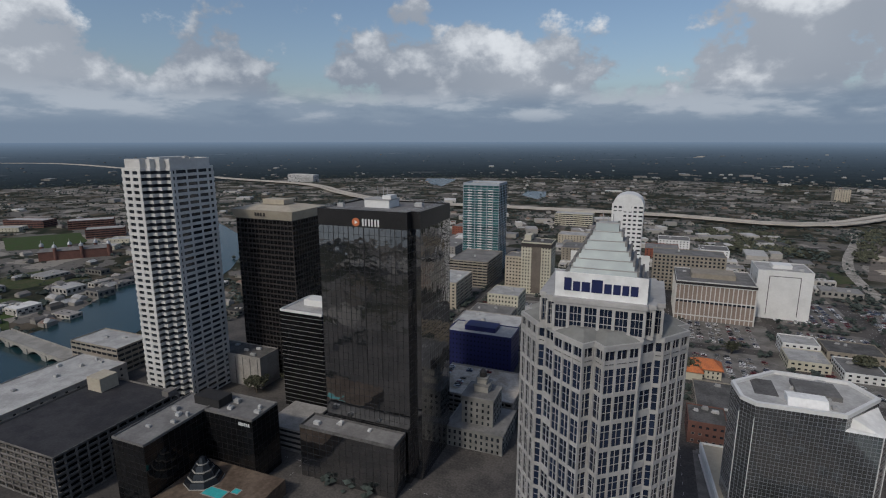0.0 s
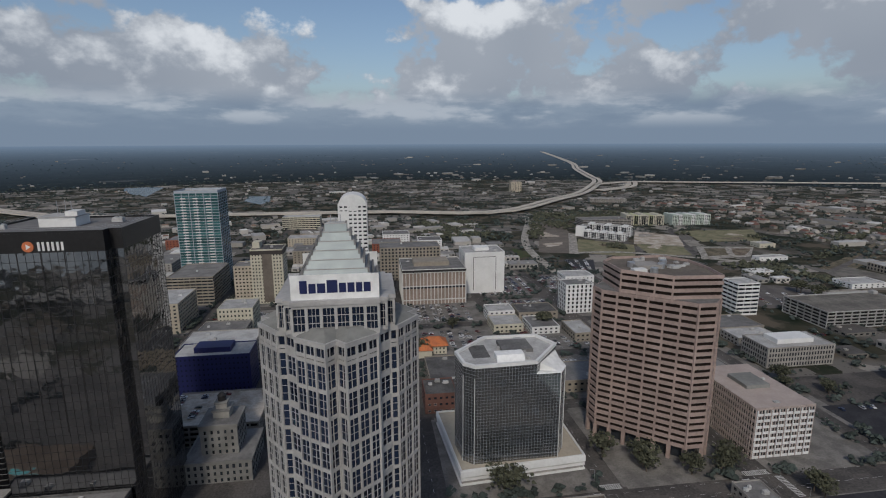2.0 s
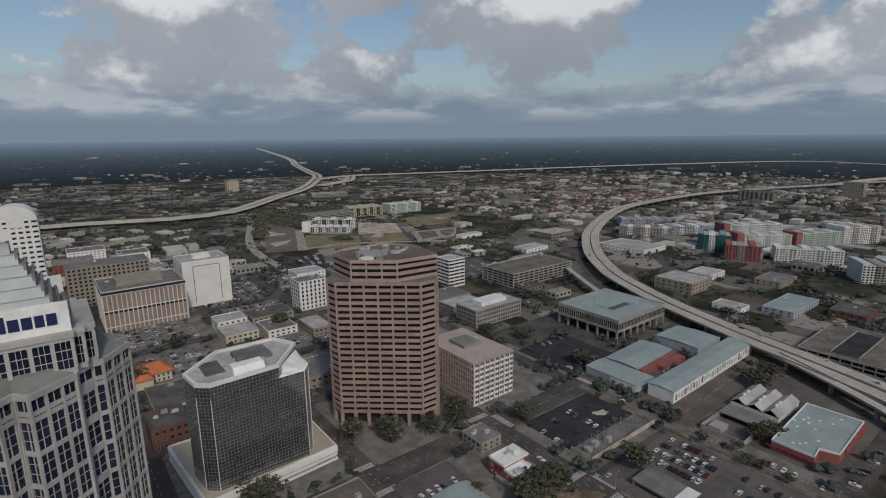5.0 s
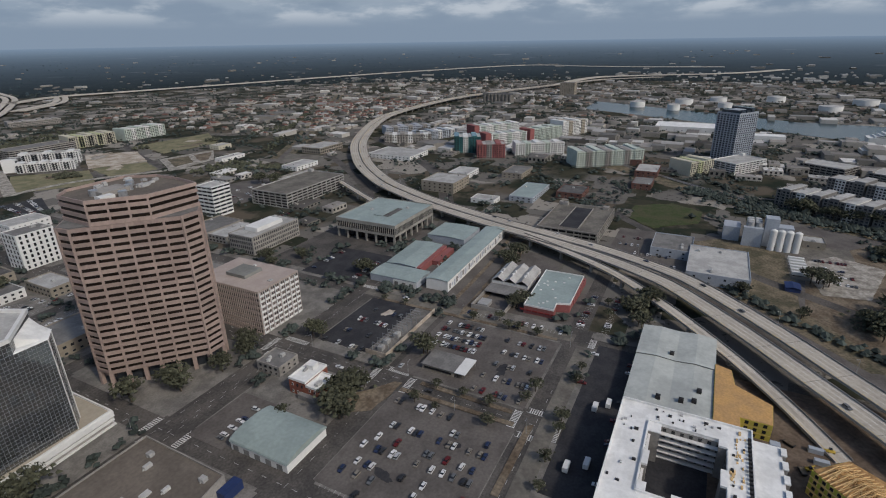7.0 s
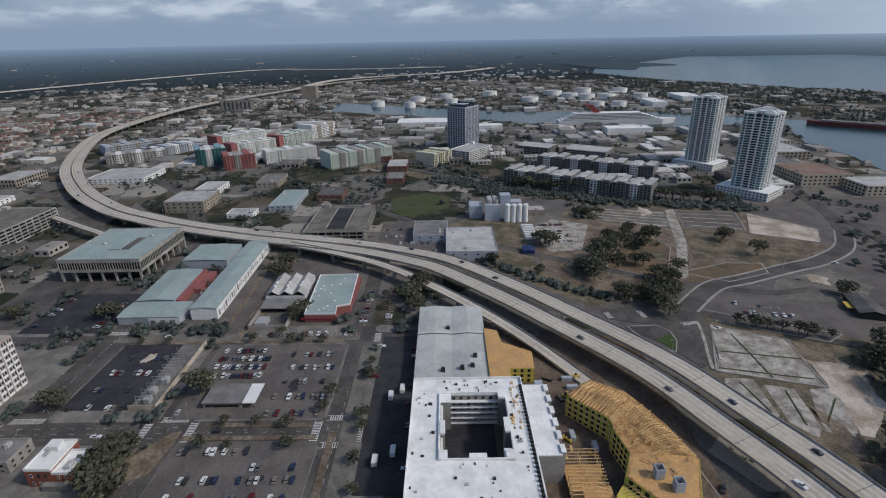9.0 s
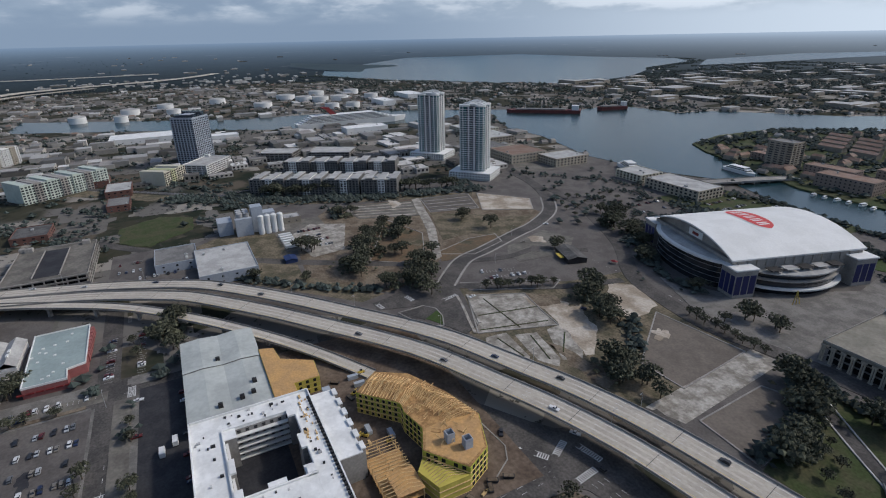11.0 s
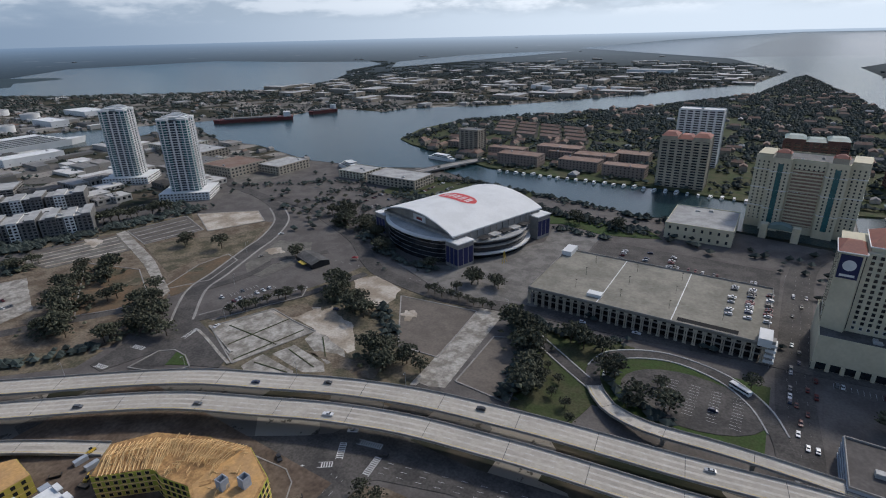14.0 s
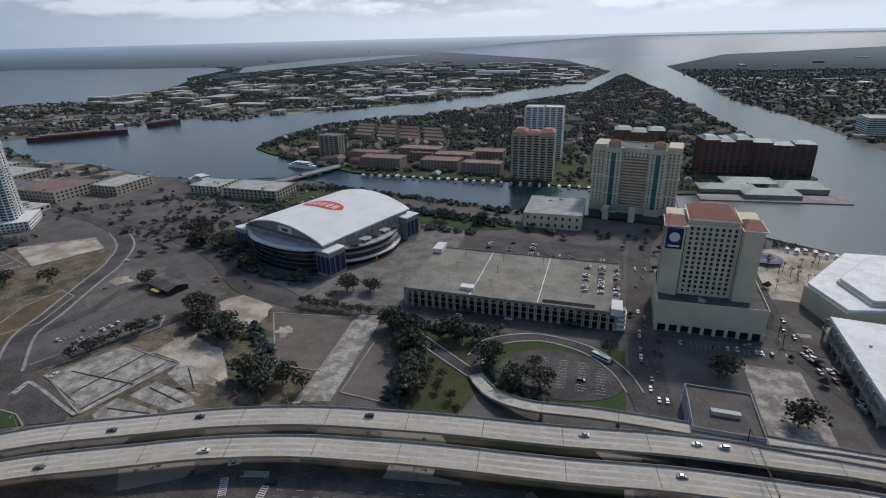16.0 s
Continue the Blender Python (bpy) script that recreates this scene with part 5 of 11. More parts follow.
    """White granite tower with canted bays and a stepped pyramid crown with a sign."""
    cx, cy = -10.5, 157.0
    take(cx - 27, cy - 27, cx + 27, cy + 27)
    root = thing("office_tower", cx, cy, 0, 0, "white granite office tower with a stepped pyramid crown", "skyscraper")
    # plan: four shallow prows with notched tips, a recessed glass bay at each diagonal
    front = [(-11.6, -17.2), (-2.7, -24.0), (0, -21.0), (2.7, -24.0), (11.6, -17.2), (11.9, -14.9), (14.9, -11.9)]
    plan = []
    for k in range(4):
        ca, sa = math.cos(k * math.pi / 2), math.sin(k * math.pi / 2)
        plan += [(x * ca - y * sa, x * sa + y * ca) for x, y in front]
    n, step = 16, 8.0
    z0 = 126.5 - n * step
    zt = 132.0
    inner = grow(plan, -0.5)
    for f in range(n + 1):
        z = z0 + f * step
        hi = z + step if f < n else zt
        part("window_band", prism(bmesh.new(), inner, z, hi), "glass_navy", root)
        part("spandrel", prism(bmesh.new(), grow(plan, -0.12), z - 0.55, z + 0.55), "granite_white", root)
        if f < n:
            for u in (0.36, 0.66):
                part("transom", prism(bmesh.new(), grow(plan, -0.43), z + step * u - 0.08, z + step * u + 0.08), "granite_white", root)
    for i, (a, b, ln, turn) in enumerate(edges_of(plan)):
        m0 = Matrix.Rotation(turn, 4, "Z")
        if i % 7 in (0, 3):
            for j in range(4):
                p = a.lerp(b, j / 3)
                c = (0, 0.42) if j == 0 else (-0.42, 0) if j == 3 else (-0.3, 0.3)
                part("pier", boxes_at((c[0], -0.05, -1, c[1], 0.9, zt), Matrix.Translation((p.x, p.y, 0)) @ m0), "granite_white", root)
                if j < 3:
                    q = a.lerp(b, (j + 0.5) / 3)
                    part("mullion", boxes_at((-0.07, 0.3, -1, 0.07, 0.7, zt), Matrix.Translation((q.x, q.y, 0)) @ m0), "granite_white", root)
        elif i % 7 in (1, 2):
            q = a.lerp(b, 0.5)
            part("mullion", boxes_at((-0.1, 0.3, -1, 0.1, 0.7, zt), Matrix.Translation((q.x, q.y, 0)) @ m0), "granite_white", root)
            q = b if i % 7 == 1 else a
            part("pier", boxes_at((-0.35, 0.0, -1, 0.35, 0.6, zt), Matrix.Translation((q.x, q.y, 0)) @ m0), "granite_white", root)
        elif i % 7 in (4, 5, 6):
            for u in ((0.0, 0.5) if i % 7 == 5 else (0.0,)):
                q = a.lerp(b, u)
                w = 0.34 if u == 0 else 0.1
                part("pier" if u == 0 else "mullion", boxes_at((-w, 0.1 if u == 0 else 0.3, -1, w, 0.7, zt), Matrix.Translation((q.x, q.y, 0)) @ m0), "granite_white", root)
    diag = [p for k in range(4) for p in [(x * (1, 0, -1, 0)[k] - y * (0, 1, 0, -1)[k], x * (0, 1, 0, -1)[k] + y * (1, 0, -1, 0)[k]) for x, y in ((11.75, -14.95), (14.95, -11.75), (14.2, -11.0), (11.0, -14.2))]]
    for k in range(4):
        for f in range(n + 1):
            part("bay_spandrel", prism(bmesh.new(), diag[k * 4:k * 4 + 4], z0 + f * step - 1.0, z0 + f * step + 1.0), "granite_white", root)
    part("cornice", prism(bmesh.new(), grow(plan, 0.1), zt - 0.9, zt + 0.5), "granite_white", root)
    part("spandrel", prism(bmesh.new(), grow(plan, -0.12), zt - 4.6, zt - 3.6), "granite_white", root)
    part("shoulder_roof", prism(bmesh.new(), grow(plan, -0.5), zt + 0.45, zt + 2.6, grow(plan, -4.0)), "slab_roof", root)
    # crown block with notched corners
    cp = [(-12, -16.4), (12, -16.4), (12, -14.4), (14.2, -14.4), (14.2, -12), (16.4, -12), (16.4, 12), (14.2, 12), (14.2, 14.4), (12, 14.4), (12, 16.4), (-12, 16.4), (-12, 14.4), (-14.2, 14.4), (-14.2, 12), (-16.4, 12), (-16.4, -12), (-14.2, -12), (-14.2, -14.4), (-12, -14.4)]
    part("window_band", prism(bmesh.new(), grow(cp, -0.5), zt + 0.4, zt + 9.6), "glass_navy", root)
    part("spandrel", prism(bmesh.new(), cp, zt + 0.4, zt + 1.6), "granite_white", root)
    part("spandrel", prism(bmesh.new(), cp, zt + 8.2, zt + 9.6), "granite_white", root)
    for z in (3.8, 6.0):
        part("transom", prism(bmesh.new(), grow(cp, -0.4), zt + z - 0.09, zt + z + 0.09), "granite_white", root)
    for a, b, ln, turn in edges_of(cp):
        n = 6 if ln > 6 else 1
        for j in range(n):
            p = a.lerp(b, j / n)
            part("pier", boxes_at((-0.42 if n > 1 else -0.3, -0.12, zt + 1.6, 0.42 if n > 1 else 0.3, 0.6, zt + 8.2), Matrix.Translation((p.x, p.y, 0)) @ Matrix.Rotation(turn, 4, "Z")), "granite_white", root)
            for u in (1 / 3, 2 / 3) if n > 1 else (0.5,):
                q = a.lerp(b, (j + 0.14 + 0.72 * u) / n if n > 1 else u)
                part("mullion", boxes_at((-0.06, 0.25, zt + 1.6, 0.06, 0.55, zt + 8.2), Matrix.Translation((q.x, q.y, 0)) @ Matrix.Rotation(turn, 4, "Z")), "granite_white", root)
    z = zt + 9.6
    part("crown_cornice", prism(bmesh.new(), grow(cp, 0.35), z - 0.5, z + 0.7), "granite_white", root)
    # stepped glass pyramid: sloping front panes, dark stepped cheeks
    tiers = 8
    z0 = z + 0.7
    zs = 161.6
    for t in range(tiers):
        a = 12.0 - t * (12.0 - 3.2) / (tiers - 1)
        b, bn = (13.6 - k * (13.6 - 2.2) / (tiers - 1) for k in (t, t + 0.85))
        lo = z0 + (zs - z0) * t / tiers
        hi = z0 + (zs - z0) * (t + 1) / tiers
        part("pyramid_step", prism(bmesh.new(), rect(2 * a, 2 * b), lo, hi - 0.22, rect(2 * a, 2 * max(bn, 1.6))), "crown_glass", root, "pale green glass step")
        part("pyramid_ledge", boxes((-a - 0.1, -bn - 0.12, hi - 0.22, a + 0.1, bn + 0.12, hi)) if bn > 1.6 else boxes((-a - 0.1, -1.7, hi - 0.22, a + 0.1, 1.7, hi)), "granite_white", root)
        for sx in (-1, 1):
            x0, x1 = sorted((sx * (a + 0.12), sx * (a - 0.5)))
            part("pyramid_cheek", boxes((x0, -b + 0.7, lo, x1, b - 0.7, hi + 0.25)), "roof_grey", root, "grey stepped cheek")
    for x in (-1.5, 0, 1.4):
        bm = bmesh.new()
        tube(bm, [(x, 0, zs), (x, 0, zs + 1.6 + abs(x) * 0.5)], 0.12, 5)
        part("aerial", bm, "steel", root)
    for s, turn in ((1, 0), (1, 180)):
        m = Matrix.Rotation(radians(turn), 4, "Z")
        bm = bmesh.new()
        box(bm, -12.1, -14.9, z0 - 0.1, 12.1, -14.4, z0 + 7.0, m)
        board = part("sign_board", bm, "membrane", root, "white sign board")
        x = -9.6
        for i, (wd, h) in enumerate(((2.0, 3.6), (1.9, 2.7), (2.2, 2.7), (2.9, 3.6), (1.9, 2.7), (1.9, 2.7), (1.7, 2.7), (1.9, 2.7))):
            bm = bmesh.new()
            box(bm, x, -15.06, z0 + 1.9, x + wd, -14.9, z0 + 1.9 + h, m)
            part("sign_bar", bm, "sign_blue", board, "dark blue sign bar")
            x += wd + 0.42


def mirror_block():
    """Mirror-glass block with canted corners, one of them cut away at the top, on a white stepped podium."""
    root = thing("glass_office", 78, 283, 0, 0, "mirror glass office block with pale roof on a white podium", "building")
    take(39, 250, 118, 318)
    a, b, c, d, e, f, g = (-31, -22), (-25.5, -27), (9.5, -25.5), (28.5, -2), (21, 14), (-11.5, 15), (-33, -6)
    full = [a, b, (23, -26), (28.5, -18), d, e, f, g]
    top = [a, b, c, d, e, f, g]
    gridded(root, full, 8, 60, 1.85, 1.75, "glass_mirror", "steel", 0.10, 0.06)
    gridded(root, top, 60.1, 66, 1.95, 1.75, "glass_mirror", "steel", 0.10, 0.06)
    # white roof over the cut corner, sloping up to the higher block
    corner = [(9.2, -26.2), (23.3, -26.5), (29.2, -18), (29.2, -2)]
    part("corner_roof", prism(bmesh.new(), corner, 60.0, 60.5, [(9.6, -25.6), (22.6, -25.8), (28.2, -17.6), (28.2, -2)]), "membrane", root, "white roof over the cut corner")
    part("corner_slope", prism(bmesh.new(), [(12, -22.2), (22, -25.2), (27.6, -17.4), (27.6, -4.5)], 60.4, 64.5, [(12.2, -22), (13, -21.4), (26.6, -6), (27, -5)]), "membrane", root)
    rim = grow(top, 0.25)
    inner = grow(top, -1.4)
    bm = bmesh.new()
    rows = [[bm.verts.new((x, y, z)) for x, y in ring] for ring, z in ((rim, 65.7), (rim, 67.6), (inner, 67.6), (inner, 66.0))]
    for lo, hi in zip(rows, rows[1:]):
        for i in range(len(top)):
            bm.faces.new((lo[i], lo[(i + 1) % len(top)], hi[(i + 1) % len(top)], hi[i]))
    part("roof_rim", bm, "white", root)
    part("roof", prism(bmesh.new(), grow(top, -1.3), 65.9, 66.1), "roof_light", root)
    part("plant_screen", prism(bmesh.new(), [(-12, -22), (4, -21.5), (4, -13), (-12, -13)], 66.1, 69.4, [(-12, -19.5), (4, -19), (4, -13), (-12, -13)]), "membrane", root, "white sloping plant screen")
    part("plant_room", boxes((-6, -10, 66.1, 12, 6, 68.2)), "roof_grey", root)
    part("roof_well", boxes((-24, -14, 66.1, -14, 4, 66.3)), "roof_dark", root)
    r = random.Random(12)
    for k in range(12):
        x, y = r.uniform(-24, 20), r.uniform(-20, 10)
        if within(x, y, grow(top, -4)):
            roof_unit(root, x, y, 66.1, r)
    # window-cleaning rails at the canted corner
    for x, y in ((-31.1, -22.2), (-25.6, -27.2), (23.2, -26.2), (28.7, -18)):
        part("corner_rail", boxes((x - 0.16, y - 0.16, 8, x + 0.16, y + 0.16, 60)), "white", root)
    foot = [(-34, -33), (39, -28), (39, 33), (-39, 33)]
    for h0, h1, o in ((-0.2, 1.2, 0.2), (1.2, 3.0, -0.7), (3.0, 4.6, 0.0), (4.6, 5.4, -0.9), (5.4, 8.6, 0.3)):
        part("podium_tier", prism(bmesh.new(), grow(foot, o), h0, h1), "white" if o > -0.5 else "concrete", root)
    part("podium_roof", prism(bmesh.new(), grow(foot, -0.9), 8.0, 8.64), "tan", root)
    for p, q in zip(foot, foot[1:] + foot[:1]):
        w = Vector(q) - Vector(p)
        part("podium_parapet", boxes_at((0.3, 0.0, 8.5, w.length - 0.3, 0.8, 9.5), pose(p[0], p[1], 0, 0, 0, math.degrees(math.atan2(w.y, w.x)))), "white", root)


def brown_tower():
    """Brown granite tower, faceted plan, with ribbon windows and an arcade."""
    root = thing("office_tower", 168, 283, 0, 0, "brown granite faceted office tower with dark ribbon windows", "skyscraper")
    take(134, 250, 204, 318)
    plan = [(-32, 13), (-31, 4), (9, -30), (20, -30), (26, -24), (31, -4), (31, 16), (20, 31), (-14, 31)]
    banded(root, plan, 9.0, 21, 4.1, 2.1, "granite_brown", "glass_bronze", 0.7, pier_bay=9.0, pier_w=1.1, pier_depth=1.1)
    # three storeys more on part of the plan: flush with one face, cut back from the other corners
    up = grow([(-23.3, -2.55), (-1.5, -21.08), (26.5, -23.4), (30, -4), (30, 15), (19.5, 30), (-13.5, 30), (-22.6, 22)], -0.03)
    banded(root, up, 9.0 + 21 * 4.1 + 2.3, 3, 4.1, 2.1, "granite_brown", "glass_bronze", 0.7, top_band=False)
    for j in range(4):
        p = Vector(up[0]).lerp(Vector(up[1]), j / 3)
        part("pier", boxes_at((-0.45, -0.95, 95.1, 0.45, 0.1, 9.0 + 24 * 4.1 + 2.3), Matrix.Translation((p.x, p.y, 0)) @ Matrix.Rotation(math.atan2(up[1][1] - up[0][1], up[1][0] - up[0][0]), 4, "Z")), "granite_brown", root)
    part("terrace_roof", prism(bmesh.new(), grow(plan, -0.2), 97.3, 97.55), "roof_grey", root)
    zt = 9.0 + 24 * 4.1 + 2.3
    roof_top(root, grow(up, 0.62), zt, "lot_brown", "granite_brown", 1.6, 12)
    part("plant_room", boxes((-12, 0, zt, 4, 12, zt + 2.4)), "concrete", root)
    part("roof_hatch", boxes((-17, -6, zt, -9, -1, zt + 1.8)), "white", root)
    bm = bmesh.new()
    prism(bm, grow(plan, -4), -0.3, 9.2)
    part("lobby", bm, "glass", root)
    for a, b, n, turn in edges_of(plan):
        k = max(1, round(n / 9.0))
        for j in range(k):
            p = a.lerp(b, j / k)
            bm = bmesh.new()
            box(bm, -1.1, -0.8, -0.2, 1.1, 1.2, 9.1, Matrix.Translation((p.x, p.y, 0)) @ Matrix.Rotation(turn, 4, "Z"))
            part("column", bm, "granite_brown", root)
    for x, y in ((-6, -8), (4, 2), (-12, 8), (10, 10)):
        bm = bmesh.new()
        drum(bm, x, y, zt, zt + 3.2, 2.2, 14)
        part("cooling_drum", bm, "steel", root)


white_grid_tower()
dark_slab_tower()
black_glass_tower()
pale_stone_tower()
mirror_block()
brown_tower()

# ---- downtown, smaller buildings ----
def striped_tower():
    root = thing("office_tower", -213, 294, 0, 0, "dark office block with thin white storey lines", "building")
    take(-231, 276, -196, 312)
    pts = rect(34, 34)
    banded(root, pts, 0, 22, 3.2, 0.34, "roof_grey", "glass_black", 0.12, top_band=False)
    roof_top(root, pts, 70.4, "roof_light", "white", 1.2, 2)
    bm = boxes((-8, -2, 70.4, 9, 9, 75))
    part("penthouse", bm, "white", root)


def black_hotel():
    root = thing("hotel", -216, 190, 0, 0, "black glass hotel with pale grey flat roofs", "hotel")
    take(-256, 160, -188, 222)
    for a, b, c, d in ((-27, -30, -5, 20), (-5, 8, 28, 29)):
        pts = [(a, b), (c, b), (c, d), (a, d)]
        gridded(root, pts, 0, 38, 3.6, 3.6, "glass_black", "black_stone", 0.2, 0.08)
        roof_top(root, pts, 38, "roof_grey", "roof_grey", 0.9, 5)
    bm = boxes((-16, 12, 38, 2, 22, 43))
    part("penthouse", bm, "dark_metal", root)
    for i in range(6):
        part("sign_bar", boxes((19.0 + i * 1.3, 7.75, 34.2, 19.9 + i * 1.3, 7.9, 36)), "white", root, "white sign bar")
    deck = thing("pool_deck", -190, 168, 0, 0, "hotel pool deck with turquoise pool and stepped pavilion", "terrace")
    take(-214, 150, -168, 186)
    part("terrace", boxes((-30.4, -18, -0.2, 22, 29.4, 9)), "site_soil", deck, "red-brown paved terrace")
    part("pool_edge", boxes((-11, 4, 9.0, 2, 11, 9.12)), "stone", deck)
    part("pool", boxes((-10.4, 4.6, 9.0, 1.4, 10.4, 9.16)), "pool", deck, "turquoise pool water")
    part("spa_edge", boxes((2.6, 10.2, 9.0, 7.4, 14.4, 9.12)), "stone", deck)
    part("spa_pool", boxes((3.1, 10.7, 9.0, 6.9, 13.9, 9.16)), "pool", deck, "small turquoise spa pool")
    # octagonal glass pavilion in tiers, each with a pale eave
    for r, z in ((10.0, 9.0), (7.6, 12.4), (5.2, 15.8), (2.8, 19.0)):
        bm = bmesh.new()
        drum(bm, -18, 14, z, z + 3.0, r, 8, r - 1.3)
        part("pavilion_tier", bm, "glass", deck)
        bm = bmesh.new()
        drum(bm, -18, 14, z - 0.25, z + 0.3, r + 0.35, 8, r + 0.1)
        part("pavilion_eave", bm, "stone", deck, "pale metal eave")


def garage(name, x0, y0, x1, y1, h, floors, label, wall="concrete", bay=8.0, roof="slab", lamps=True, turn=0.0, base=0.0):
    """An open parking deck: slabs with upstand panels, columns and a core painted as dark shade."""
    take(x0, y0, x1, y1)
    root = thing(name, (x0 + x1) / 2, (y0 + y1) / 2, base, turn, label, "parking garage")
    w, d = abs(x1 - x0), abs(y1 - y0)
    pts = rect(w, d)
    step = h / floors
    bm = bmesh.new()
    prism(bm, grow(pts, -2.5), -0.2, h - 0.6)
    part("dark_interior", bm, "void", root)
    for f in range(floors + 1):
        z = f * step
        bm = bmesh.new()
        prism(bm, pts, z - 0.5, z)
        part("slab", bm, roof if f == floors else "concrete", root)
        bm = bmesh.new()
        inner, outer = grow(pts, -0.3), pts
        rows = [[bm.verts.new((x, y, zz)) for x, y in ring] for ring, zz in ((outer, z - 0.5), (outer, z + 1.1), (inner, z + 1.1), (inner, z))]
        for a, b in zip(rows, rows[1:]):
            for i in range(4):
                bm.faces.new((a[i], a[(i + 1) % 4], b[(i + 1) % 4], b[i]))
        part("upstand", bm, wall, root)
    for a, b, n, tn in edges_of(pts):
        k = max(2, round(n / bay))
        for j in range(k):
            p = a.lerp(b, j / k)
            bm = bmesh.new()
            box(bm, -0.45, -0.12, -0.2, 0.45, 0.7, h, Matrix.Translation((p.x, p.y, 0)) @ Matrix.Rotation(tn, 4, "Z"))
            part("column", bm, wall, root)
    bm = bmesh.new()
    prism(bm, [(w / 2 - 6, d / 2 - 7), (w / 2 - 0.5, d / 2 - 7), (w / 2 - 0.5, d / 2 - 0.5), (w / 2 - 6, d / 2 - 0.5)], h, h + 3.4)
    part("stair_head", bm, wall, root)
    return root


striped_tower()
black_hotel()
garage("parking_garage", -331, 146, -268, 222, 28, 8, "grey concrete parking garage with a weathered roof deck", wall="pavement", roof="asphalt_new", bay=6)
bm = boxes((-6, -6, 28, 6, 6, 37))
g = [o for o in scene.objects if o.name.startswith("parking_garage") and o.parent is None][-1]
b = part("lift_tower", bm, "tan", g)
b.matrix_basis = pose(-20, 26, 0)
simple_house("convention_hall", -418, 170, -368, 262, 15, 3, "concrete", "roof_light", "low riverside hall with a white roof", "hall", bay=8, gear=10)
simple_house("riverside_office", -437, 266, -383, 296, 22, 5, "beige", "roof_light", "riverside office block with ribbon windows", "office", ribbons=True, bay=6)
simple_house("office_block", -146, 378, -92, 404, 32, 8, "navy", "roof_light", "dark blue office block with a pale roof", "office", bay=3.0, win=(1.0, 1.3), glass="glass", limit=200, frame_m="navy")
part("penthouse", boxes((-14, -6, 32, 12, 8, 36)), "navy", scene.objects[[o.name for o in scene.objects if o.name.startswith("office_block")][-1]])
garage("parking_garage", -133, 310, -73, 356, 14, 4, "grey parking garage with cars on its pale roof", bay=6, roof="sand")


def old_hall():
    """Stepped stone city hall with a clock tower."""
    root = thing("old_city_hall", -88, 288, 0, 0, "old grey stone city hall on a podium with domed cupola", "hall")
    take(-106, 270, -66, 306)
    for w, d, z0, z1, y in ((36, 32, 0, 13, 0), (20, 20, 13, 31, 1), (9, 9, 31, 36, 3), (6, 6, 36, 40, 3)):
        pts = [(px, py + y) for px, py in rect(w, d)]
        part("wall", prism(bmesh.new(), pts, z0 - 0.2, z1), "stone" if z0 > 30 else "old_stone", root)
        part("cornice", prism(bmesh.new(), grow(pts, 0.6), z1 - 0.6, z1 + 0.4), "old_stone", root)
        if z0 < 30:
            windows_on(root, pts, z0, max(1, int((z1 - z0) / 4)), 4, 1.5, 2.3, 0.9, 3.4, "glass", "old_stone", 260)
            part("roof", prism(bmesh.new(), grow(pts, -0.5), z1 + 0.2, z1 + 0.45), "roof_grey", root)
            part("string_course", prism(bmesh.new(), grow(pts, 0.25), z0 + 4.0, z0 + 4.4), "old_stone", root)
    bm = bmesh.new()
    drum(bm, 0, 3, 40.3, 43.4, 2.3, 12)
    drum(bm, 0, 3, 43.4, 45.2, 2.5, 12, 0.7)
    part("cupola", bm, "dark_metal", root, "dark domed cupola")


old_hall()
simple_house("parking_block", -234, 614, -183, 686, 33, 9, "beige", "roof_grey", "beige office and garage block with ribbons", "building", ribbons=True, bay=6)
simple_house("tan_tower", -139, 609, -103, 640, 64, 16, "cream", "roof_dark", "tan office tower with a dark windowed front", "building", bay=3.2, win=(1.4, 1.8), limit=240)
part("dark_front", boxes((-5, -15.9, 2, 6, -15.4, 59)), "lot_brown", scene.objects["tan_tower"], "brown windowless strip")
part("attic_band", boxes((-18.3, -15.8, 58.5, 18.3, 15.8, 63.2)), "bronze", scene.objects["tan_tower"], "dark brown attic band")
part("stair_tower", boxes((-17, -4, 63, -9, 12, 71)), "cream", scene.objects["tan_tower"])
simple_house("tan_annex", -162, 622, -140, 650, 42, 10, "tan", "roof_grey", "plain tan four-sided annex block", "building", bay=4, limit=60)
simple_house("stone_block", -150, 506, -117, 540, 27, 6, "cream", "roof_light", "pale stone corner block with stepped top", "building", bay=3.4, win=(1.4, 2.0))
simple_house("stone_annex", -160, 470, -118, 504, 16, 4, "stone", "roof_grey", "grey stone four-storey block", "building", bay=3.4, win=(1.6, 2.0))


def ribbed_podium():
    """Windowless pale podium hall with dark upright joints."""
    root = thing("podium_hall", -293, 300, 0, 0, "pale windowless podium hall with upright dark joints", "hall")
    take(-326, 290, -260, 311)
    part("wall", prism(bmesh.new(), rect(62, 21), 0, 24), "concrete", root)
    for k in range(9):
        part("joint", boxes((-28 + k * 7, -10.62, 1, -27.4 + k * 7, -10.45, 23)), "roof_dark", root)
    roof_top(root, rect(62, 21), 24, "roof_dark", "concrete", 0.8, 8)
    low = thing("ramp_garage", -196, 246, 0, 0, "small grey split-level garage between towers", "parking garage")
    take(-210, 230, -182, 262)
    for k in range(4):
        part("deck", boxes((-13, -15, k * 3.4, 13, 15, k * 3.4 + 1.4)), "concrete", low)
        # near-black block painted as the shade between the decks
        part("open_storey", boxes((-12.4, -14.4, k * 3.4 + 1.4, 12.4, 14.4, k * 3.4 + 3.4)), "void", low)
    part("deck", boxes((-13, -15, 13.6, 13, 15, 14.8)), "concrete", low)


ribbed_podium()


def glass_condo():
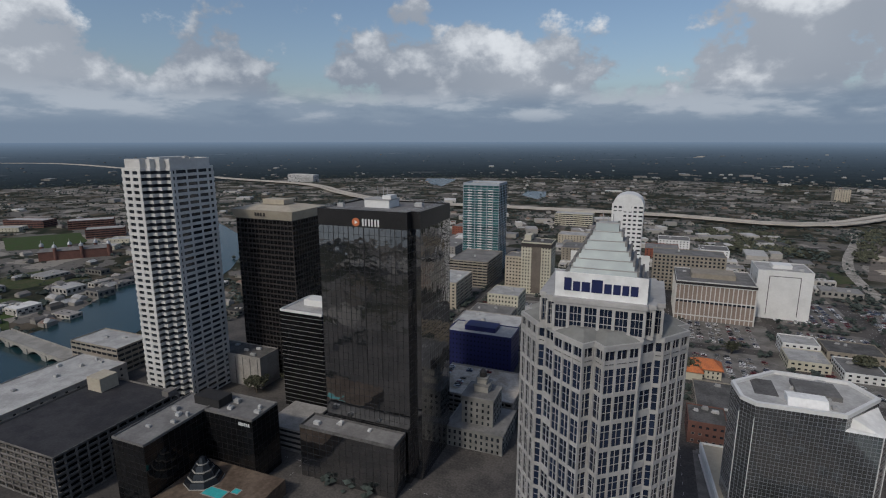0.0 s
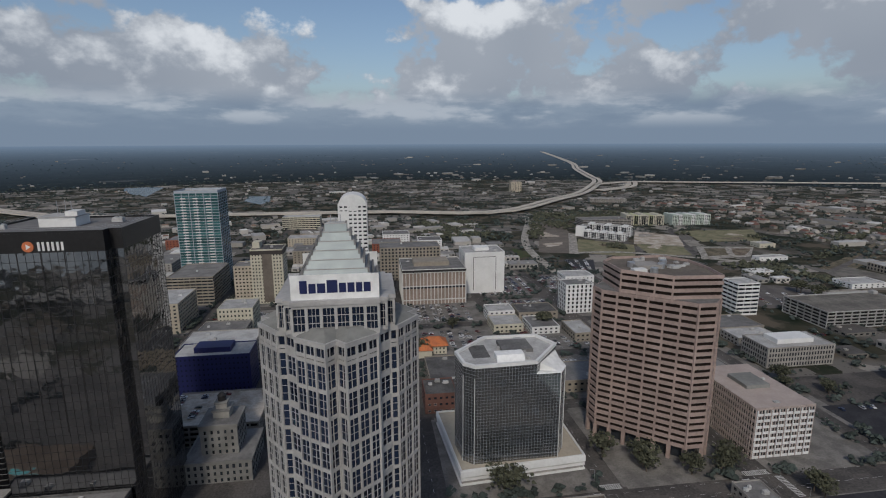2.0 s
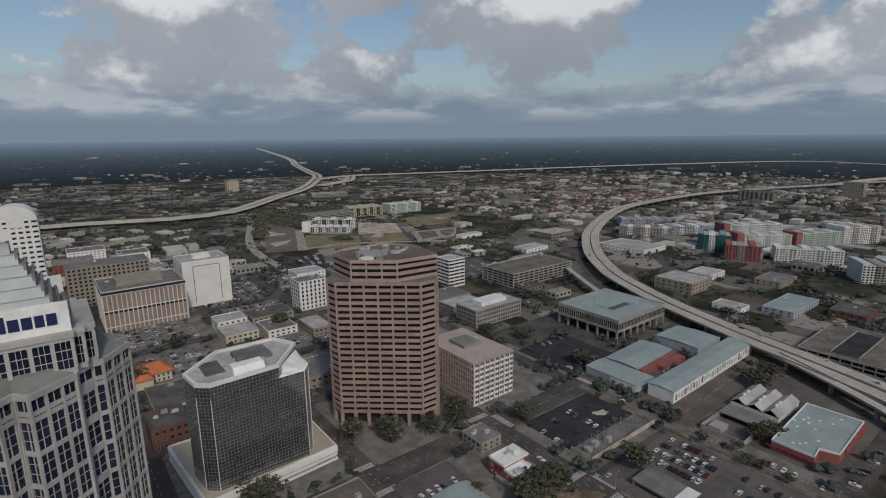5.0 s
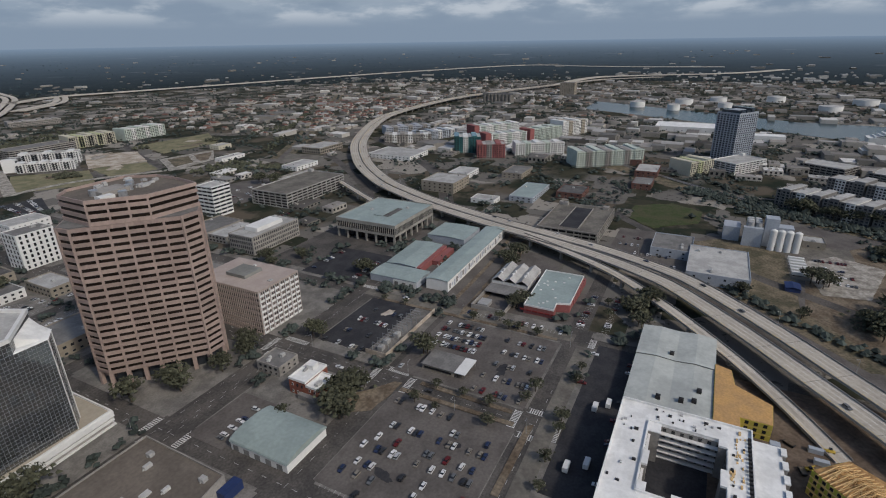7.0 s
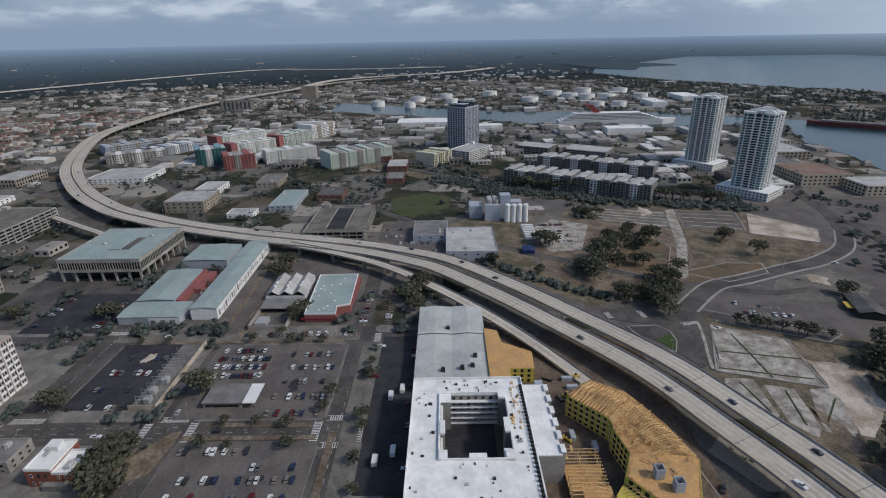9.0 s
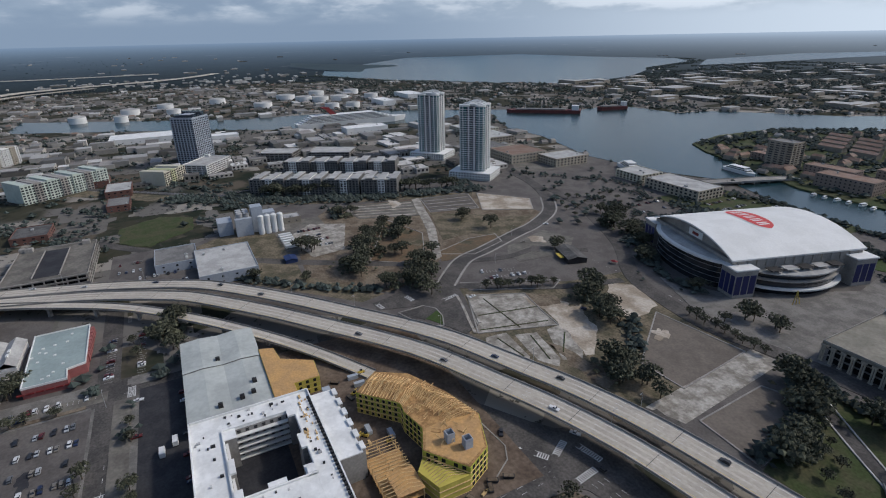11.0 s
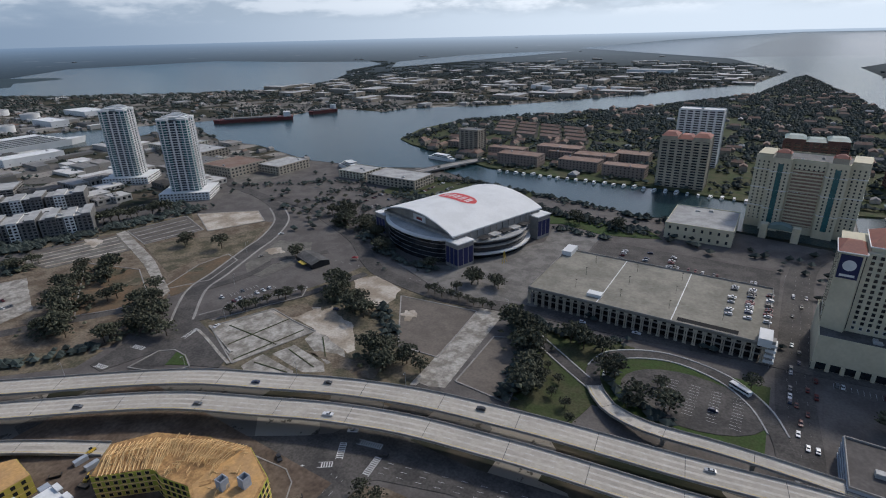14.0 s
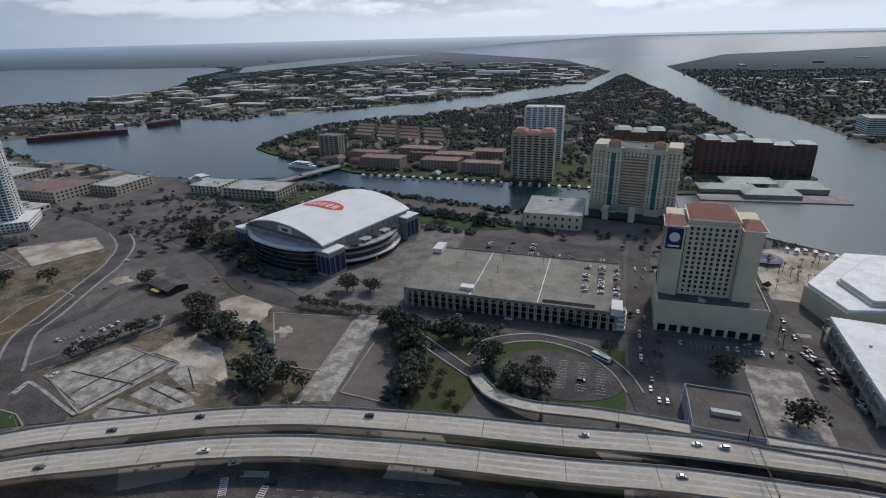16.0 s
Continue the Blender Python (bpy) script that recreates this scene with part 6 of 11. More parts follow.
    root = thing("condominium_tower", -218, 716, 0, 0, "teal glass condominium tower with balconies", "skyscraper")
    take(-246, 692, -190, 742)
    pts = rect(52, 42)
    banded(root, pts, 0, 34, 3.6, 0.6, "bluewall", "glass_teal", 0.25, pier_bay=8.6, pier_w=0.6, pier_depth=0.4)
    for k in range(3):
        bm = bmesh.new()
        for f in range(3, 33):
            box(bm, -19 + k * 15, -22.4, f * 3.6, -13 + k * 15, -20.9, f * 3.6 + 1.15)
        tagged(part("balcony_bay", bm, "white", root), kind="stuff")
    roof_top(root, pts, 123.4, "roof_light", "bluewall", 2.4, 4)


def white_crest_tower():
    """White tower with an arched crest."""
    root = thing("office_tower", -18, 537, 0, 0, "white office tower with an arched crest", "skyscraper")
    take(-34, 518, 4, 556)
    w = 13.5
    pts = rect(27, 32)
    banded(root, pts, 0, 30, 4.1, 2.4, "white", "glass", 0.3, pier_bay=4.5, pier_w=1.8, pier_depth=0.35)
    arc = [(-w, 0)] + [(-w * math.cos(math.pi * k / 12), 9.5 * math.sin(math.pi * k / 12)) for k in range(13)] + [(w, 0)]
    bm = bmesh.new()
    lo = [bm.verts.new((x, -16, 125 + z)) for x, z in arc[1:-1]]
    hi = [bm.verts.new((x, 16, 125 + z)) for x, z in arc[1:-1]]
    for i in range(len(lo) - 1):
        bm.faces.new((lo[i], lo[i + 1], hi[i + 1], hi[i]))
    bm.faces.new(lo)
    bm.faces.new(hi)
    part("crest", bm, "white", root)
    part("crest_slot", boxes((-3.4, -16.2, 118, 3.4, -15.9, 132)), "white", root)
    part("shaft_wall", boxes((-13.6, -16.5, 0, -5, -15.8, 118)), "white", root)


glass_condo()
white_crest_tower()


def finned_block(x0, y0, x1, y1, h, label):
    """Federal building: tall white fins over a base and a dark brown attic."""
    root = thing("finned_office", (x0 + x1) / 2, (y0 + y1) / 2, 0, 0, label, "office")
    take(x0, y0, x1, y1)
    pts = rect(x1 - x0, y1 - y0)
    part("wall", prism(bmesh.new(), grow(pts, -0.8), -0.2, h), "pink_stone", root)
    for z in (5, h * 0.52, h - 3.5):
        part("string_course", prism(bmesh.new(), grow(pts, 0.1), z, z + 0.9), "precast", root)
    part("window_strip", prism(bmesh.new(), grow(pts, -0.6), h * 0.52 - 2.4, h * 0.52), "glass", root)
    part("attic", prism(bmesh.new(), grow(pts, 0.3), h - 2.6, h), "dark_metal", root)
    for a, b, n, turn in edges_of(pts):
        k = round(n / 4.2)
        for j in range(k + 1):
            p = a.lerp(b, j / k)
            bm = bmesh.new()
            box(bm, -0.4, -0.15, 0, 0.4, 0.9, h - 2.6, Matrix.Translation((p.x, p.y, 0)) @ Matrix.Rotation(turn, 4, "Z"))
            part("fin", bm, "precast", root)
    roof_top(root, pts, h, "roof_grey", "precast", 1.0, 4)
    part("penthouse", boxes((-22, -12, h, 20, 14, h + 5)), "beige", root, "brown louvred plant room")


finned_block(33, 578, 107, 640, 41, "pale office block with tall white fins")
simple_house("office_block", 10, 690, 92, 730, 45, 10, "beige", "roof_grey", "beige office block with deep square windows", "office", bay=4.5, win=(2.4, 2.4), limit=160)


def blank_white_block():
    root = thing("records_building", 137, 636, 0, 0, "white nearly windowless block with dark edge lines", "building")
    take(110, 612, 166, 660)
    pts = rect(50, 44)
    part("wall", prism(bmesh.new(), pts, -0.2, 51), "white", root)
    # dark strips painted as the shade in the panel's recessed edges
    for x in (-14, 14):
        part("shadow_line", boxes((x - 0.3, -22.12, 4, x + 0.3, -21.9, 46)), "dark_metal", root)
    part("shadow_line", boxes((-14, -22.12, 45.6, 14, -21.9, 46.2)), "dark_metal", root)
    for y in (-12, 12):
        part("shadow_line", boxes((-25.12, y - 0.3, 4, -24.9, y + 0.3, 46)), "dark_metal", root)
    roof_top(root, pts, 51, "roof_light", "white", 1.0, 5)
    part("penthouse", boxes((-10, -8, 51, 8, 8, 55)), "white", root)


blank_white_block()
simple_house("white_block", 207, 522, 238, 546, 32, 7, "white", "roof_grey", "white seven-storey block with tall dark windows", "building", bay=4.6, win=(1.9, 2.9), limit=260)


def orange_roofed_house():
    root = thing("mission_house", 52, 441, 0, 0, "old house with an orange tiled roof and bell tower", "house")
    take(36, 424, 70, 460)
    part("wall", boxes((-11, -9, -0.2, 11, 9, 8)), "cream", root)
    part("roof", prism(bmesh.new(), rect(25, 21), 8, 13.5, rect(10, 1.5)), "terracotta", root, "orange tiled hipped roof")
    part("wing_wall", boxes((-15, -16, -0.2, -3, -9.1, 7)), "cream", root)
    part("wing_roof", prism(bmesh.new(), [(-16, -17), (-2, -17), (-2, -8), (-16, -8)], 7, 10.5, [(-12, -13), (-6, -13), (-6, -12), (-12, -12)]), "terracotta", root)
    windows_on(root, rect(22, 18), 0, 2, 3.6, 1.2, 1.8, 1, 3.2, "glass", "cream", 30)
    tw = thing("bell_tower", 30, 452, 0, 0, "white six-storey tower beside the orange house", "building")
    part("wall", boxes((-6, -6, -0.2, 6, 6, 24)), "white", tw)
    windows_on(tw, rect(12, 12), 0, 6, 3.9, 1.1, 1.6, 1.2, 3.4, "glass", "white", 60)
    part("roof", prism(bmesh.new(), rect(13, 13), 24, 26, rect(9, 9)), "roof_light", tw)


orange_roofed_house()
simple_house("brick_block", 33, 330, 55, 354, 14, 3, "brick_dull", "roof_dark", "dark brick low block with flat roof", "building", bay=4)


def bay_office():
    """Eight-storey office: pink-beige west front with thin piers, white gridded south end."""
    root = thing("office_block", 237, 279, 0, 0, "eight-storey beige office with thin piers and white grid end", "office")
    take(217, 249, 258, 308)
    pts = rect(38, 57)
    banded(root, pts, 0, 8, 3.9, 1.5, "blush", "glass", 0.3, pier_bay=1.9, pier_w=0.55, pier_depth=0.55)
    for k in range(8):
        for f in range(8):
            bm = boxes((-18.4 + k * 4.75, -29.3, f * 3.9 + 0.4, -14.6 + k * 4.75, -28.9, f * 3.9 + 1.9), (-18.4 + k * 4.75, -29.3, f * 3.9 + 1.9, -17.8 + k * 4.75, -28.9, f * 3.9 + 3.9))
            part("white_panel", bm, "white", root)
    roof_top(root, pts, 31.6, "slab_roof", "blush", 1.0, 4)
    part("penthouse", boxes((-8, -6, 31.6, 8, 12, 35)), "slab_roof", root)


bay_office()
simple_house("office_block", 320, 363, 382, 394, 17, 4, "concrete", "roof_light", "low concrete office with fins and white roof", "office", bay=2.6, win=(1.2, 2.6), limit=200)
part("penthouse", boxes((-16, -7, 17, 18, 9, 21)), "white", scene.objects[[o.name for o in scene.objects if o.name.startswith("office_block")][-1]])
garage("parking_garage", 446, 437, 556, 494, 17, 5, "long open concrete parking garage", wall="roof_light", bay=9, roof="slab")
simple_house("striped_block", 385, 488, 410, 512, 35, 8, "white", "roof_light", "white striped slab block", "building", ribbons=True, bay=8)
rnd = random.Random(5)
for x0, y0, x1, y1, h, wall, roof in ((116, 475, 146, 505, 8, "cream", "roof_light"), (150, 505, 192, 536, 9, "beige", "roof_dark"), (118, 508, 146, 532, 11, "white", "roof_light"), (152, 466, 180, 500, 7, "white", "roof_grey"),
                                      (186, 442, 206, 478, 8, "beige", "roof_light"), (140, 346, 190, 380, 9, "beige", "roof_grey"), (218, 346, 280, 400, 8, "concrete", "roof_grey"), (222, 430, 280, 470, 7, "white", "roof_light"),
                                      (330, 410, 372, 436, 7, "concrete", "roof_light"), (318, 440, 380, 476, 6, "beige", "roof_grey"), (-60, 346, -20, 400, 12, "stone", "roof_grey"), (-50, 430, -10, 490, 18, "beige", "roof_dark"),
                                      (40, 346, 100, 404, 10, "beige", "roof_dark"), (-250, 430, -196, 490, 24, "beige", "roof_grey"), (-160, 430, -100, 466, 20, "concrete", "roof_light"), (-250, 346, -180, 404, 30, "concrete", "roof_grey"),
                                      (-330, 430, -280, 480, 26, "concrete", "roof_light"), (-330, 520, -270, 570, 20, "beige", "roof_grey"), (-250, 520, -190, 576, 30, "tan", "roof_light"), (-40, 604, 12, 660, 20, "concrete", "roof_dark")):
    simple_house("downtown_block", x0, y0, x1, y1, h, max(2, round(h / 3.8)), wall, roof, "flat-roofed %s downtown block" % {"cream": "cream", "beige": "beige", "white": "white", "concrete": "grey concrete", "stone": "grey stone", "tan": "tan"}[wall], "building", bay=4.5, win=(2.2, 1.6), limit=40, gear=4)

# ---- lots, sheds and building site this side of the expressway ----
def fin_library():
    root = thing("civic_office", 434, 290, 0, 0, "concrete civic office with overhanging finned upper floors", "office")
    take(394, 254, 476, 326)
    part("ground_storey", prism(bmesh.new(), rect(62, 54), -0.2, 9), "glass", root)
    pts = rect(76, 68)
    part("wall", prism(bmesh.new(), pts, 9, 20), "stone", root)
    part("window_band", prism(bmesh.new(), grow(pts, 0.06), 11.4, 17.6), "glass", root)
    part("roof_band", prism(bmesh.new(), grow(pts, 0.7), 17.6, 20.2), "stone", root)
    part("floor_band", prism(bmesh.new(), grow(pts, 0.6), 9, 11.4), "stone", root)
    for a, b, n, turn in edges_of(pts):
        k = round(n / 2.3)
        for j in range(k + 1):
            p = a.lerp(b, j / k)
            bm = bmesh.new()
            box(bm, -0.3, -0.6, 11.4, 0.22, 0.1, 17.6, Matrix.Translation((p.x, p.y, 0)) @ Matrix.Rotation(turn, 4, "Z"))
            part("fin", bm, "stone", root)
        k = round(n / 11.0)
        for j in range(k):
            p = a.lerp(b, j / k)
            bm = bmesh.new()
            box(bm, -0.8, 0.2, -0.2, 0.8, 1.8, 9.1, Matrix.Translation((p.x, p.y, 0)) @ Matrix.Rotation(turn, 4, "Z"))
            part("column", bm, "stone", root)
    roof_top(root, grow(pts, 0.7), 20.2, "roof_blue", "stone", 0.8, 3)
    part("roof_well", boxes((-16, -13, 20.2, 12, -7, 20.9)), "roof_dark", root)
    part("roof_curb", boxes((-17, -6.5, 20.2, 13, 4, 21.2)), "roof_blue", root)


def gable(root, x0, y0, x1, y1, z0, h, rise, wall, roof, along_x=True, over=0.4):
    body = part("wall", boxes((x0, y0, z0 - 0.2, x1, y1, z0 + h)), wall, root)
    bm = bmesh.new()
    if along_x:
        ym = (y0 + y1) / 2
        sec = [(y0 - over, z0 + h), (ym, z0 + h + rise), (y1 + over, z0 + h), (y1 + over, z0 + h + 0.25), (ym, z0 + h + rise + 0.25), (y0 - over, z0 + h + 0.25)]
        a = [bm.verts.new((x0 - over, y, z)) for y, z in sec]
        b = [bm.verts.new((x1 + over, y, z)) for y, z in sec]
        ends = [((x, y0, z0 + h), (x, y1, z0 + h), (x, ym, z0 + h + rise)) for x in (x0, x1)]
    else:
        xm = (x0 + x1) / 2
        sec = [(x0 - over, z0 + h), (xm, z0 + h + rise), (x1 + over, z0 + h), (x1 + over, z0 + h + 0.25), (xm, z0 + h + rise + 0.25), (x0 - over, z0 + h + 0.25)]
        a = [bm.verts.new((x, y0 - over, z)) for x, z in sec]
        b = [bm.verts.new((x, y1 + over, z)) for x, z in sec]
        ends = [((x0, y, z0 + h), (x1, y, z0 + h), (xm, y, z0 + h + rise)) for y in (y0, y1)]
    n = len(sec)
    for i in range(n):
        bm.faces.new((a[i], a[(i + 1) % n], b[(i + 1) % n], b[i]))
    bm.faces.new(a)
    bm.faces.new(b[::-1])
    part("roof", bm, roof, root)
    for e in ends:
        bm = bmesh.new()
        bm.faces.new([bm.verts.new(p) for p in e])
        bmesh.ops.solidify(bm, geom=list(bm.faces), thickness=0.15)
        part("gable_end", bm, wall, body)


fin_library()
root = thing("long_shed", 396, 177.5, 0, 1.5, "long white painted building with a blue-grey metal roof", "warehouse")
take(328, 165, 465, 190)
gable(root, -67, -9.5, 67, 9.5, 0, 9.0, 1.0, "white", "roof_blue")
rnd = random.Random(3)
for k in range(30):
    part("mural_patch", boxes((-64 + k * 4.3, -9.62, rnd.uniform(1, 4), -62.5 + k * 4.3 + rnd.uniform(0, 1.5), -9.48, rnd.uniform(5, 8))), "bluewall" if k % 3 else "roof_grey", root)
root = thing("warehouse", 335, 213, 0, 0, "grey metal warehouse front with white doors", "warehouse")
take(322, 190, 346, 236)
gable(root, -12, -22, 11, 22, 0, 6.0, 0.8, "bluewall", "roof_blue", False)
part("white_front", boxes((-12.3, -21.5, 0, -12.05, 0, 5.2)), "white", root)
for k in range(3):
    part("roller_door", boxes((-12.5, -19 + k * 7, 0, -12.3, -15.6 + k * 7, 3.6)), "roof_grey", root)
root = thing("warehouse", 376, 222, 0, 3, "grey-green metal warehouse with a red painted wall", "warehouse")
take(346, 206, 406, 238)
gable(root, -28, -14, 28, 14, 0, 6.2, 1.0, "bluewall", "roof_blue")
part("red_wall", boxes((-27, -18.5, -0.2, 28, -14.5, 5.6)), "rose", root, "red painted lean-to")
root = thing("red_lean_to", 388, 200, 0, 2, "low red shed with crates in a narrow yard", "shed")
part("wall", boxes((-16, -2.5, 0, 18, 3.5, 4)), "rose", root)
rnd = random.Random(8)
for k in range(10):
    x, y = rnd.uniform(-22, 18), rnd.uniform(-7, -3.5)
    part("crate", boxes((x, y, 0, x + rnd.uniform(1, 2.6), y + rnd.uniform(1, 2.2), rnd.uniform(0.8, 2.2))), ("dark_metal", "plant", "brick")[k % 3], root)
root = thing("warehouse", 440, 214, 0, 0, "long grey flat-roofed warehouse", "warehouse")
take(420, 194, 460, 236)
gable(root, -19, -19, 19, 20, 0, 7.5, 0.8, "bluewall", "roof_blue")


def red_shop():
    root = thing("store", 356, 91, 0, 0, "white flat-roofed store with red awnings", "store")
    take(322, 72, 392, 110)
    pts = [(-33, -11), (-22, -10), (-19, -19), (33, -17), (32, 14), (-33, 11)]
    part("wall", prism(bmesh.new(), pts, -0.2, 6.6), "rose", root)
    roof_top(root, pts, 6.6, "roof_blue", "white", 0.8, 0)
    for k in range(6):
        part("awning", prism(bmesh.new(), [(-33.6, -13 + k * 4.6), (-32, -13 + k * 4.6), (-32, -9.4 + k * 4.6), (-33.6, -9.4 + k * 4.6)], 2.6, 3.4), "red", root)
    for k in range(8):
        part("red_panel", boxes((-8 + k * 5, -19.4, 1.0, -4.2 + k * 5, -17.6, 6.2)), "rose", root)
    r = random.Random(9)
    for _ in range(14):
        x, y = r.uniform(-28, 30), r.uniform(-10, 12)
        part("skylight", boxes((x, y, 6.65, x + 1.4, y + 1.4, 7.1)), "white", root)


red_shop()
root = thing("peaked_shed", 373, 125, 0, 0, "shed with three white peaked roofs", "warehouse")
take(354, 108, 393, 142)
for k in range(3):
    gable(root, -17, -15 + k * 10, 17, -5.2 + k * 10, 0, 5, 3.4, "white", "roof_light")
    for i in range(2):
        part("roof_vent", boxes((-10 + i * 6, -10.6 + k * 10, 8.2, -7 + i * 6, -9.4 + k * 10, 9.6)), "white", root)
root = thing("walled_yard", 333, 126, 0, 0, "low grey walled yard with partial roof", "yard")
take(312, 112, 354, 140)
for r in ((-20, -13, -0.2, 20, -12.6, 4), (-20, 12.6, -0.2, 20, 13, 4), (-20, -12.6, -0.2, -19.6, 12.6, 4), (19.6, -12.6, -0.2, 20, 12.6, 4)):
    part("wall", boxes(r), "concrete", root)
part("roof", boxes((4, -12.6, 3.6, 19.6, 12.6, 4.1)), "roof_grey", root)
part("cabin", boxes((-16, 2, -0.2, -6, 10, 3.2)), "plant", root)

root = thing("parking_office", 238.5, 124, 0, 0, "low grey-roofed parking office with white canopy", "shed")
part("wall", boxes((-8, -10.5, 0.2, 8, 10.5, 3.8)), "beige", root)
part("roof", boxes((-8.6, -11, 3.8, 8.6, 11, 4.3)), "roof_grey", root)
part("window_band", boxes((-8.15, -9, 1.4, -7.9, 9, 2.8)), "glass", root)
part("canopy", boxes((-8.6, -18.2, 3.9, 8.6, -11.2, 4.2)), "white", root, "white flat canopy")
for x in (-7.6, 7.6):
    for y in (-17.6, -12):
        part("post", boxes((x - 0.12, y - 0.12, 0.2, x + 0.12, y + 0.12, 3.9)), "steel", root)

root = thing("brick_house", 187.5, 181, 0, 0, "red brick two-storey house with white roofs", "building")
take(176, 168, 199, 193)
for a, b, c, d, h in ((-9.5, -2, 9.5, 10, 9.6), (-9.5, -11, 5, -2.1, 7.6)):
    pts = [(a, b), (c, b), (c, d), (a, d)]
    part("wall", prism(bmesh.new(), pts, 0, h), "brick", root)
    windows_on(root, pts, 0.3, 2, h / 2.2, 1.2, 1.8, 1.0, 3.2, "glass", "white", 40)
    roof_top(root, pts, h, "membrane", "white", 0.9, 2)
part("stair_head", boxes((2, 2, 9.6, 7, 7, 12.4)), "white", root)
part("lean_to", boxes((-12.4, -10, 0, -9.7, 2, 3.2)), "roof_grey", root)
simple_house("low_shop", 186, 206, 202, 224, 6, 2, "concrete", "roof_grey", "low grey-green shop with roof plant", "shop", bay=4, base=0.2)

root = thing("vaulted_hall", 145, 168, 0, 0, "white hall with a low vaulted blue-grey metal roof", "hall")
take(130, 149, 160, 188)
part("wall", boxes((-14, -18, 0, 14, 18, 5.2)), "white", root)
bm = bmesh.new()
arc = [(14.5 * math.cos(math.pi * k / 12), 5.0 + 3.4 * math.sin(math.pi * k / 12)) for k in range(13)]
rows = [[bm.verts.new((x, y, z)) for x, z in arc] for y in (-18.5, 18.5)]
for i in range(12):
    bm.faces.new((rows[0][i], rows[0][i + 1], rows[1][i + 1], rows[1][i]))
for r in rows:
    bm.faces.new(r)
part("vault", bm, "roof_blue", root)
for k in range(5):
    part("door", boxes((-14.12, -15 + k * 7, 0.2, -13.95, -11.5 + k * 7, 3.4)), "roof_grey", root)

root = thing("flat_roofed_store", 92, 192, 0, 0, "wide low store with a stained grey flat roof", "building")
take(66, 162, 114, 222)
pts = [(-24, -30), (20, -24), (21, 30), (-24, 30)]
part("wall", prism(bmesh.new(), pts, 0, 8), "concrete", root)
roof_top(root, pts, 8, "lot_brown", "concrete", 0.9, 9)
part("canopy", boxes((14, -30, 0.2, 24, -25, 5)), "tarp", root, "dark blue canopy")

root = thing("depot", 283.5, -1, 0, 0, "long depot with pale grey metal roofs", "warehouse")
take(240, -24, 328, 22)
for x0, x1, h in ((-41.5, 6, 8.6), (6.2, 41.5, 9.4)):
    for y0, y1 in ((-21, -0.5), (-0.3, 21)):
        gable(root, x0, y0, x1, y1, 0, h, 0.9, "concrete", "roof_metal")
for x, y in ((-32, -6), (-30, -12), (-34, 5), (-20, -14), (12, 2)):
    bm = bmesh.new()
    box(bm, x - 1.4, y - 1.2, 9.2, x + 1.4, y + 1.2, 11.2)
    drum(bm, x, y, 11.2, 11.6, 0.9, 10)
    part("rooftop_unit", bm, "dark_metal", root)


def court_building():
    """New flats round a court: white membrane roof with plant, grey-white walls."""
    root = thing("apartment_building", 187, -12, 0, 0, "new apartment building round a court with a white roof", "apartments")
    take(140, -50, 232, 20)
    x0, x1, y0, y1 = -47, 44, -35, 31
    hx0, hx1, hy0, hy1 = -13, 31, -15, 17
    bars = ((x0, hy1, x1, y1), (x0, y0 + 10, x1, hy0), (hx1, hy0, x1, hy1), (x0, hy0, hx0, hy1))
    for i, (a, b, c, d) in enumerate(bars):
        pts = [(a, b), (c, b), (c, d), (a, d)]
        part("wall", prism(bmesh.new(), pts, -0.2, 16.6), "roof_grey" if i % 2 else "concrete", root)
        part("roof", prism(bmesh.new(), grow(pts, -0.02 if i > 1 else 0.0), 16.6, 17.05 + 0.006 * i), "membrane", root)
    windows_on(root, [(hx0, hy0), (hx0, hy1), (hx1, hy1), (hx1, hy0)], 0, 5, 3.3, 1.5, 1.7, 0.9, 3.4, "glass", "white", 160)
    windows_on(root, [(x0, y0 + 10), (x1, y0 + 10), (x1, y1), (x0, y1)], 0, 5, 3.3, 1.5, 1.7, 0.9, 3.8, "glass", "white", 140)
    for a, b, c, d in ((hx0 - 0.5, hy0 - 0.5, hx1 + 0.5, hy1 + 0.5), (x0, y0 + 10, x1, y1)):
        for r in ((a, b - 0.3, c, b + 0.3), (a, d - 0.3, c, d + 0.3), (a - 0.3, b + 0.3, a + 0.3, d - 0.3), (c - 0.3, b + 0.3, c + 0.3, d - 0.3)):
            part("parapet", boxes((r[0], r[1], 17.0, r[2], r[3], 18.2)), "membrane", root)
    # wing to the south with a walkway of plant
    part("wing_wall", boxes((-10, y0 - 1.5, -0.2, 40, y0 + 9.7, 15.4)), "concrete", root)
    part("wing_roof", boxes((-10, y0 - 1.5, 15.4, 40, y0 + 9.7, 16)), "membrane", root)
    for k in range(6):
        x = -9 + k * 8.6
        part("bay", boxes((x, y0 - 3.0, -0.2, x + 4.6, y0 - 1.4, 16.4)), "concrete", root)
        part("bay_cap", boxes((x - 0.2, y0 - 3.2, 16.4, x + 4.8, y0 - 1.0, 17.0)), "membrane", root)
    for x, y, a, b in ((hx0, hy0, 4, 3), (hx1 - 4, hy0, 4, 3), (hx0, hy1 - 3, 4, 3), (hx0 + 15, hy1 - 2, 8, 2), (hx0, hy0 + 12, 2, 7), (hx0 + 16, hy0, 9, 2)):
        part("bay", boxes((x, y, 0.2, x + a, y + b, 17.4)), "concrete", root)
        part("bay_cap", boxes((x - 0.3, y - 0.3, 17.4, x + a + 0.3, y + b + 0.3, 18.5)), "membrane", root)
    r = random.Random(21)
    for k in range(34):
        x = -46 + k * 2.5
